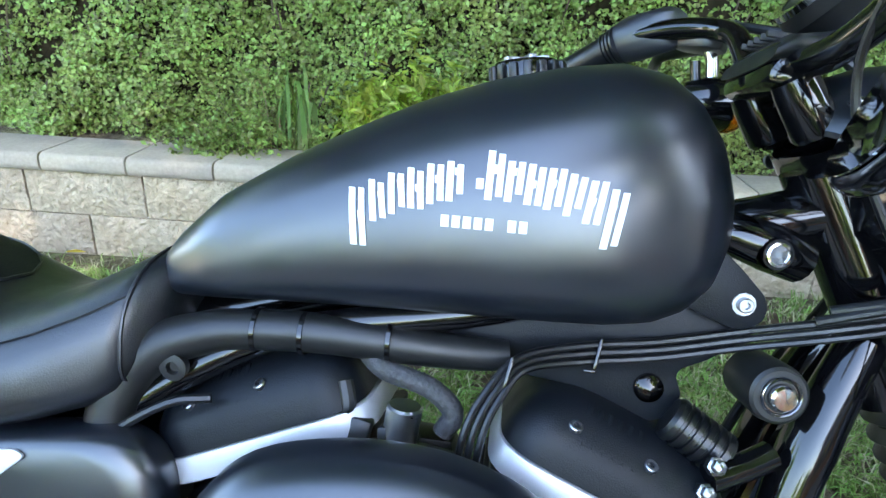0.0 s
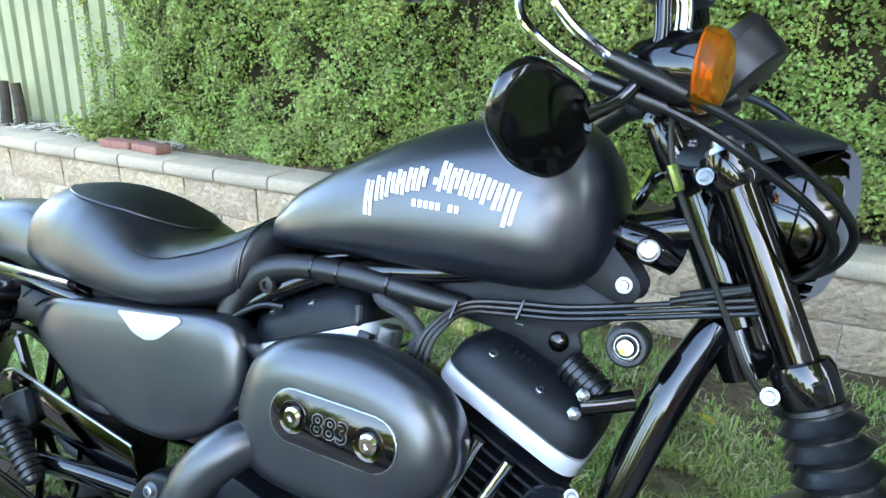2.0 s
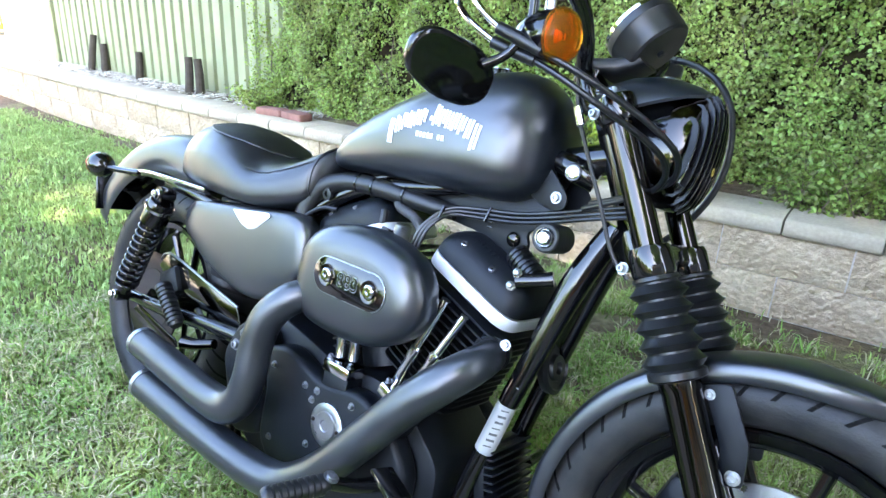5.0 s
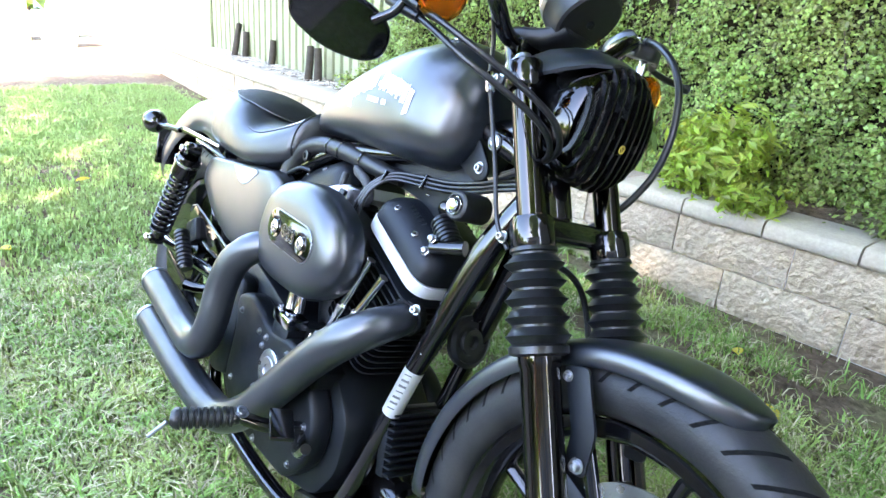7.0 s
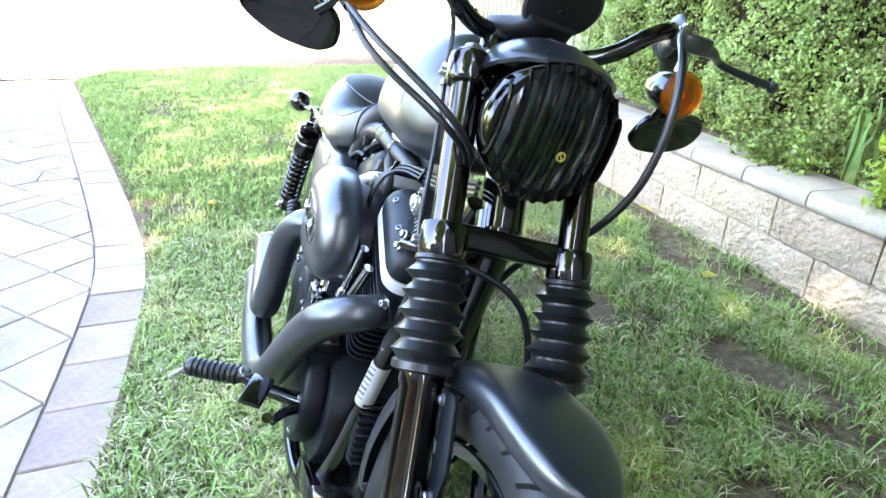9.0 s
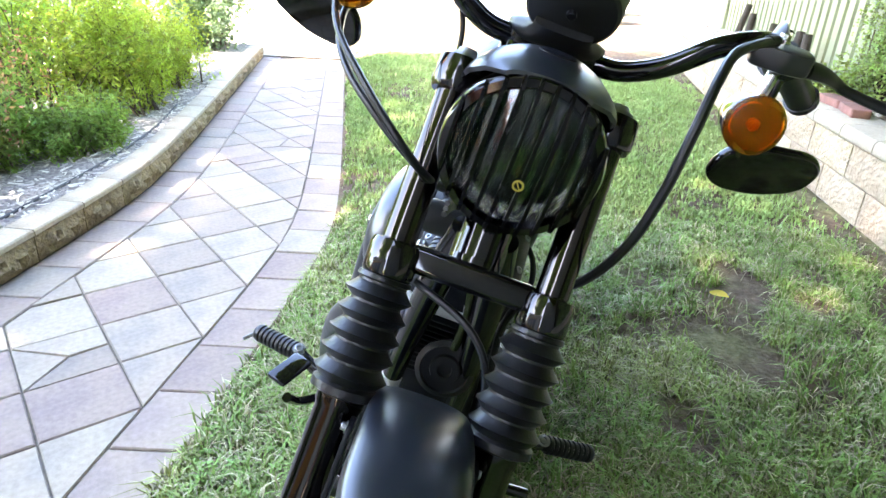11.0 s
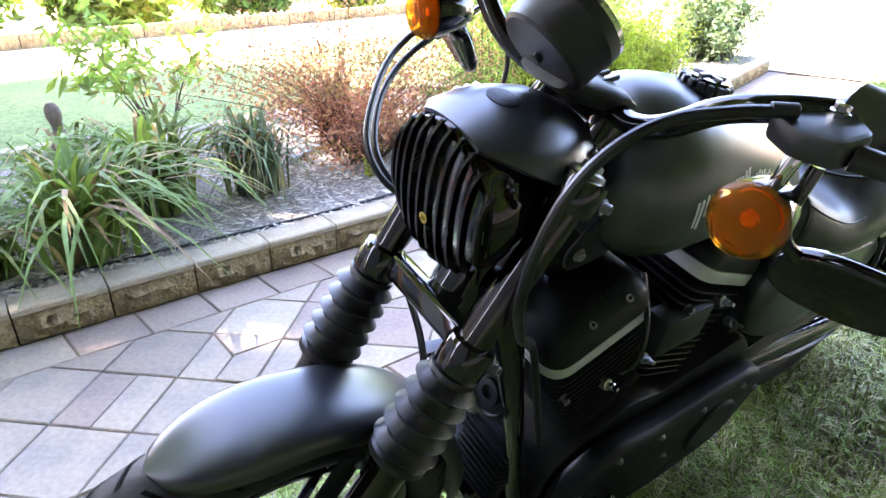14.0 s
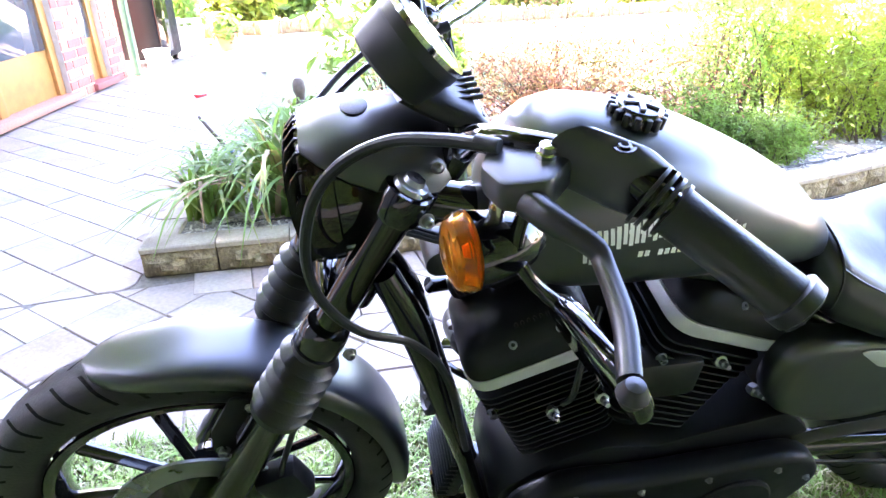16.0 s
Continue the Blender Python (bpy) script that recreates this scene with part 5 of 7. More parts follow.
# side cover, oil tank and rear end
SC = rounded([(-0.525, 0.672), (-0.490, 0.704), (-0.30, 0.728), (-0.11, 0.752), (-0.068, 0.725), (-0.062, 0.640), (-0.095, 0.580), (-0.190, 0.535), (-0.28, 0.532), (-0.43, 0.572), (-0.530, 0.628)], 0.035)
rings = []
mx, mz = -0.29, 0.645
for y, k in ((-0.085, 0.97), (-0.108, 0.995), (-0.122, 0.975), (-0.130, 0.93), (-0.134, 0.85), (-0.136, 0.6), (-0.1365, 0.2)):
    rings.append([(mx + (x - mx) * k, y, mz + (z - mz) * k) for x, z in SC])
for sg in (1, -1):
    cov = part("side_cover", loft([[(x, y * sg, z) for x, y, z in r] for r in rings]), DENIM, bike, "satin black side cover", 50)
    part("cover_badge", slab(rounded([(-0.318, 0.714), (-0.19, 0.732), (-0.182, 0.726), (-0.226, 0.690), (-0.250, 0.683), (-0.278, 0.688)], 0.006), 0.003, side(-0.1345 if sg > 0 else 0.1375), 0.0008), SILVER, cov, "silver winged badge")
part("battery_box", block((0.32, 0.16, 0.20), pose(-0.30, 0, 0.62), 0.01), PLASTIC, bike)
for y in sided(0.150):
    sg = -1 if y < 0 else 1
    strut = part("fender_strut", tube([(-0.44, y * 0.86, 0.728), (-0.56, y * 0.90, 0.726), (-0.70, y * 0.92, 0.722), (-0.80, y * 0.90, 0.706)], 0.011, 12, 4, squash=0.6), CHROME if y < 0 else GLOSS, bike, "polished fender strut")
    a, b = Vector((-0.581, y, 0.690)), Vector((-0.730, y, 0.392))
    h = (b - a).length
    m = along(a, b)
    shock = part("shock_absorber", lathe([(0.008, -0.008), (0.010, 0.0), (0.010, h), (0.008, h + 0.01)], 14, m), SMOKE, bike, "black coil shock absorber")
    coil = [m @ Vector((0.0265 * math.cos(t), 0.0265 * math.sin(t), 0.085 + (h - 0.125) * t / (2 * math.pi * 10))) for t in np.linspace(0, 2 * math.pi * 10, 160)]
    part("spring", tube(coil, 0.0048, 8, 1, False), GLOSS, shock, "black coil spring", 60)
    part("shock_cover", lathe([(0.012, 0.018), (0.028, 0.020), (0.031, 0.026), (0.033, 0.085), (0.030, 0.088)], 24, m), GLOSS, shock)
    part("shock_collar", lathe([(0.034, 0.036), (0.0355, 0.037), (0.0355, 0.044), (0.034, 0.045)], 24, m, False), CHROME, shock)
    part("shock_foot", lathe([(0.012, h - 0.045), (0.028, h - 0.043), (0.028, h - 0.036), (0.018, h - 0.03), (0.018, h - 0.012)], 20, m), GLOSS, shock)
    for p in (a, b):
        part("shock_eye", lathe([(0.006, -0.018), (0.019, -0.018), (0.019, 0.018), (0.006, 0.018)], 20, along(p, p + Vector((0, 1, 0)))), GLOSS, shock)
        part("shock_nut", lathe([(0.0125, 0), (0.0125, 0.004), (0.010, 0.005), (0.010, 0.012), (0.006, 0.016), (0.0, 0.017)], 6, along(p + Vector((0, sg * 0.018, 0)), p + Vector((0, sg, 0)))), CHROME, shock)
    part("swingarm", tube([(-0.20, y * 0.66, 0.43), (-0.40, y * 0.72, 0.415), (-0.60, y * 0.76, 0.393), (-0.735, y * 0.76, 0.382)], [0.026, 0.024, 0.022, 0.020], 14, 4, squash=0.7), GLOSS, bike, "black swingarm")
    # rear bullet indicator
    tm = Matrix.Translation((-0.885, y * 1.14, 0.707)) @ pose(0, 0, 0, 0, 90, 0)
    ti = part("indicator", lathe([(0.0, 0.034), (0.014, 0.031), (0.026, 0.020), (0.033, 0.002), (0.0345, -0.014), (0.033, -0.020)], 28, tm), GLOSS, bike, "gloss black bullet indicator")
    part("rear_lens", lathe([(0.0335, -0.0205), (0.030, -0.032), (0.016, -0.038), (0.0, -0.039)], 28, tm), RED, ti)
    part("indicator_stalk", tube([(-0.862, y * 1.12, 0.707), (-0.82, y * 1.04, 0.708), (-0.74, y * 0.94, 0.716)], 0.0085, 12, 4), GLOSS, ti)
plate_m = pose(-1.045, 0, 0.615, 0, -12, 0)
pl = part("number_plate", block((0.004, 0.215, 0.105), plate_m, 0.0015), LABEL, bike, "number plate on a black carrier")
part("plate_carrier", block((0.012, 0.225, 0.115), plate_m @ pose(0.009, 0, 0), 0.004), GLOSS, pl)
part("plate_arm", tube([(-1.03, 0, 0.63), (-0.97, 0, 0.66), (-0.93, 0, 0.70)], 0.014, 10, 3), GLOSS, pl)
for k in range(5):
    part("plate_bar", block((0.001, 0.022, 0.06), plate_m @ pose(-0.0026, -0.072 + 0.036 * k, 0)), LABEL_INK, pl)
part("belt_guard", slab(rounded([(-0.66, 0.490), (-0.62, 0.532), (-0.30, 0.487), (-0.275, 0.440), (-0.34, 0.428), (-0.62, 0.470)], 0.008), 0.004, side(-0.092), 0.001), SMOKE, bike, "dark guard with a bright upper edge")
part("guard_edge", tube([(-0.655, -0.094, 0.506), (-0.620, -0.094, 0.533), (-0.46, -0.094, 0.511), (-0.30, -0.094, 0.488)], 0.0028, 8, 2), ALLOY, bike)
part("lower_guard", slab(rounded([(-0.72, 0.350), (-0.70, 0.368), (-0.50, 0.340), (-0.49, 0.322), (-0.52, 0.318)], 0.006), 0.005, side(-0.112), 0.001), SMOKE, bike)
part("drive_belt", tube([(-0.685, 0.105, 0.485), (-0.25, 0.105, 0.455), (-0.20, 0.105, 0.41), (-0.25, 0.105, 0.365), (-0.685, 0.105, 0.285), (-0.785, 0.105, 0.385), (-0.685, 0.105, 0.485)], 0.012, 6, 6, squash=0.4), RUBBER, bike)
pm = along((-0.535, -0.150, 0.475), (-0.415, -0.150, 0.372))
ribs = [(0.010, 0.0), (0.018, 0.002)]
for k in range(9):
    ribs += [(0.020, 0.006 + 0.012 * k), (0.020, 0.012 + 0.012 * k), (0.0165, 0.0135 + 0.012 * k), (0.0165, 0.0165 + 0.012 * k)]
pp = part("passenger_peg", lathe(ribs + [(0.014, 0.118), (0.0, 0.119)], 18, pm), RUBBER, bike, "folded ribbed rubber passenger peg")
part("peg_mount", tube([(-0.41, -0.150, 0.370), (-0.375, -0.135, 0.375), (-0.33, -0.12, 0.39)], [0.016, 0.013, 0.012], 12, 4), SMOKE, pp)

# foot controls and stand
for sg, tipp, base, inner in ((-1, (0.195, 0.352, 0.352), (0.232, 0.252, 0.368), (0.265, 0.110, 0.345)), (1, (0.185, 0.375, 0.345), (0.225, 0.265, 0.360), (0.26, 0.12, 0.33))):
    a, b, c = (Vector((p[0], sg * p[1], p[2])) for p in (tipp, base, inner))
    h = (b - a).length
    prof = [(0.0, -0.004), (0.012, -0.003), (0.017, 0.002)]
    for k in range(9):
        q = 0.006 + (h - 0.012) * k / 9
        prof += [(0.0185, q), (0.0185, q + 0.006), (0.015, q + 0.007), (0.015, q + 0.009)]
    peg = part("footpeg", lathe(prof + [(0.013, h)], 18, along(a, b)), RUBBER, bike, "ribbed black rubber footpeg")
    part("peg_bracket", tube([b, b.lerp(c, 0.4) + Vector((0.005, 0, -0.005)), c], [0.012, 0.013, 0.018], 12, 4), GLOSS, peg)
    part("peg_bolt", bolt(b + Vector((0.004, 0, 0.012)), (0.4, 0, 1), 0.009, 0.006), ALLOY, peg)
part("brake_pedal", tube([(0.265, -0.13, 0.34), (0.30, -0.17, 0.345), (0.36, -0.20, 0.37), (0.40, -0.215, 0.405)], [0.012, 0.009, 0.008, 0.009], 10, 5).join(block((0.075, 0.040, 0.010), pose(0.345, -0.235, 0.418, 0, 8, -20), 0.004)), GLOSS, bike, "black brake pedal")
part("peg_feeler", rod((0.194, -0.358, 0.345), (0.186, -0.382, 0.315), 0.004, 8), ALLOY, bike)
part("shift_lever", tube([(0.20, 0.16, 0.32), (0.28, 0.18, 0.33), (0.36, 0.19, 0.345)], 0.008, 10, 4).join(rod((0.36, 0.185, 0.345), (0.36, 0.245, 0.35), 0.011, 12)), GLOSS, bike)
part("kickstand", tube([(0.16, 0.11, 0.185), (0.13, 0.16, 0.165), (0.10, 0.235, 0.142), (0.09, 0.285, 0.132)], [0.014, 0.012, 0.011, 0.011], 12, 5).join(block((0.05, 0.035, 0.010), pose(0.088, 0.292, 0.130, 15, 0, 0), 0.003)), GLOSS, bike, "black kickstand")
part("lower_crossmember", block((0.16, 0.22, 0.05), pose(0.32, 0, 0.21, 0, -20, 0), 0.012), GLOSS, bike)

# pieces of sub-parts hang from the part above
for ob in list(bpy.data.objects):
    up = ob.parent
    if up and up.parent and up.parent.parent:
        kept = up.matrix_local @ ob.matrix_local
        ob.parent = up.parent
        ob.matrix_local = kept


# ---- the garden ----


def wall_y(x):
    return 2.36 - 0.06 * x + (0.009 * x * x if x < 0 else 0.0)


def wall_turn(x):
    return math.degrees(math.atan(-0.06 + (0.018 * x if x < 0 else 0)))


# the path bends gently: the kerb's face and the lawn's edge are two flat hyperbolas
def kerb_y(x):
    return -0.945 - 0.135 * np.sqrt((x + 1.8) ** 2 + 0.2) + 0.015 * (x + 1.8)


def kerb_slope(x):
    return -0.135 * (x + 1.8) / math.sqrt((x + 1.8) ** 2 + 0.2) + 0.015


def edge_y(x):
    return 0.06 - 0.14 * np.sqrt((x + 1.45) ** 2 + 0.16) + 0.02 * (x + 1.45)


def edge_slope(x):
    return -0.14 * (x + 1.45) / math.sqrt((x + 1.45) ** 2 + 0.16) + 0.02


def lawn_z(x, y):
    """The lawn lies a little above the paving and dips to the wall."""
    up = np.clip((y - edge_y(x)) / 0.35, 0, 1)
    down = np.clip((wall_y_np(x) - y) / 0.5, 0, 1)
    return 0.005 + 0.055 * up * (0.45 + 0.55 * down) + 0.008 * np.sin(2.1 * x + 1.3 * y) * up


def wall_y_np(x):
    return 2.36 - 0.06 * x + np.where(np.asarray(x) < 0, 0.009 * np.asarray(x) ** 2, 0.0)


# ground: one wide sheet
g = Shape()
far = 400
n = 9
xs = np.linspace(-far, far, n)
g.add([(x, y, -0.06) for y in xs for x in xs], [(j * n + i, j * n + i + 1, (j + 1) * n + i + 1, (j + 1) * n + i) for j in range(n - 1) for i in range(n - 1)])
solid("ground", g, SOIL, "bare earth under the garden", "ground", kind="structure", angle=0)
# lawn sheet
nx, ny = 150, 46
verts, faces = [], []
for i in range(nx):
    x = 3.4 - 18.0 * i / (nx - 1)
    y0, y1 = edge_y(x) - 0.01, wall_y(x) + 0.06
    for j in range(ny):
        y = y0 + (y1 - y0) * j / (ny - 1)
        verts.append((x, y, float(lawn_z(x, y)) if x > -6.5 else 0.045))
faces = [(i * ny + j, i * ny + j + 1, (i + 1) * ny + j + 1, (i + 1) * ny + j) for i in range(nx - 1) for j in range(ny - 1)]
lawn = raw("lawn", verts, faces, SOIL, True)
tagged(lawn, "patchy lawn soil with sparse turf", "lawn", kind="structure")


def blades(name, count, area, tall, wide, mat, label, sparse=0.0, lean=0.6, seed=1, weight=None):
    """Grass: bent two-piece blades strewn over an area (x0, x1, y0, y1)."""
    r = np.random.default_rng(seed)
    x = r.uniform(area[0], area[1], count * 3)
    y = r.uniform(area[2], area[3], count * 3)
    ok = (y > edge_y(x) + 0.0 + 0.03 * r.random(len(x))) & (y < wall_y_np(x) - 0.03)
    clump = 0.5 + 0.25 * (np.sin(3.1 * x + 1.7 * y) + np.sin(5.3 * y - 2.2 * x + 1.0)) + 0.3 * np.sin(9.0 * x + 4) * np.sin(8.0 * y)
    bare = 0.6 * np.exp(-((x - 0.75) ** 2 / 0.14 + (y - 1.85) ** 2 / 0.035)) + 0.55 * np.exp(-((x + 0.35) ** 2 / 0.12 + (y - 1.55) ** 2 / 0.05)) + 0.9 * np.exp(-((y - wall_y_np(x) + 0.10) ** 2) / (0.012 + 0.02 * np.clip(x, 0, 1))) + 0.5 * np.clip(np.sin(2.7 * x + 0.6) * np.sin(3.9 * y + 1.1) - 0.55, 0, 1) * 2.0
    ok &= r.random(len(x)) < np.clip(0.55 + 0.45 * clump - sparse - bare + 0.38 * np.sin(21.0 * x + 3.0 * np.sin(9.0 * y)) * np.sin(24.0 * y + 2.5 * np.sin(8.0 * x + 1.0)), 0.05, 1)
    blob = np.random.default_rng(12)
    for _ in range(84):
        bx, by, br = blob.uniform(-1.2, 1.3), blob.uniform(1.15, 2.35), blob.uniform(0.04, 0.15)
        ok &= ((x - bx) ** 2 + ((y - by) * 1.5) ** 2 > br * br) | (r.random(len(x)) < 0.10)
    x, y, clump = x[ok][:count], y[ok][:count], clump[ok][:count]
    k = len(x)
    z = lawn_z(x, y)
    tuft = 0.5 + 0.5 * np.sin(31.0 * x + 4.0 * np.sin(13.0 * y)) * np.sin(29.0 * y + 3.0 * np.sin(11.0 * x + 2.0))
    h = tall * r.uniform(0.45, 1.25, k) * (0.50 + 0.95 * tuft)
    a = r.uniform(0, 2 * np.pi, k)
    ln = lean * r.uniform(0.2, 1.4, k)
    dx, dy = np.cos(a), np.sin(a)
    w = wide * r.uniform(0.6, 1.3, k)
    sx, sy = -dy * w, dx * w
    p0 = np.stack([x - sx, y - sy, z - 0.002], 1)
    p1 = np.stack([x + sx, y + sy, z - 0.002], 1)
    mxx, myy, mz = x + dx * h * ln * 0.35, y + dy * h * ln * 0.35, z + h * 0.6
    p2 = np.stack([mxx + sx * 0.75, myy + sy * 0.75, mz], 1)
    p3 = np.stack([mxx - sx * 0.75, myy - sy * 0.75, mz], 1)
    p4 = np.stack([x + dx * h * ln, y + dy * h * ln, z + h * np.clip(1.05 - 0.45 * ln, 0.25, 1)], 1)
    v = np.stack([p0, p1, p2, p3, p4], 1).reshape(-1, 3)
    b = np.arange(k) * 5
    f = [q for i in b.tolist() for q in ((i, i + 1, i + 2, i + 3), (i + 3, i + 2, i + 4))]
    ob = raw(name, v.tolist(), f, mat)
    return tagged(ob, label, "grass", kind="stuff")


blades("grass", 112000, (-1.6, 1.9, -0.3, 2.4), 0.050, 0.0027, GRASS, "short green lawn grass", seed=2, lean=1.25)
blades("grass", 115000, (-6.5, -1.6, -1.2, 3.0), 0.032, 0.0042, GRASS_LIT, "short green lawn grass further off, coloured paler for its brighter light", seed=3)
blades("dry_grass", 48000, (-1.6, 1.9, -0.3, 2.4), 0.048, 0.0022, STRAW, "dry straw-coloured grass blades in the lawn", seed=4, lean=1.3)

blades("grass", 45000, (1.9, 4.1, -0.3, 2.4), 0.048, 0.0030, GRASS, "short green lawn grass by the added east wall", seed=5, lean=1.25)
# fallen leaves on the lawn
leaf = Shape()
for k in range(7):
    t = k / 6
    w = 0.020 * math.sin(math.pi * min(1, t * 0.96 + 0.04)) ** 0.8
    leaf.add([(0.07 * t - 0.035, -w, 0.006 * math.sin(3 * t)), (0.07 * t - 0.035, 0, -0.003 * t), (0.07 * t - 0.035, w, 0.007 * math.sin(2.6 * t + 0.4))], [])
leaf.f = [(3 * i + j, 3 * i + j + 1, 3 * i + j + 4, 3 * i + j + 3) for i in range(6) for j in range(2)]
lm = mesh_of("fallen_leaf", leaf, YELLOW_LEAF, 60)
for k, (x, y, a) in enumerate(((-1.92, 0.29, 20), (-2.79, 0.85, 80), (0.57, 1.64, 140), (-0.57, 2.08, 60), (-1.37, 2.42, 200), (-2.17, 2.28, 10), (0.35, 1.95, 300), (-0.9, 1.5, 45))):
    ob = new("fallen_leaf", lm)
    ob.matrix_world = pose(x, y, float(lawn_z(x, y)) + 0.024, 10, -8, a)
    tagged(ob, "yellow fallen leaf lying on the grass", "leaf", group="fallen leaves")

# ---- retaining wall ----
wall = thing("retaining_wall", "low retaining wall of cream rock-faced concrete blocks", "wall", kind="structure")
LEN, COURSE, BASE = 0.472, 0.177, 0.031


def rock_block(length, height, depth, rough, seed, nx=9, ny=5, lip=0.010):
    r = np.random.default_rng(seed)
    s = Shape()
    verts = []
    for j in range(ny):
        for i in range(nx):
            u, v = i / (nx - 1), j / (ny - 1)
            e = min(1.0, 3.2 * min(u, 1 - u) * length / height + 0.0, 3.2 * min(v, 1 - v)) if 0 < i < nx - 1 and 0 < j < ny - 1 else 0.0
            verts.append(((u - 0.5) * (length - 0.006), -e * (lip + rough * r.uniform(-0.6, 1.0)), v * (height - 0.005)))
    faces = [(j * nx + i, j * nx + i + 1, (j + 1) * nx + i + 1, (j + 1) * nx + i) for j in range(ny - 1) for i in range(nx - 1)]
    k = len(verts)
    hl = (length - 0.006) / 2
    verts += [(-hl, depth, 0), (hl, depth, 0), (hl, depth, height - 0.005), (-hl, depth, height - 0.005)]
    bottom, top = list(range(nx)), [(ny - 1) * nx + i for i in range(nx)]
    left, right = [j * nx for j in range(ny)], [j * nx + nx - 1 for j in range(ny)]
    faces += [tuple(bottom[::-1] + [k, k + 1]), tuple(top + [k + 2, k + 3]), tuple(left + [k + 3, k]), tuple(right[::-1] + [k + 1, k + 2]), (k, k + 3, k + 2, k + 1)]
    return s.add(verts, faces)


stones = [mesh_of("block", rock_block(LEN, COURSE, 0.16, 0.012, 20 + k), BLOCK, 40) for k in range(4)]
cap_prof = [(-0.022, 0.0), (-0.030, 0.006), (-0.034, 0.020), (-0.034, 0.048), (-0.026, 0.063), (-0.012, 0.070), (0.230, 0.070), (0.234, 0.066), (0.234, 0.0)]
cap_len = 0.335
cap_mesh = mesh_of("capping_stone", loft([[(x, y, z) for y, z in cap_prof] for x in (-cap_len / 2 + 0.0035, -cap_len / 2 + 0.006, cap_len / 2 - 0.006, cap_len / 2 - 0.0035)]), CAPSTONE, 40)


def place(me, name, parent, m):
    ob = new(name, me)
    ob.parent = parent
    ob.matrix_local = m
    return ob


for c in range(2):
    for k in range(-27, 7):
        x = -0.127 + LEN * (k + 0.5 + 0.5 * (1 - c)) - LEN * 0.5
        place(stones[(k * 3 + c) % 4], "block", wall, pose(x + LEN * 0.5, wall_y(x + LEN * 0.5), BASE + COURSE * c, 0, 0, wall_turn(x)))
for k in range(-36, 9):
    x = 0.06 + cap_len * k
    place(cap_mesh, "capping_stone", wall, pose(x, wall_y(x), BASE + 2 * COURSE, 0, 0, wall_turn(x)))
back = Shape()
pts = np.linspace(3.2, -13.2, 40)
rings = [[(x, wall_y(x) + 0.012, -0.05), (x, wall_y(x) + 0.19, -0.05), (x, wall_y(x) + 0.19, BASE + 2 * COURSE - 0.004), (x, wall_y(x) + 0.012, BASE + 2 * COURSE - 0.004)] for x in pts]
part("wall_core", loft(rings), MORTAR, wall, "", 0)

# raised bed behind the wall
rings = [[(x, wall_y(x) + 0.19 + d, z) for d, z in ((0.0, 0.42), (0.15, 0.445), (0.45, 0.46), (1.2, 0.47), (6.0, 0.47))] for x in np.linspace(3.4, -13.4, 60)]
solid("raised_bed", loft(rings, closed=False), SOIL, "raised garden bed covered in bark mulch", "garden bed", kind="structure")


def chips(name, count, fx, fy, fz, label, size=0.03, seed=5, mat=None):
    r = np.random.default_rng(seed)
    u, v = r.random(count), r.random(count)
    x = fx(u, v)
    y = fy(x, v)
    z = fz(x, y) + r.uniform(0.002, 0.012, count)
    a = r.uniform(0, np.pi, count)
    ln = size * r.uniform(0.4, 1.5, count)
    w = size * r.uniform(0.08, 0.22, count)
    tz = r.uniform(-0.3, 0.3, count) * ln
    dx, dy = np.cos(a) * ln, np.sin(a) * ln
    ex, ey = -np.sin(a) * w, np.cos(a) * w
    v4 = np.stack([np.stack([x - dx - ex, y - dy - ey, z - tz], 1), np.stack([x + dx - ex, y + dy - ey, z + tz], 1), np.stack([x + dx + ex, y + dy + ey, z + tz + 0.003], 1), np.stack([x - dx + ex, y - dy + ey, z - tz + 0.003], 1)], 1).reshape(-1, 3)
    ob = raw(name, v4.tolist(), [(i, i + 1, i + 2, i + 3) for i in range(0, 4 * count, 4)], CHIP)
    return tagged(ob, label, "mulch", kind="stuff")


chips("mulch", 5000, lambda u, v: -7.5 + 5.2 * u, lambda x, v: wall_y_np(x) + 0.22 + 0.9 * v, lambda x, y: 0.452 + 0 * x, "dry bark and leaf mulch by the fence", mat=STRAW_CHIP)


def leaves(name, centres, normals, size, mat, label, category="hedge", seed=9, aspect=0.55, kind="stuff", jitter=0.9, parent=None):
    """Small folded leaves at given places, roughly facing the given way."""
    r = np.random.default_rng(seed)
    c, nrm = np.asarray(centres), np.asarray(normals, float)
    k = len(c)
    nrm = nrm + r.normal(0, jitter, (k, 3))
    nrm /= np.linalg.norm(nrm, axis=1, keepdims=True)
    t = np.cross(nrm, r.normal(0, 1, (k, 3)))
    t /= np.linalg.norm(t, axis=1, keepdims=True)
    b = np.cross(nrm, t)
    s = size * r.uniform(0.6, 1.35, (k, 1))
    fold = nrm * s * 0.18
    v = np.stack([c - t * s, c - t * s * 0.1 + b * s * aspect + fold, c + t * s, c - t * s * 0.1 - b * s * aspect + fold], 1).reshape(-1, 3)
    f = [q for i in range(0, 4 * k, 4) for q in ((i, i + 1, i + 2), (i, i + 2, i + 3))]
    me = bpy.data.meshes.new(name)
    me.from_pydata(v.tolist(), [], f)
    me.materials.append(mat)
    ob = new(name, me)
    if parent:
        ob.parent = parent
        return ob
    return tagged(ob, label, category, kind=kind)


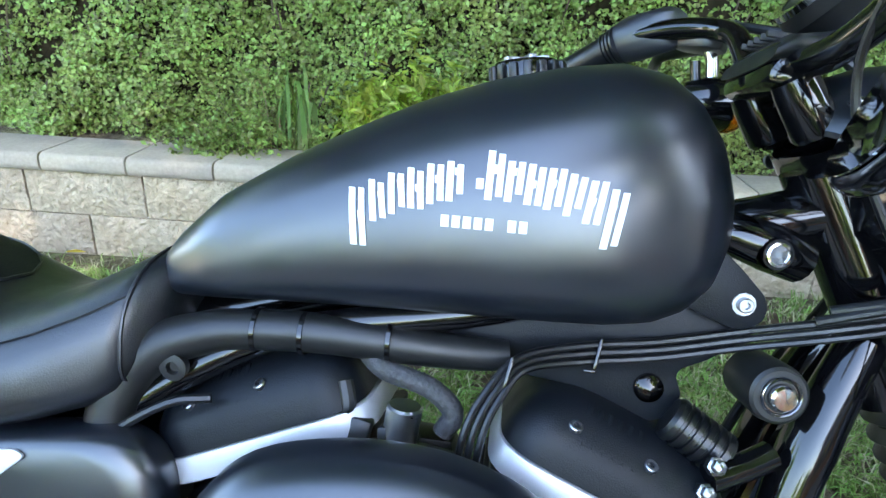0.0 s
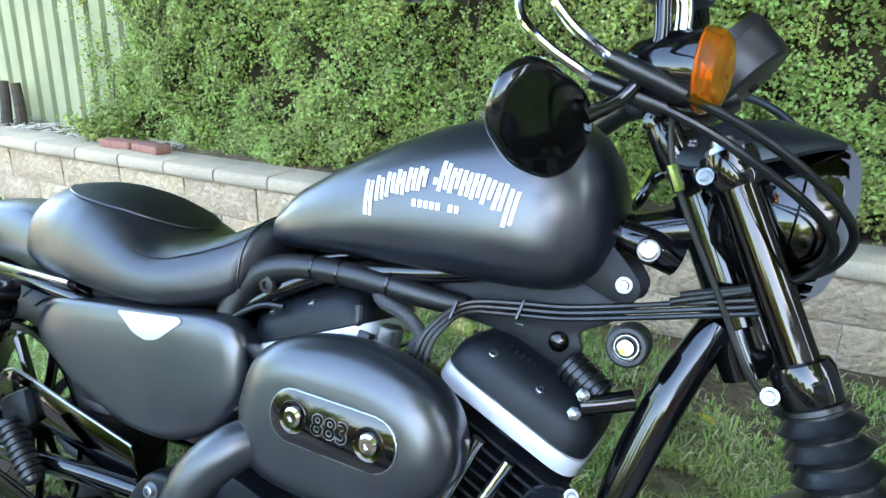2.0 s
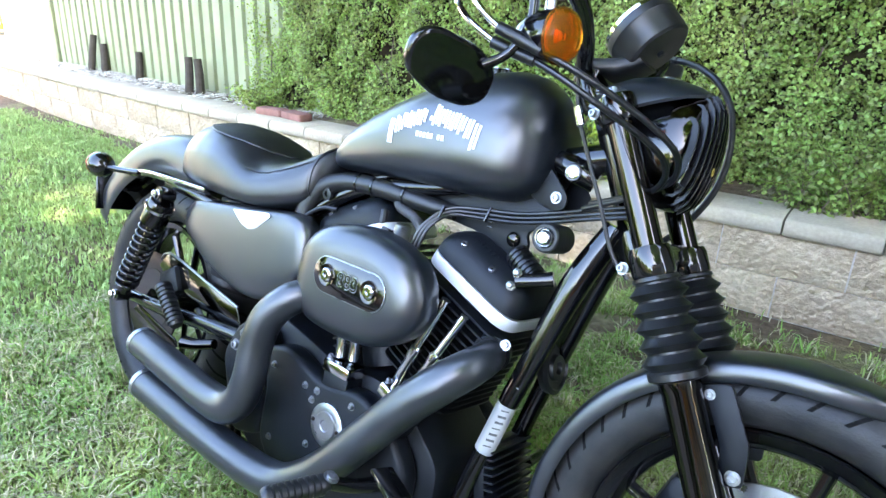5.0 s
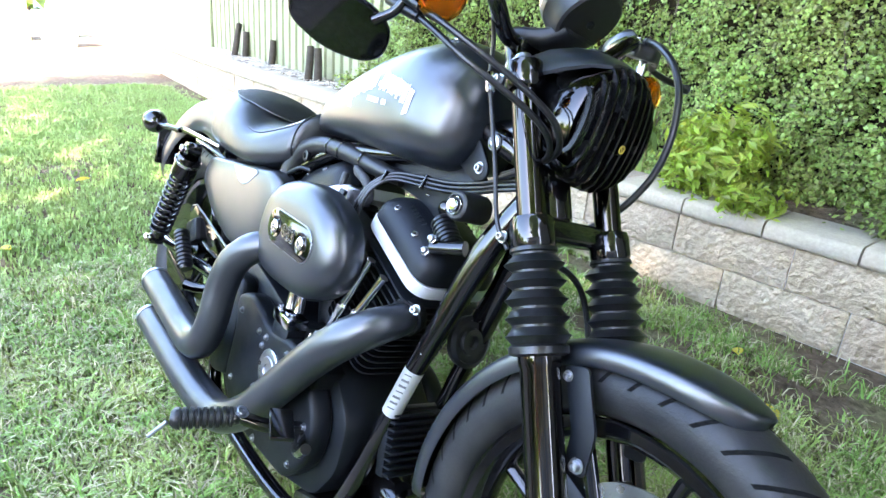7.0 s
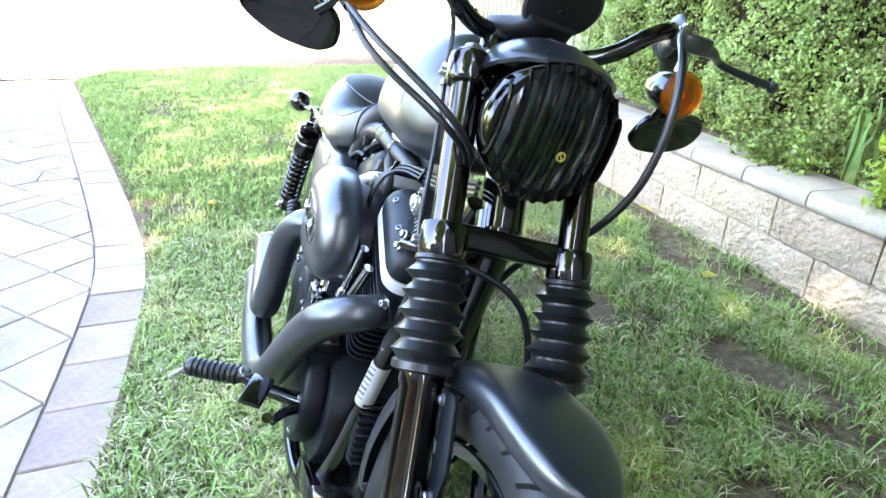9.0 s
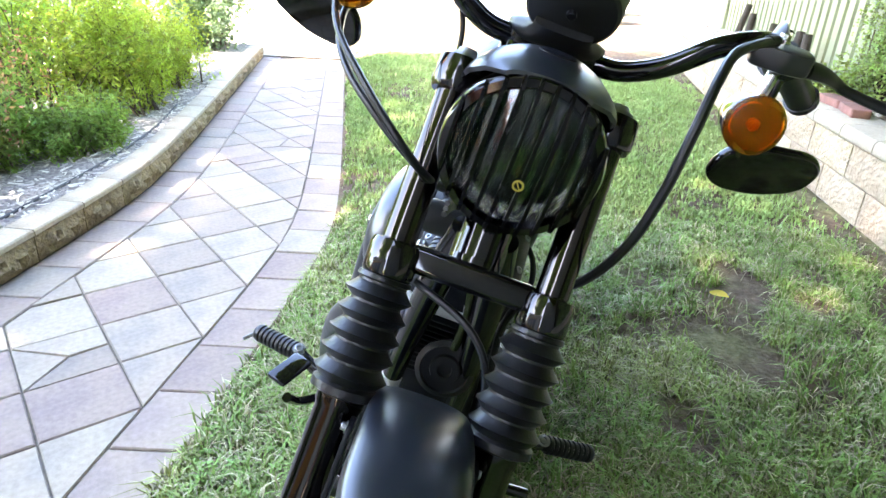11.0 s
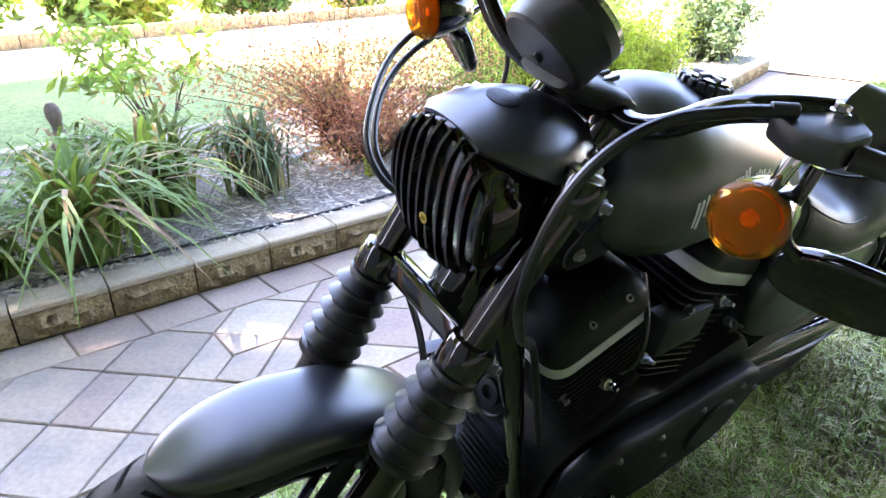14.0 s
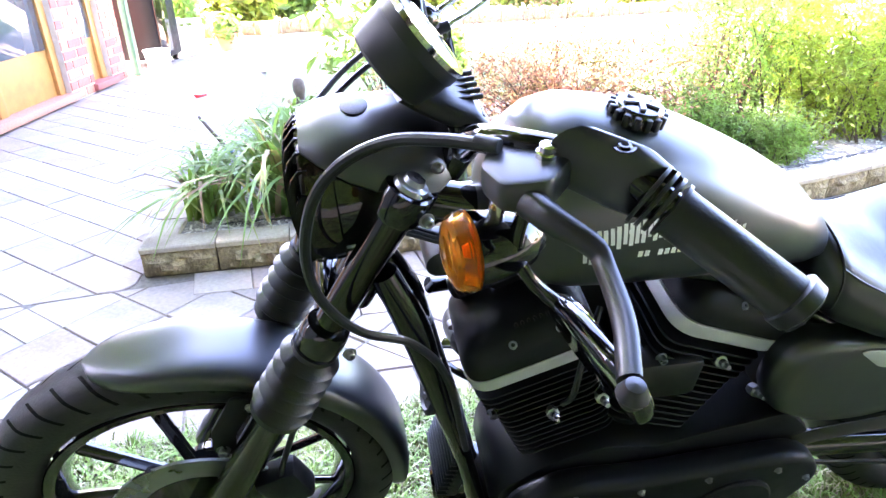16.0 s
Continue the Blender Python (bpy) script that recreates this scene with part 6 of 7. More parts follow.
# hedge: many small leaves over an uneven backing, coloured dark as their shade
def hedge_face(x, z):
    """Distance of the hedge's front from the wall's face."""
    return 0.30 + 0.05 * np.sin(2.3 * x + 1.9 * z) + 0.045 * np.sin(5.1 * x - 3.3 * z + 1) + 0.03 * np.sin(11 * x + 7 * z) + 0.02 * np.sin(17 * x - 13 * z) + 0.10 * np.clip((0.62 - z) / 0.2, 0, 1) * (0.6 + 0.5 * np.sin(4 * x))


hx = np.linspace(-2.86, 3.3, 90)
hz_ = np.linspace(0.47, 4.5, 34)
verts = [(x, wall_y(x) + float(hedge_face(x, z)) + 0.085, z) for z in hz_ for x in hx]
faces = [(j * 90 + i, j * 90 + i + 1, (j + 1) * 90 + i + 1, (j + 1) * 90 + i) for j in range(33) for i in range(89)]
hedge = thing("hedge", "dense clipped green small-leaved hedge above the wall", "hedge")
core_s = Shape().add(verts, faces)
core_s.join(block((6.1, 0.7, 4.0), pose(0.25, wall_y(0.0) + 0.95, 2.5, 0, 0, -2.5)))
part("hedge_core", core_s, HEDGE_SHADE, hedge, "dark backing coloured as the shade between the hedge leaves", 0)
r = np.random.default_rng(31)
sprigs, per = 34000, 8
sx_, sz_ = r.uniform(-3.2, 2.4, sprigs), 0.45 + 2.0 * r.random(sprigs) ** 1.15
sd_ = np.abs(r.normal(0, 0.06, sprigs))
cnt = sprigs * per
x = np.repeat(sx_, per) + r.normal(0, 0.013, cnt)
z = np.repeat(sz_, per) + r.normal(0, 0.014, cnt)
depth = np.repeat(sd_, per) + r.uniform(-0.012, 0.022, cnt)
gap = (np.sin(4.7 * x + 2.2 * z + 0.7) + np.sin(7.9 * z - 3.1 * x + 2.0) + np.sin(13.0 * x + 3) * np.sin(11.0 * z)) / 3
ok = np.repeat(r.random(sprigs), per) < np.clip(1.0 - 1.1 * np.clip(gap - 0.30, 0, 1) * 1.7, 0.16, 1)
x, z, depth, gap = x[ok], z[ok], depth[ok], gap[ok]
y = wall_y_np(x) + hedge_face(x, z) + depth + 0.05 * np.clip(gap, 0, 1) - 0.02
end = np.clip((-2.75 - x) / 0.45, 0, 1)
y += end * 0.5 * r.random(len(x))
ob = leaves("hedge_leaves", np.stack([x, y, z], 1), np.tile([0, -1, 0.55], (len(x), 1)), 0.0098, HEDGE, "", seed=32, jitter=0.75, parent=hedge, aspect=0.72)
ob["kind"] = "stuff"
tw = Shape()
for k in range(120):
    x0, z0 = r.uniform(-3, 2), r.uniform(0.5, 2.2)
    y0 = wall_y(x0) + float(hedge_face(x0, z0)) + 0.08
    tw.join(tube([(x0, y0, z0 - 0.15), (x0 + r.uniform(-0.03, 0.03), y0 - 0.03, z0), (x0 + r.uniform(-0.08, 0.08), y0 - 0.06, z0 + 0.15)], 0.004, 5, 2))
tagged(part("twig", tw, TWIG, hedge), kind="stuff")

# bushes hanging over the wall


def bush(name, label, cx, cy, z0, rx, ry, rz, count, size, mat, seed, aspect=0.45, stems=9, category="shrub", group="", foot=0.5, bare=0.0):
    th = thing(name, label, category, pose(cx, cy, z0), group=group)
    r = np.random.default_rng(seed)
    st = Shape()
    tips = []
    for k in range(stems):
        a, q = r.uniform(0, 2 * np.pi), r.uniform(0.25, 1.0)
        b, w = r.uniform(0, 2 * np.pi), foot * math.sqrt(r.random())
        root = Vector((rx * w * math.cos(b), ry * w * math.sin(b), -0.03))
        tip = Vector((rx * q * math.cos(a), ry * q * math.sin(a), rz * r.uniform(0.35, 1.1) * (1.08 - 0.3 * q)))
        mid = root.lerp(tip, 0.45) + Vector((0, 0, 0.14 * rz))
        tips += [root.lerp(mid, t) for t in (0.35, 0.6, 0.8)] + [mid] + [mid.lerp(tip, t) for t in (0.25, 0.45, 0.65, 0.85, 1.0)]
        st.join(tube([root, mid, tip], [0.004 * rz / 0.4 + 0.0015, 0.0025, 0.001], 5, 4))
    part("stem", st, TWIG, th)
    tips = np.array([t[:] for t in tips])
    side_tw = r.normal(0, 1, (len(tips) * 5, 3)) * np.array([rx, ry, rz]) * 0.17
    twig_of = r.integers(0, len(tips) * 5, count)
    c = tips[twig_of // 5] + side_tw[twig_of] * r.uniform(0.3, 1.15, (count, 1)) + r.normal(0, 1, (count, 3)) * np.array([rx, ry, rz]) * 0.035
    c[:, 2] = np.clip(c[:, 2], -0.02, None)
    c = c[c[:, 2] >= bare * rz]
    ob = leaves("foliage", c, c / np.array([rx, ry, rz]) * 0.7 + [0, 0, 0.5], size, mat, "", seed=seed + 1, aspect=aspect, parent=th)
    ob["kind"] = "stuff"
    return th


bush("lime_shrub", "lime green leafy shrub hanging over the wall", -0.12, 2.52, 0.43, 0.32, 0.26, 0.40, 3000, 0.026, LIME, 50, 0.42, 16)
bush("lime_shrub", "lime green leafy shrub hanging over the wall", 0.10, 2.42, 0.42, 0.18, 0.18, 0.20, 700, 0.024, LIME, 55, 0.42, 10)
bush("trailing_shrub", "small grey-green shrub trailing over the capping", -0.78, 2.56, 0.43, 0.26, 0.20, 0.20, 2200, 0.012, HEDGE, 60, 0.6, 14)
bush("trailing_shrub", "small grey-green shrub trailing over the capping", 0.72, 2.52, 0.43, 0.30, 0.20, 0.34, 2600, 0.012, HEDGE, 63, 0.6, 14)
bush("trailing_shrub", "small grey-green shrub at the foot of the hedge", -2.9, 2.86, 0.45, 0.30, 0.20, 0.22, 1600, 0.014, HEDGE, 66, 0.6, 12)


def strap_plant(name, label, cx, cy, z0, count, tall, spread, mat, seed, wide=0.010, group=""):
    th = thing(name, label, "plant", pose(cx, cy, z0), group=group)
    r = np.random.default_rng(seed)
    for k in range(count):
        a = r.uniform(0, 2 * np.pi)
        h, q = tall * r.uniform(0.6, 1.15), spread * r.uniform(0.25, 1.2)
        w = wide * r.uniform(0.7, 1.3)
        ox, oy = r.normal(0, 0.05, 2)
        d, e = Vector((math.cos(a), math.sin(a), 0)), Vector((-math.sin(a), math.cos(a), 0))
        rows = []
        for t in np.linspace(0, 1, 7):
            p = Vector((ox, oy, 0)) + d * q * t ** 1.5 + Vector((0, 0, h * (1.55 * t - (0.75 + 0.5 * q / spread) * t ** 2.4)))
            ww = w * (1 - t ** 2.5) + 0.0006
            rows.append([p - e * ww, p + Vector((0, 0, -0.3 * ww)), p + e * ww])
        dry = r.random() < 0.10
        part("leaf", loft(rows, closed=False), STRAP_DRY if dry else mat, th, "withered brown leaf" if dry else "")
    return th


strap_plant("strap_lily", "clump of upright green strap leaves", -0.55, 2.70, 0.44, 30, 0.45, 0.12, STRAP, 70, 0.010)

# fence, posts and clay pavers beyond the hedge
fence = thing("fence", "pale green ribbed steel fence", "fence", kind="structure")
x0, x1, fy = -2.4, -7.0, 3.15


def fence_y(x):
    return 3.02 + 0.155 * (-2.6 - x)


prof, xx = [], -2.3
while xx > -6.9:
    for dx, dy in ((0.0, 0.0), (0.060, 0.0), (0.075, 0.035), (0.100, 0.035), (0.115, 0.0)):
        prof.append((xx - dx, fence_y(xx - dx) + dy))
    xx -= 0.15
rows = [[(x, y, z) for x, y in prof] for z in (0.38, 2.5)] + [[(x, y + 0.004, z) for x, y in prof] for z in (2.5, 0.38)]
part("fence_sheet", loft(rows, closed=False), FENCE, fence, "", 20)
part("fence_post", block((0.07, 0.06, 2.2), pose(-6.93, fence_y(-6.93), 1.4), 0.006), FENCE, fence)
part("fence_rail", block((4.7, 0.05, 0.06), pose(-4.6, fence_y(-4.6) + 0.03, 2.5, 0, 0, -8.8), 0.004), FENCE, fence)
for k, (x, y, h, lx, ly) in enumerate(((-5.88, 3.42, 0.35, -10, -4), (-5.68, 3.44, 0.27, -4, -2), (-4.98, 3.34, 0.24, -6, -6), (-3.86, 3.02, 0.28, -8, -10), (-3.76, 3.05, 0.27, -6, -6))):
    s = tube([(0, 0, -0.05), (0.004, 0, h * 0.5), (0.0, 0.004, h)], [0.036, 0.034, 0.032], 10, 3)
    ob = solid("garden_stake", s, STUMP, "short dark weathered timber stake in the mulch", "post", group="garden stakes")
    ob.matrix_world = pose(x, y, 0.455, lx, -ly * 0.5, 20 * k)
cl = Shape().join(slab(rounded([(-0.115, -0.05), (-0.02, -0.055), (0.06, -0.045), (0.115, -0.05), (0.115, 0.05), (0.03, 0.055), (-0.115, 0.05)], 0.014), 0.045, None, 0.006))
clm = mesh_of("clay_paver", cl, RED_CLAY)
for x, a in ((-2.60, 4), (-2.36, -8)):
    ob = new("clay_paver", clm)
    ob.matrix_world = pose(x, wall_y(x) + 0.13, BASE + 2 * COURSE + 0.0705, 0, 0, wall_turn(x) + a)
    tagged(ob, "red clay paver lying loose on the wall capping", "paver", group="loose clay pavers")


# far left end of the lawn: shed, pots and a timber planter
def pot(name, label, x, y, z, r0, h, mat, seed=0, plant=None):
    th = thing(name, label, "pot", pose(x, y, z))
    part("pot", lathe([(r0 * 0.68, 0), (r0 * 0.72, 0.005), (r0 * 0.96, h * 0.86), (r0 * 1.06, h * 0.88), (r0 * 1.06, h), (r0 * 0.94, h), (r0 * 0.9, h * 0.85), (0.0, h * 0.84)], 28), mat, th)
    if plant:
        rr = np.random.default_rng(seed)
        c = rr.normal(0, 1, (500, 3)) * [r0 * 0.55, r0 * 0.55, h * 0.35] + [0, 0, h * 1.3]
        ob = leaves("foliage", c, c * [1, 1, 0] + [0, 0, 0.4], 0.05, plant, "", seed=seed, parent=th)
        ob["kind"] = "stuff"
    return th


pot("garden_pot", "pale ceramic garden pot on the lawn's end", -11.4, 3.25, 0.04, 0.34, 0.55, CERAMIC, 81)
pot("garden_pot", "pale ceramic pot with a green plant", -12.2, 5.3, 0.45, 0.30, 0.50, CERAMIC, 82, SHRUB)
shed = thing("shed", "white weatherboard shed wall beyond the fence", "shed")
part("wall", block((0.15, 3.0, 2.6), pose(-8.2, 5.3, 1.7), 0.01), WHITE_PAINT, shed)
for k in range(7):
    part("louvre", block((0.03, 0.9, 0.07), pose(-8.11, 4.55, 0.62 + 0.11 * k, 0, 30, 0), 0.003), WHITE_PAINT, shed)
part("roof", block((0.6, 3.4, 0.08), pose(-8.2, 5.3, 3.04), 0.01), FENCE, shed)
post = thing("timber_post", "tan timber gate post beside the pots", "post", pose(-12.6, 2.9, 0))
part("shaft", block((0.45, 0.35, 1.9), pose(0, 0, 0.95), 0.02), TERRACOTTA, post)
yard = Shape().add([(-5.9, -14, 0.012), (-60, -30, 0.012), (-60, 30, 0.012), (-12.5, 30, 0.012), (-12.5, 0.5, 0.012), (-6.15, -0.60, 0.012)], [(0, 1, 2, 3, 4, 5)])
solid("yard", yard, CONCRETE, "pale sunlit concrete yard beyond the lawn", "paving", kind="structure", angle=0)

# ---- paving ----
paving = thing("paving", "garden path of grey square pavers laid diagonally with pinkish edge rows", "path", kind="structure")
px = np.linspace(3.6, -6.4, 60)
part("paving_bed", loft([[(x, edge_y(x) - 0.004, -0.03), (x, edge_y(x) - 0.004, -0.0065), (x, kerb_y(x) - 0.12, -0.0065), (x, kerb_y(x) - 0.12, -0.03)] for x in px]), SAND, paving, "", 0)
yard2 = Shape().add([(0.70, -1.2, -0.013), (9, -1.0, -0.013), (9, -16, -0.013), (-0.6, -16, -0.013), (-0.4, -3.4, -0.013), (0.75, -3.4, -0.013)], [(0, 1, 2, 3, 4, 5)])
part("paving_bed", yard2, SAND, paving, "", 0)


def clip_poly(poly, keep):
    """Keep the part of a polygon where keep(point) is positive (a straight cut)."""
    out = []
    for a, b in zip(poly, poly[1:] + poly[:1]):
        fa, fb = keep(a), keep(b)
        if fa > 0:
            out.append(a)
        if fa * fb < 0:
            t = fa / (fa - fb)
            out.append((a[0] + (b[0] - a[0]) * t, a[1] + (b[1] - a[1]) * t))
    return out


def paver_mesh(poly, gap=0.0040, top=0.0, deep=0.03):
    cx, cy = sum(p[0] for p in poly) / len(poly), sum(p[1] for p in poly) / len(poly)
    shr = []
    for p in poly:
        d = math.hypot(p[0] - cx, p[1] - cy) or 1
        shr.append((p[0] - (p[0] - cx) / d * gap, p[1] - (p[1] - cy) / d * gap))
    n = len(shr)
    inner = [(p[0] - (p[0] - cx) * 0.03, p[1] - (p[1] - cy) * 0.03) for p in shr]
    verts = [(x - cx, y - cy, -deep) for x, y in shr] + [(x - cx, y - cy, -0.004) for x, y in shr] + [(x - cx, y - cy, 0.0) for x, y in inner]
    faces = [(i, (i + 1) % n, n + (i + 1) % n, n + i) for i in range(n)] + [(n + i, n + (i + 1) % n, 2 * n + (i + 1) % n, 2 * n + i) for i in range(n)] + [tuple(range(2 * n, 3 * n))]
    return Shape().add(verts, faces), cx, cy


far_shape, pink_far = Shape(), Shape()
D = 0.3535
AL, AC_ = Vector((0.9947, -0.1028)), Vector((-0.1028, -0.9947))
prng = random.Random(5)


def lay(poly, mat, far=False):
    s, cx, cy = paver_mesh(poly)
    z = prng.uniform(-0.002, 0.002)
    if far:
        (pink_far if mat is PAVER_PINK else far_shape).join(s, Matrix.Translation((cx, cy, z)))
    else:
        ob = part("paver", s, mat, paving, "", 30)
        ob.matrix_local = pose(cx, cy, z, prng.uniform(-0.3, 0.3), prng.uniform(-0.3, 0.3), 0)


def area(poly):
    return abs(sum(a[0] * b[1] - b[0] * a[1] for a, b in zip(poly, poly[1:] + poly[:1]))) / 2


for i in range(-40, 20):
    for j in range(-30, 30):
        cx, cy = Vector((0.114, -0.325)) + AL * (D / 2 * (i + j)) + AC_ * (D / 2 * (i - j + 1))
        if not -6.0 < cx < 3.4 or not -2.2 < cy < 0.3:
            continue
        poly = [(cx + q.x * D / 2, cy + q.y * D / 2) for q in (-AL, AC_, AL, -AC_)]
        ex, ek = edge_y(cx) - 0.197, kerb_y(cx) + 0.20 if cx < 0.9 else -1.20
        s1, s2 = edge_slope(cx), kerb_slope(cx)
        poly = clip_poly(poly, lambda p: ex + s1 * (p[0] - cx) - p[1])
        if len(poly) > 2:
            poly = clip_poly(poly, lambda p: p[1] - ek - (s2 * (p[0] - cx) if cx < 0.9 else 0))
        if len(poly) > 2 and area(poly) > 0.002:
            far_off = cx < -2.6 or cx > 1.6
            kind, tone = prng.random(), prng.choice((PAVER_GREY, PAVER_GREY, PAVER_GREY, PAVER_CREAM, PAVER_CREAM, PAVER_PINK))
            if len(poly) != 4 or area(poly) < 0.05 or kind < 0.52:
                lay(poly, tone, far_off)
            elif kind < 0.66:
                q = prng.randrange(2)
                a, b, c, d = poly[q:] + poly[:q]
                m1, m2 = ((a[0] + b[0]) / 2, (a[1] + b[1]) / 2), ((c[0] + d[0]) / 2, (c[1] + d[1]) / 2)
                lay([a, m1, m2, d], tone, far_off)
                lay([m1, b, c, m2], prng.choice((PAVER_GREY, PAVER_CREAM, PAVER_PINK)), far_off)
            else:
                q = prng.randrange(4)
                a, b, c, d = poly[q:] + poly[:q]
                mid = (cx + prng.uniform(-0.02, 0.02), cy + prng.uniform(-0.02, 0.02))
                e = ((c[0] + d[0]) / 2, (c[1] + d[1]) / 2)
                for piece in ([a, b, mid], [b, c, e, mid], [mid, e, d, a]):
                    lay(piece, prng.choice((PAVER_GREY, PAVER_GREY, PAVER_CREAM, PAVER_PINK)), far_off)
for side_f, w0 in ((edge_y, 0.0), (None, 0.0)):
    x = 3.4
    while x > -6.0:
        l = 0.232
        xa, xb = x, x - l
        if side_f:
            q = lambda u, o: (u, edge_y(u) - o)
            poly = [q(xa, 0.0), q(xb, 0.0), q(xb, 0.194), q(xa, 0.194)]
        else:
            if xa > 0.95:
                x -= l
                continue
            q = lambda u, o: (u, kerb_y(u) + o)
            poly = [q(xa, 0.198), q(xb, 0.198), q(xb, 0.003), q(xa, 0.003)]
        lay(poly, PAVER_PINK if prng.random() < 0.8 else PAVER_GREY, far=x < -2.6 or x > 1.6)
        x -= l
# courtyard paving towards the house: running rows laid aslant
RU, RV = Vector((-0.629, 0.777)), Vector((0.777, 0.629))
for i in range(-48, 24):
    for j in range(-20, 30):
        u0, v0 = 0.41 * (j + 0.5 * (i % 2)), 0.2 * i - 0.018
        poly = [tuple((RU * (u0 + du) + RV * (v0 + dv))[:]) for du, dv in ((0, 0), (0.41, 0), (0.41, 0.2), (0, 0.2))]
        cx, cy = sum(p[0] for p in poly) / 4, sum(p[1] for p in poly) / 4
        if not 0.2 < cx < 3.6 or not -9.5 < cy < -1.0:
            continue
        poly = clip_poly(poly, lambda p: -1.205 - p[1])
        if len(poly) > 2:
            poly = clip_poly(poly, lambda p: p[0] - (1.05 - 0.19 * (-1.3 - p[1]) + 0.005)) if cy > -3.5 else clip_poly(poly, lambda p: p[0] - 0.3)
        if len(poly) > 2 and area(poly) > 0.002:
            lay(poly, prng.choice((PAVER_GREY, PAVER_GREY, PAVER_GREY, PAVER_CREAM, PAVER_PINK)), far=cy < -3.2 or cx > 2.0)
for s, mat in ((far_shape, PAVER_GREY), (pink_far, PAVER_PINK)):
    tagged(part("pavers_beyond", s, mat, paving, "", 30), kind="stuff")

# ---- garden bed with its kerb ----
kerb = thing("garden_kerb", "low kerb of rough tan concrete blocks round the garden bed", "kerb", kind="structure")
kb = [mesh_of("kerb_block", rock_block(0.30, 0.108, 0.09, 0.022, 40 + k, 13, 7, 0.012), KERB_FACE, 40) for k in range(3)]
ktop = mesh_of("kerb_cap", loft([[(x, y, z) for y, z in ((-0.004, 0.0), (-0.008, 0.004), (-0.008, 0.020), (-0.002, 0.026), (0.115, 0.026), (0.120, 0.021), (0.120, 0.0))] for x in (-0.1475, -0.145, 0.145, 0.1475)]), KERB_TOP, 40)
x = 1.04 - 0.15
while x > -6.2:
    a = math.degrees(math.atan(kerb_slope(x)))
    m = pose(x, kerb_y(x), 0.0, 0, 0, a + 180)
    place(kb[prng.randrange(3)], "kerb_block", kerb, m)
    place(ktop, "kerb_cap", kerb, m @ pose(0, 0, 0.106))
    x -= 0.30 * math.cos(radians(a))
for k in range(7):
    t = 0.15 + 0.30 * k
    m = pose(1.04 - 0.185 * (t - 0.02) - 0.01, -1.29 - t, 0.0, 0, 0, 90 - 10.5)
    place(kb[k % 3], "kerb_block", kerb, m)
    place(ktop, "kerb_cap", kerb, m @ pose(0, 0, 0.106))
for k in range(3):
    m = pose(0.50 - 0.30 * k, -3.46, 0.0, 0, 0, 0)
    place(kb[k % 3], "kerb_block", kerb, m)
    place(ktop, "kerb_cap", kerb, m @ pose(0, 0, 0.106))
xs = np.linspace(0.98, -6.2, 50)
rings = [[(x - (0.05 if x > 0.5 else 0), kerb_y(x) - 0.080, 0.112), (x - (0.10 if x > 0.5 else 0), kerb_y(x) - 0.5, 0.118), (x - 0.2, -2.4, 0.12), (x - 0.35, -3.36, 0.09)] for x in xs]
solid("garden_bed", loft(rings, closed=False), MULCH, "garden bed strewn with bark mulch", "garden bed", kind="structure")
chips("mulch", 9000, lambda u, v: 0.85 - 5.0 * u ** 1.3, lambda x, v: kerb_y(x) - 0.11 - 1.2 * v, lambda x, y: 0.108 + 0 * x, "bark and straw mulch in the garden bed", 0.028, 6)
hose = [(x, kerb_y(x) - 0.20 - 0.02 * math.sin(3 * x), 0.118) for x in np.linspace(0.7, -3.2, 24)]
solid("drip_hose", tube(hose, 0.007, 8, 2), HOSE, "black drip hose lying along the kerb", "hose")
BIG = "large clump of arching green strap leaves in the bed"
strap_plant("strap_lily", "small clump of arching green strap leaves at the kerb corner", 0.74, -1.62, 0.10, 85, 0.42, 0.52, STRAP, 90, 0.011)
strap_plant("strap_lily", BIG, 0.40, -1.54, 0.10, 180, 0.63, 0.66, STRAP, 91, 0.012)
strap_plant("strap_lily", BIG, 0.02, -1.82, 0.10, 170, 0.62, 0.64, STRAP, 93, 0.012)
strap_plant("strap_lily", BIG, 0.30, -2.15, 0.10, 110, 0.54, 0.50, STRAP, 94, 0.012)
strap_plant("blue_tuft", "narrow-leaved blue-green tufted plant in the bed", -0.42, -1.74, 0.10, 230, 0.58, 0.32, STRAP_BLUE, 92, 0.007)
bush("russet_shrub", "airy russet-leaved shrub in the mulched bed", -1.12, -1.80, 0.11, 1.12, 0.50, 0.72, 17000, 0.0135, RUST, 100, 0.38, 60, foot=0.12, bare=0.10)
bush("russet_shrub", "tall sparse russet shrub in the mulched bed", -1.20, -2.20, 0.11, 0.55, 0.38, 0.95, 3500, 0.0125, RUST, 103, 0.38, 36, foot=0.25)
bush("green_shrub", "low soft green feathery shrub by the kerb", -2.22, -1.42, 0.10, 0.38, 0.20, 0.26, 9000, 0.017, SHRUB, 110, 0.25, 44, foot=0.9)
bush("green_shrub", "leafy dark green shrub in the bed", -1.85, -1.72, 0.10, 0.46, 0.26, 0.42, 6500, 0.020, SHRUB, 111, 0.3, 40, foot=0.9)
bush("green_shrub", "tall loose olive shrub in the bed", -2.35, -2.05, 0.10, 0.55, 0.40, 1.15, 6500, 0.022, SHRUB, 113, 0.28, 44, foot=0.7)
bush("green_shrub", "tall feathery yellow-green shrub", -3.05, -1.72, 0.10, 0.60, 0.36, 0.80, 13000, 0.022, LIME, 116, 0.25, 60, foot=0.9)
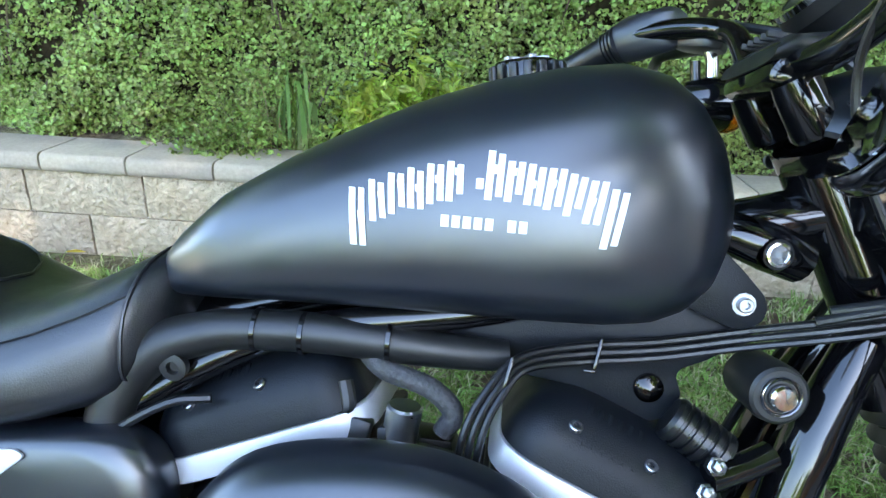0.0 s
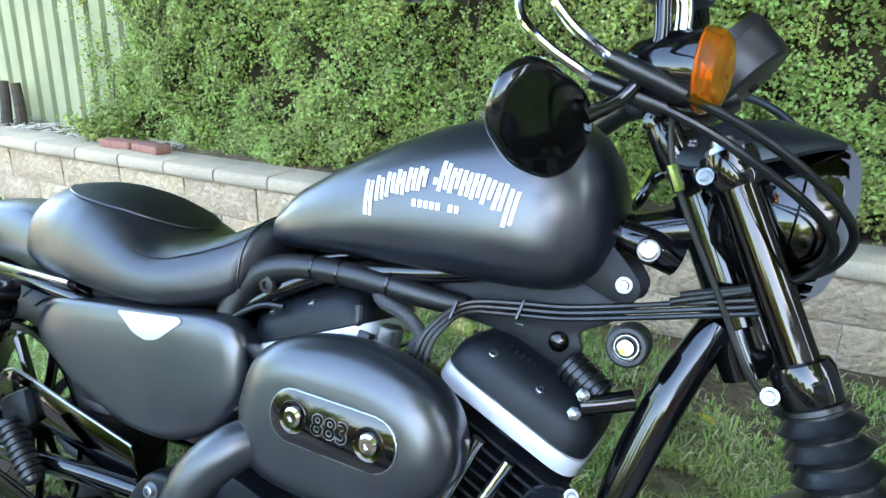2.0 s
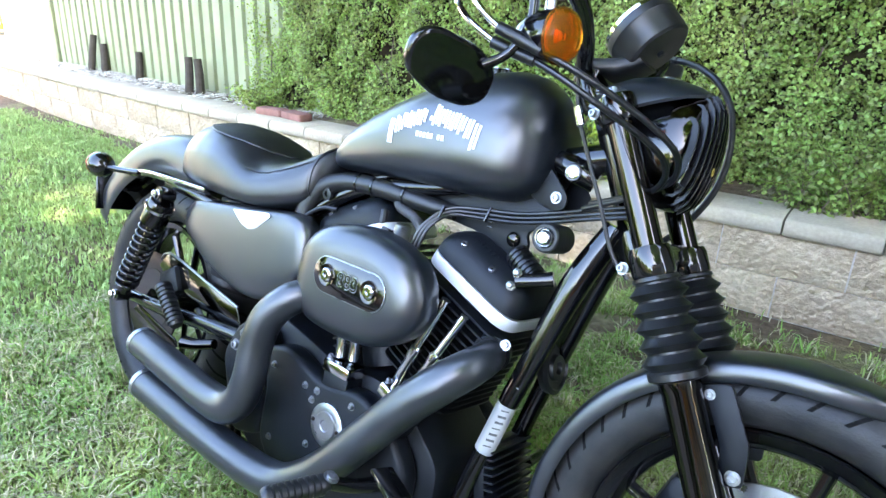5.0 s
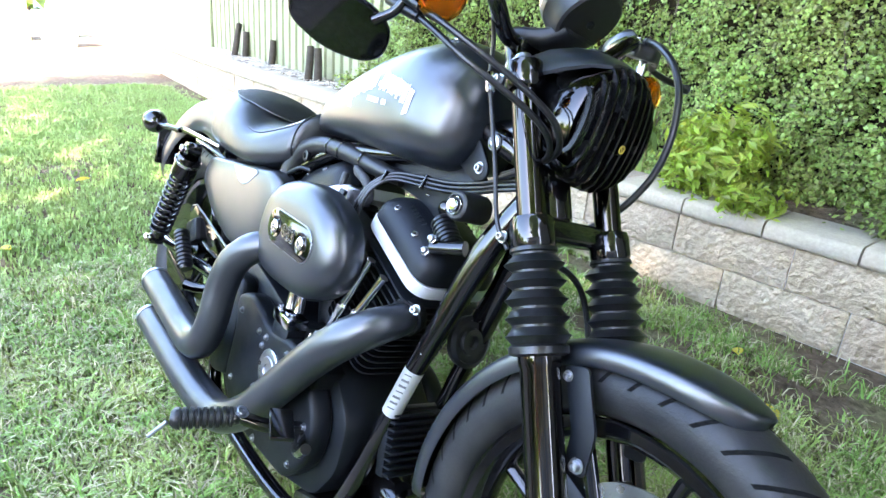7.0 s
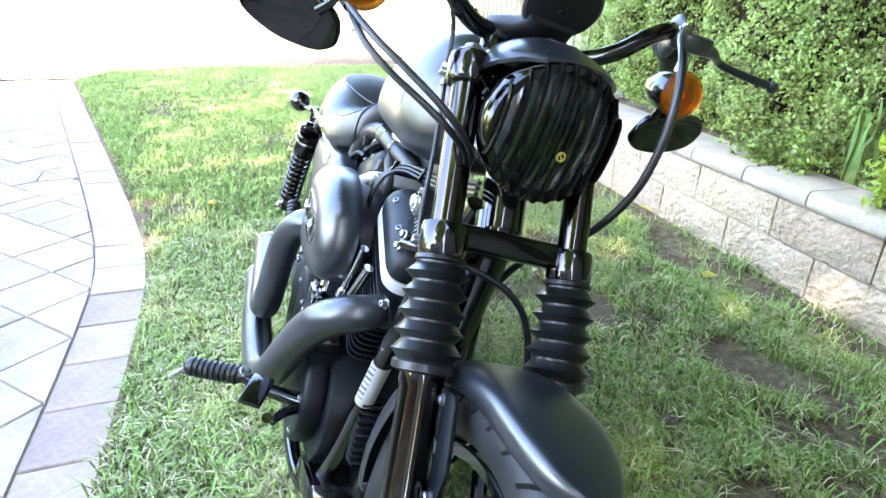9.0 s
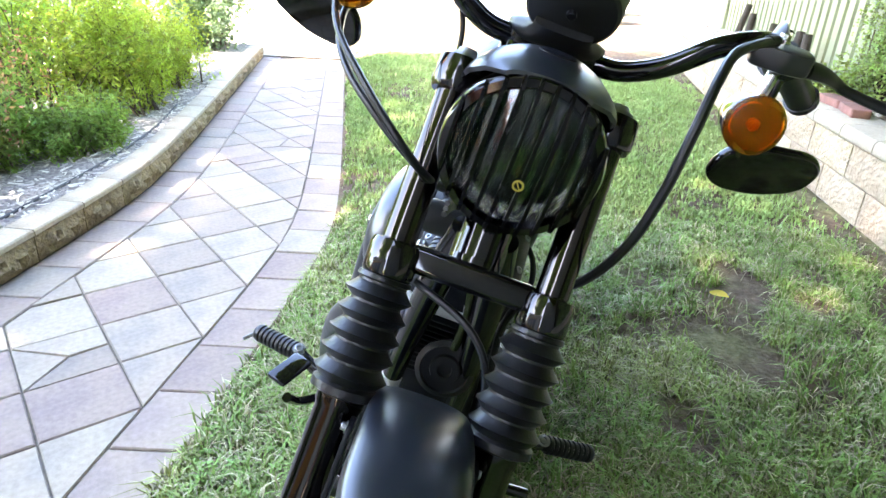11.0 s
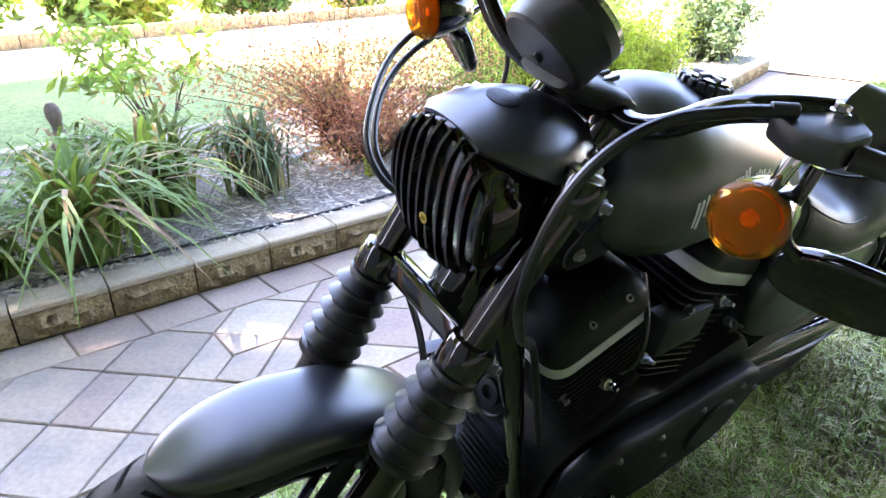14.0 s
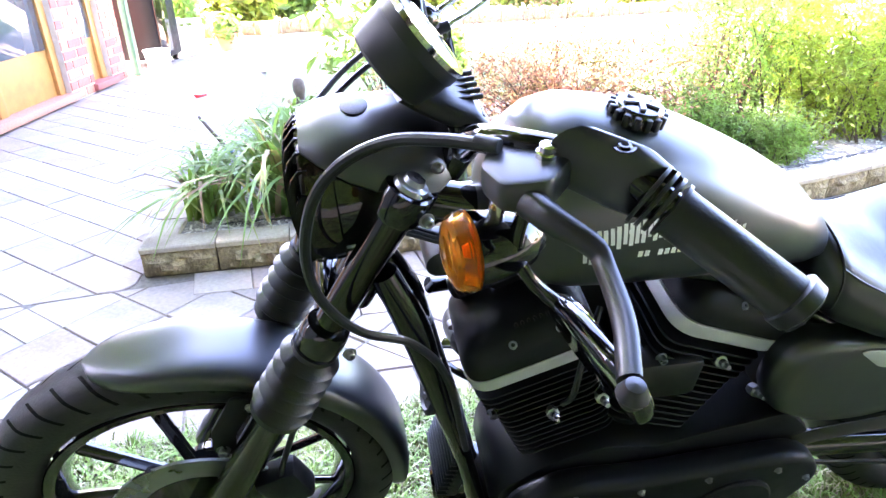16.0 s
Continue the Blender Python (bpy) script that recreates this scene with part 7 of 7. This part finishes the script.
bush("green_shrub", "tall feathery yellow-green shrub", -3.85, -1.78, 0.10, 0.62, 0.36, 0.66, 10000, 0.022, LIME, 117, 0.25, 54, foot=0.9)
bush("green_shrub", "loose yellow-green shrub behind the others", -3.3, -2.5, 0.10, 0.60, 0.40, 1.15, 6000, 0.030, LIME, 118, 0.3, 30)
bush("blue_shrub", "rounded blue-green shrub beside the path", -5.85, -2.15, 0.10, 0.75, 0.55, 0.85, 12000, 0.028, BLUE_SHRUB, 119, 0.4, 36)
bush("blue_shrub", "rounded blue-green shrub in the bed", -4.7, -2.7, 0.10, 0.60, 0.50, 0.70, 8000, 0.028, BLUE_SHRUB, 121, 0.4, 30)
bush("green_shrub", "open broad-leaved green shrub on thin stems", -0.36, -2.70, 0.10, 0.62, 0.50, 0.98, 900, 0.052, SHRUB, 122, 0.28, 12, foot=0.06, bare=0.42)
for k, (sx, sy, sr) in enumerate(((-1.09, -1.90, 0.07), (-0.99, -1.55, 0.06), (-1.18, -1.44, 0.08), (-0.62, -2.00, 0.09))):
    bush("seedling", "small bright green seedling in the bark mulch", sx, sy, 0.10, sr, sr, 0.12, 110, 0.018, LIME, 130 + k, 0.5, 8, "plant", "seedlings in the mulch")
solid("poly_pipe", tube([(-0.66, -1.98, 0.128), (-0.84, -2.07, 0.127), (-1.05, -2.17, 0.126), (-1.24, -2.25, 0.124)], 0.016, 10, 4), STEEL_BLUE, "grey-blue plastic pipe lying on the mulch", "pipe")
ornament = solid("garden_ornament", lathe([(0.0, 0), (0.055, 0.004), (0.062, 0.06), (0.066, 0.20), (0.060, 0.30), (0.040, 0.36), (0.024, 0.39), (0.026, 0.42), (0.036, 0.45), (0.034, 0.49), (0.018, 0.515), (0.0, 0.52)], 20), STATUE, "weathered brown garden ornament among the strap leaves", "ornament")
ornament.matrix_world = pose(0.21, -2.34, 0.05, 4, 3, 0)
# irrigation stake with a hose coupling
stake = thing("irrigation_stake", "brown irrigation stake with a teal hose coupling by the kerb", "sprinkler", pose(0.63, -2.49, 0.10))
part("riser", rod((0, 0, 0), (0.02, 0.0, 0.05), 0.008), HOSE, stake)
part("coupling", lathe([(0.0, 0), (0.020, 0.002), (0.024, 0.012), (0.022, 0.040), (0.012, 0.050), (0.0, 0.051)], 14, along((0.02, 0, 0.045), (0.06, -0.02, 0.10))), TEAL, stake, "teal plastic coupling")
part("spike", rod((0.05, -0.015, 0.085), (0.17, -0.10, 0.25), 0.012, 10, 0.008), TWIG, stake)
for k in range(12):
    bush("far_shrub", "green shrub in the far sunlit border", -10.5 + 1.25 * k - (0.5 if k % 2 else 0), -10.4 - 0.4 * (k % 3), 0.1, 1.0, 0.7, 1.1, 3600, 0.085, SHRUB if k % 3 else LIME, 140 + k, 0.5, 24, group="far border shrubs")
far_edge = thing("far_kerb", "low tan block edging of the far border", "kerb", kind="structure")
for k in range(34):
    place(kb[k % 3], "kerb_block", far_edge, pose(2.4 - 0.40 * k, -9.35 + 0.012 * k, 0.0, 0, 0, 180) @ Matrix.Diagonal((1.32, 1, 1.9, 1)))
# strip of lawn and pale paving beyond the bed
solid("far_lawn", Shape().add([(0.50, -3.55, 0.012), (0.14, -6.95, 0.012), (-6.0, -6.6, 0.012), (-6.0, -3.55, 0.012)], [(0, 1, 2, 3)]), FAR_LAWN, "strip of sunlit lawn beyond the bed", "lawn", kind="structure", angle=0)
solid("far_paving", Shape().add([(0.5, -6.0, 0.006), (1.2, -16, 0.006), (-30, -16, 0.006), (-30, -6.0, 0.006)], [(0, 1, 2, 3)]), CONCRETE, "pale sunlit paving beyond the garden", "paving", kind="structure", angle=0)

# ---- the house ----
A, B = Vector((2.42, -3.60, 0)), Vector((1.22, -7.6, 0))
u = (B - A).normalized()
house = thing("house", "red brick house wall with varnished timber doors", "house", Matrix(((u.x, u.y, 0, A.x), (u.y, -u.x, 0, A.y), (0, 0, 1, 0), (0, 0, 0, 1))).inverted().inverted())
# local x runs along the wall, local y points out of the house
out = Vector((u.y, -u.x, 0))
if out.x > 0:
    out = -out
HMX = Matrix(((u.x, out.x, 0, A.x), (u.y, out.y, 0, A.y), (0, 0, 1, 0), (0, 0, 0, 1)))
house.matrix_world = HMX
openings = ((-2.2, 1.62), (2.05, 2.42))
brick_me = mesh_of("brick", block((0.228, 0.10, 0.075), None, 0.004, 1), BRICK)
spans = ((-3.0, -2.2), (1.62, 2.05), (2.42, 2.75))
for a, b in spans:
    part("wall", block((b - a, 0.16, 2.42), pose((a + b) / 2, -0.10, 1.21)), MORTAR, house)
part("wall", block((5.75, 0.16, 0.30), pose(-0.125, -0.10, 2.27)), MORTAR, house)
for row in range(27):
    z = 0.045 + 0.086 * row
    for a, b in spans[1:]:
        x = a - (0.12 if row % 2 else 0.0)
        while x < b - 0.01:
            x0_, x1_ = max(x, a), min(x + 0.23, b)
            if x1_ - x0_ > 0.03:
                ob = place(brick_me, "brick", house, pose((x0_ + x1_) / 2, -0.062, z) @ Matrix.Diagonal(((x1_ - x0_) / 0.24, 1, 1, 1)))
            x += 0.24
for a, b in openings:
    d = part("door", block((b - a, 0.04, 2.1), pose((a + b) / 2, -0.12, 1.06), 0.004), TIMBER, house, "varnished timber glazed door")
    nleaf = max(1, round((b - a) / 0.85))
    for q in range(nleaf):
        w = (b - a) / nleaf
        c = a + w * (q + 0.5)
        part("pane", block((w - 0.22, 0.012, 1.5), pose(c, -0.094, 1.22), 0.003), PANE, d, "dark glass pane")
        part("stile", block((0.10, 0.075, 2.1), pose(a + w * q + 0.05, -0.105, 1.06), 0.006), TIMBER, d)
    part("stile", block((0.10, 0.075, 2.1), pose(b - 0.05, -0.105, 1.06), 0.006), TIMBER, d)
    part("sill", block((b - a + 0.1, 0.16, 0.06), pose((a + b) / 2, -0.05, 0.05), 0.006), BRICK, d)
part("roof", block((2.9, 5.6, 0.12), pose(1.55, -2.06, 3.54, -24, 0, 0)), ROOF, house, "brown tiled roof with a wide eave")
part("back_wall", block((5.6, 0.16, 4.4), pose(-0.17, -4.66, 2.2)), BRICK, house)
part("gutter", block((2.9, 0.12, 0.10), pose(1.55, 0.32, 2.38), 0.02), FENCE, house)
part("end_wall", block((0.16, 4.6, 2.42), pose(-3.0, -2.48, 1.21)), BRICK, house)
part("end_wall", block((0.16, 4.6, 2.42), pose(2.66, -2.48, 1.21)), BRICK, house)
bbq = thing("barbecue", "black and stainless steel barbecue under a green frame", "barbecue", Matrix.Translation(HMX @ Vector((3.68, -0.12, 0))) @ pose(0, 0, 0, 0, 0, -107))
part("cabinet", block((0.62, 0.50, 0.85), pose(0, 0, 0.50), 0.02), WRINKLE, bbq)
part("hood", block((0.66, 0.46, 0.32), pose(0, 0, 1.08), 0.08, 4), WRINKLE, bbq)
part("door", block((0.32, 0.02, 0.70), pose(-0.14, -0.26, 0.50), 0.004), GLOSS, bbq)
part("handle", rod((-0.2, -0.27, 1.02), (0.2, -0.27, 1.02), 0.012), CHROME, bbq)
for x in (-0.25, 0.25):
    part("leg", block((0.05, 0.05, 0.12), pose(x, -0.18, 0.06), 0.004), GLOSS, bbq)
for x in (2.90, 4.02):
    ob = solid("verandah_post", block((0.075, 0.075, 2.7), None, 0.006), GREEN_PAINT, "dark green painted verandah post", "post", group="verandah posts")
    ob.matrix_world = HMX @ pose(x, 0.02, 1.35)
bucket = thing("bucket", "white plastic bucket on the paving", "bucket", Matrix.Translation(HMX @ Vector((3.02, 0.22, 0.004))))
part("pail", lathe([(0.10, 0), (0.105, 0.005), (0.135, 0.22), (0.142, 0.225), (0.142, 0.24), (0.132, 0.24), (0.1, 0.02), (0.0, 0.02)], 24), WHITE_PAINT, bucket)
pot("garden_pot", "white pot with a green plant by the house", *(HMX @ Vector((4.32, 0.10, 0.0)))[:], 0.24, 0.45, CERAMIC, 83, SHRUB)
pot("garden_pot", "terracotta pot by the house", *(HMX @ Vector((4.6, 0.5, 0.0)))[:], 0.14, 0.22, TERRACOTTA, 84, SHRUB)
pot("garden_pot", "small terracotta pot on the far paving", 0.0, -9.0, 0.004, 0.14, 0.2, TERRACOTTA, 85)
toy = solid("dropped_toy", Shape().join(block((0.10, 0.03, 0.02), None, 0.006)).join(block((0.03, 0.05, 0.03), pose(0.05, 0.01, 0.005), 0.008)), RED, "small red toy lying on the paving", "toy")
toy.matrix_world = pose(0.889, -4.92, 0.016, 0, 0, 30)
# unseen rendered wall, added beyond the front wheel to close the garden and darken reflections
solid("wall_east", block((0.24, 6.2, 5.4), pose(4.3, 2.55, 2.68)), RENDERED, "plain grey rendered wall, out of view, added to darken reflections", "wall", kind="structure")
# far boundary; two trees are raised, out of view, to darken the bike's reflections
for k in range(16):
    a = radians(118 + 17.0 * k)
    bx, by = 27 * math.cos(a), 27 * math.sin(a)
    bush("far_tree", "leafy garden tree at the far boundary", bx, by, -0.05, 3.2, 3.2, 9.0 if k in (4, 5) else 3.4 + 0.5 * (k % 3), 5000 if k in (4, 5) else 2400, 0.36, SHRUB if k % 2 else LIME, 170 + k, 0.55, 40, "tree", "boundary trees")

# trees out of view behind the fence, added to hold back sky light
for k, (bx, by) in enumerate(((-3.2, 6.2), (-6.3, 6.6), (-9.6, 7.4), (0.4, 5.6))):
    bush("neighbour_tree", "tall leafy tree, out of view, added behind the fence to block sky", bx, by, -0.05, 2.2, 1.5, 6.0, 3200, 0.24, SHRUB if k % 2 else HEDGE, 210 + k, 0.55, 34, "tree", "trees behind the fence")
# canopy over the hedge, unseen, added to shade the bike's left side
over = thing("overhanging_tree", "broad leafy tree, out of view, added over the hedge to block sky light", "tree", pose(-0.6, 4.9, 0))
part("trunk", tube([(0, 0, -0.1), (0.1, 0, 2.0), (0.0, -0.2, 4.2)], [0.24, 0.20, 0.14], 14, 5), BARK, over)
r = np.random.default_rng(311)
boughs = Shape()
for k in range(16):
    a = 2 * np.pi * k / 16
    tip = Vector((4.6 * math.cos(a), -2.2 + 2.6 * math.sin(a), 4.6 + r.uniform(-0.3, 0.6)))
    boughs.join(tube([(0, -0.2, 3.9), (tip.x * 0.5, tip.y * 0.5, 4.5), tip], [0.08, 0.05, 0.015], 8, 4))
part("limb", boughs, BARK, over)
cnt = 15000
a, q = r.uniform(0, 2 * np.pi, cnt), np.sqrt(r.random(cnt))
c = np.stack([5.0 * q * np.cos(a), -2.2 + 3.0 * q * np.sin(a), 4.7 + r.normal(0, 0.35, cnt)], 1)
ob = leaves("crown", c, np.tile([0, -0.2, 1.0], (cnt, 1)), 0.16, HEDGE, "", seed=312, jitter=0.5, parent=over)
ob["kind"] = "stuff"
# unseen shade tree behind the house
shade = thing("shade_tree", "tall leafy tree behind the house that shades the lawn", "tree", pose(9.0, -7.7, 0))
part("trunk", tube([(0, 0, -0.1), (0.05, 0, 2.5), (-0.3, 0.3, 5.2), (-0.8, 0.8, 8.6)], [0.34, 0.27, 0.22, 0.15], 14, 5), BARK, shade)
limbs = Shape()
r = np.random.default_rng(77)
CROWN = Vector((-2.2, 1.2, 10.6))
ALONG, ACROSS = Vector((-0.666, 0.746, 0)), Vector((0.746, 0.666, 0))
for k in range(22):
    a, q = 2 * np.pi * k / 22, r.uniform(0.5, 1.0)
    tip = CROWN + ALONG * 4.6 * q * math.cos(a) + ACROSS * 3.9 * q * math.sin(a) + Vector((0, 0, r.uniform(-0.6, 1.0)))
    base = Vector((-0.3, 0.3, 5.2)).lerp(Vector((-0.8, 0.8, 8.6)), r.random())
    limbs.join(tube([base, base.lerp(tip, 0.5) + Vector((0, 0, 0.5)), tip], [0.09, 0.05, 0.015], 8, 4))
part("limb", limbs, BARK, shade)
cnt = 100000
a, q = r.uniform(0, 2 * np.pi, cnt), np.sqrt(r.random(cnt))
ca, cc = 6.5 * q * np.cos(a), 5.2 * q * np.sin(a) - 0.5
c = np.array(CROWN) + np.outer(ca, ALONG) + np.outer(cc, ACROSS) + np.outer(r.normal(0, 0.5, cnt), (0, 0, 1))
# where each leaf's shade falls on the ground; the crown is looser towards the far lawn and has small gaps
gx, gy = c[:, 0] + 9.0 - 0.758 * c[:, 2], c[:, 1] - 7.7 + 0.848 * c[:, 2]
keep = np.where((gx < -2.6) & (gy < 1.7) & (gy > 0.0), 0.58, np.where((gx < -0.9) & (gy < 0.5) & (gy > 0.0), 0.75, np.where(gy < 0.0, 0.98, 1.0)))
keep = r.random(cnt) < np.where(((gy < -1.6) & (gx < -1.0)) | ((gy < -1.15) & (gx < -2.4)), 0.25, keep)
FLECKS = [(-1.22, -0.80), (-1.95, -0.86), (-2.37, -0.90), (-1.50, -1.29), (-0.46, -1.28), (-1.69, 0.01), (-0.49, -0.92), (0.14, -0.90), (0.16, -0.75), (0.38, -0.72),
          (0.58, -1.10), (0.71, -1.01), (0.75, -0.85), (0.70, -0.55)]
FLECKS += [(r.uniform(-3.2, 1.3), r.uniform(-2.4, -1.4)) for k in range(16)]


def clear_of_gaps(gx, gy, radius):
    ok = np.ones(len(gx), bool)
    for fx, fy in FLECKS:
        ok &= (gx - fx) ** 2 + ((gy - fy) * 0.85) ** 2 > radius ** 2
    return ok


c = c[keep]


def bough(count, x0, x1, y0, y1, slope=0.0):
    """Leaves whose shade falls on a patch of the ground."""
    sx = r.uniform(x0, x1, count)
    sy = y1 + r.random(count) * (y0 - y1 - slope * (sx - x0)) + r.normal(0, 0.12, count)
    sz = 10.6 + r.normal(0, 0.4, count)
    return np.stack([sx + 0.758 * sz - 9.0, sy - 0.848 * sz + 7.7, sz], 1)


# denser boughs added to shade the lawn beyond the bed, path's bend and fence
c = np.concatenate([c, bough(16000, -2.6, 0.56, -5.65, -3.45, 0.42), bough(7000, 0.1, 1.5, -1.5, 0.1), bough(16000, -7.2, -2.0, 2.4, 4.8)])
c = c[clear_of_gaps(c[:, 0] + 9.0 - 0.758 * c[:, 2], c[:, 1] - 7.7 + 0.848 * c[:, 2], 0.068)]
# lower leaves, unseen, added to block the bright sky above the house
cnt = 13000
d = r.normal(0, 1, (cnt, 3))
d /= np.linalg.norm(d, axis=1, keepdims=True)
low = np.array((-0.3, 0.3, 7.4)) + d * (r.random((cnt, 1)) ** 0.4) * np.array((4.0, 4.0, 2.3))
low = low[clear_of_gaps(low[:, 0] + 9.0 - 0.758 * low[:, 2], low[:, 1] - 7.7 + 0.848 * low[:, 2], 0.14)]
cnt = len(low)
low_ob = leaves("lower_crown", low, np.tile([0.2, -0.3, 1.0], (cnt, 1)), 0.12, SHRUB, "", seed=79, jitter=0.8, parent=shade)
low_ob["kind"] = "stuff"
cnt = len(c)
ob = leaves("crown", c, np.tile([0.3, -0.4, 1.0], (cnt, 1)), 0.065, SHRUB, "", seed=78, jitter=0.5, parent=shade)
ob["kind"] = "stuff"
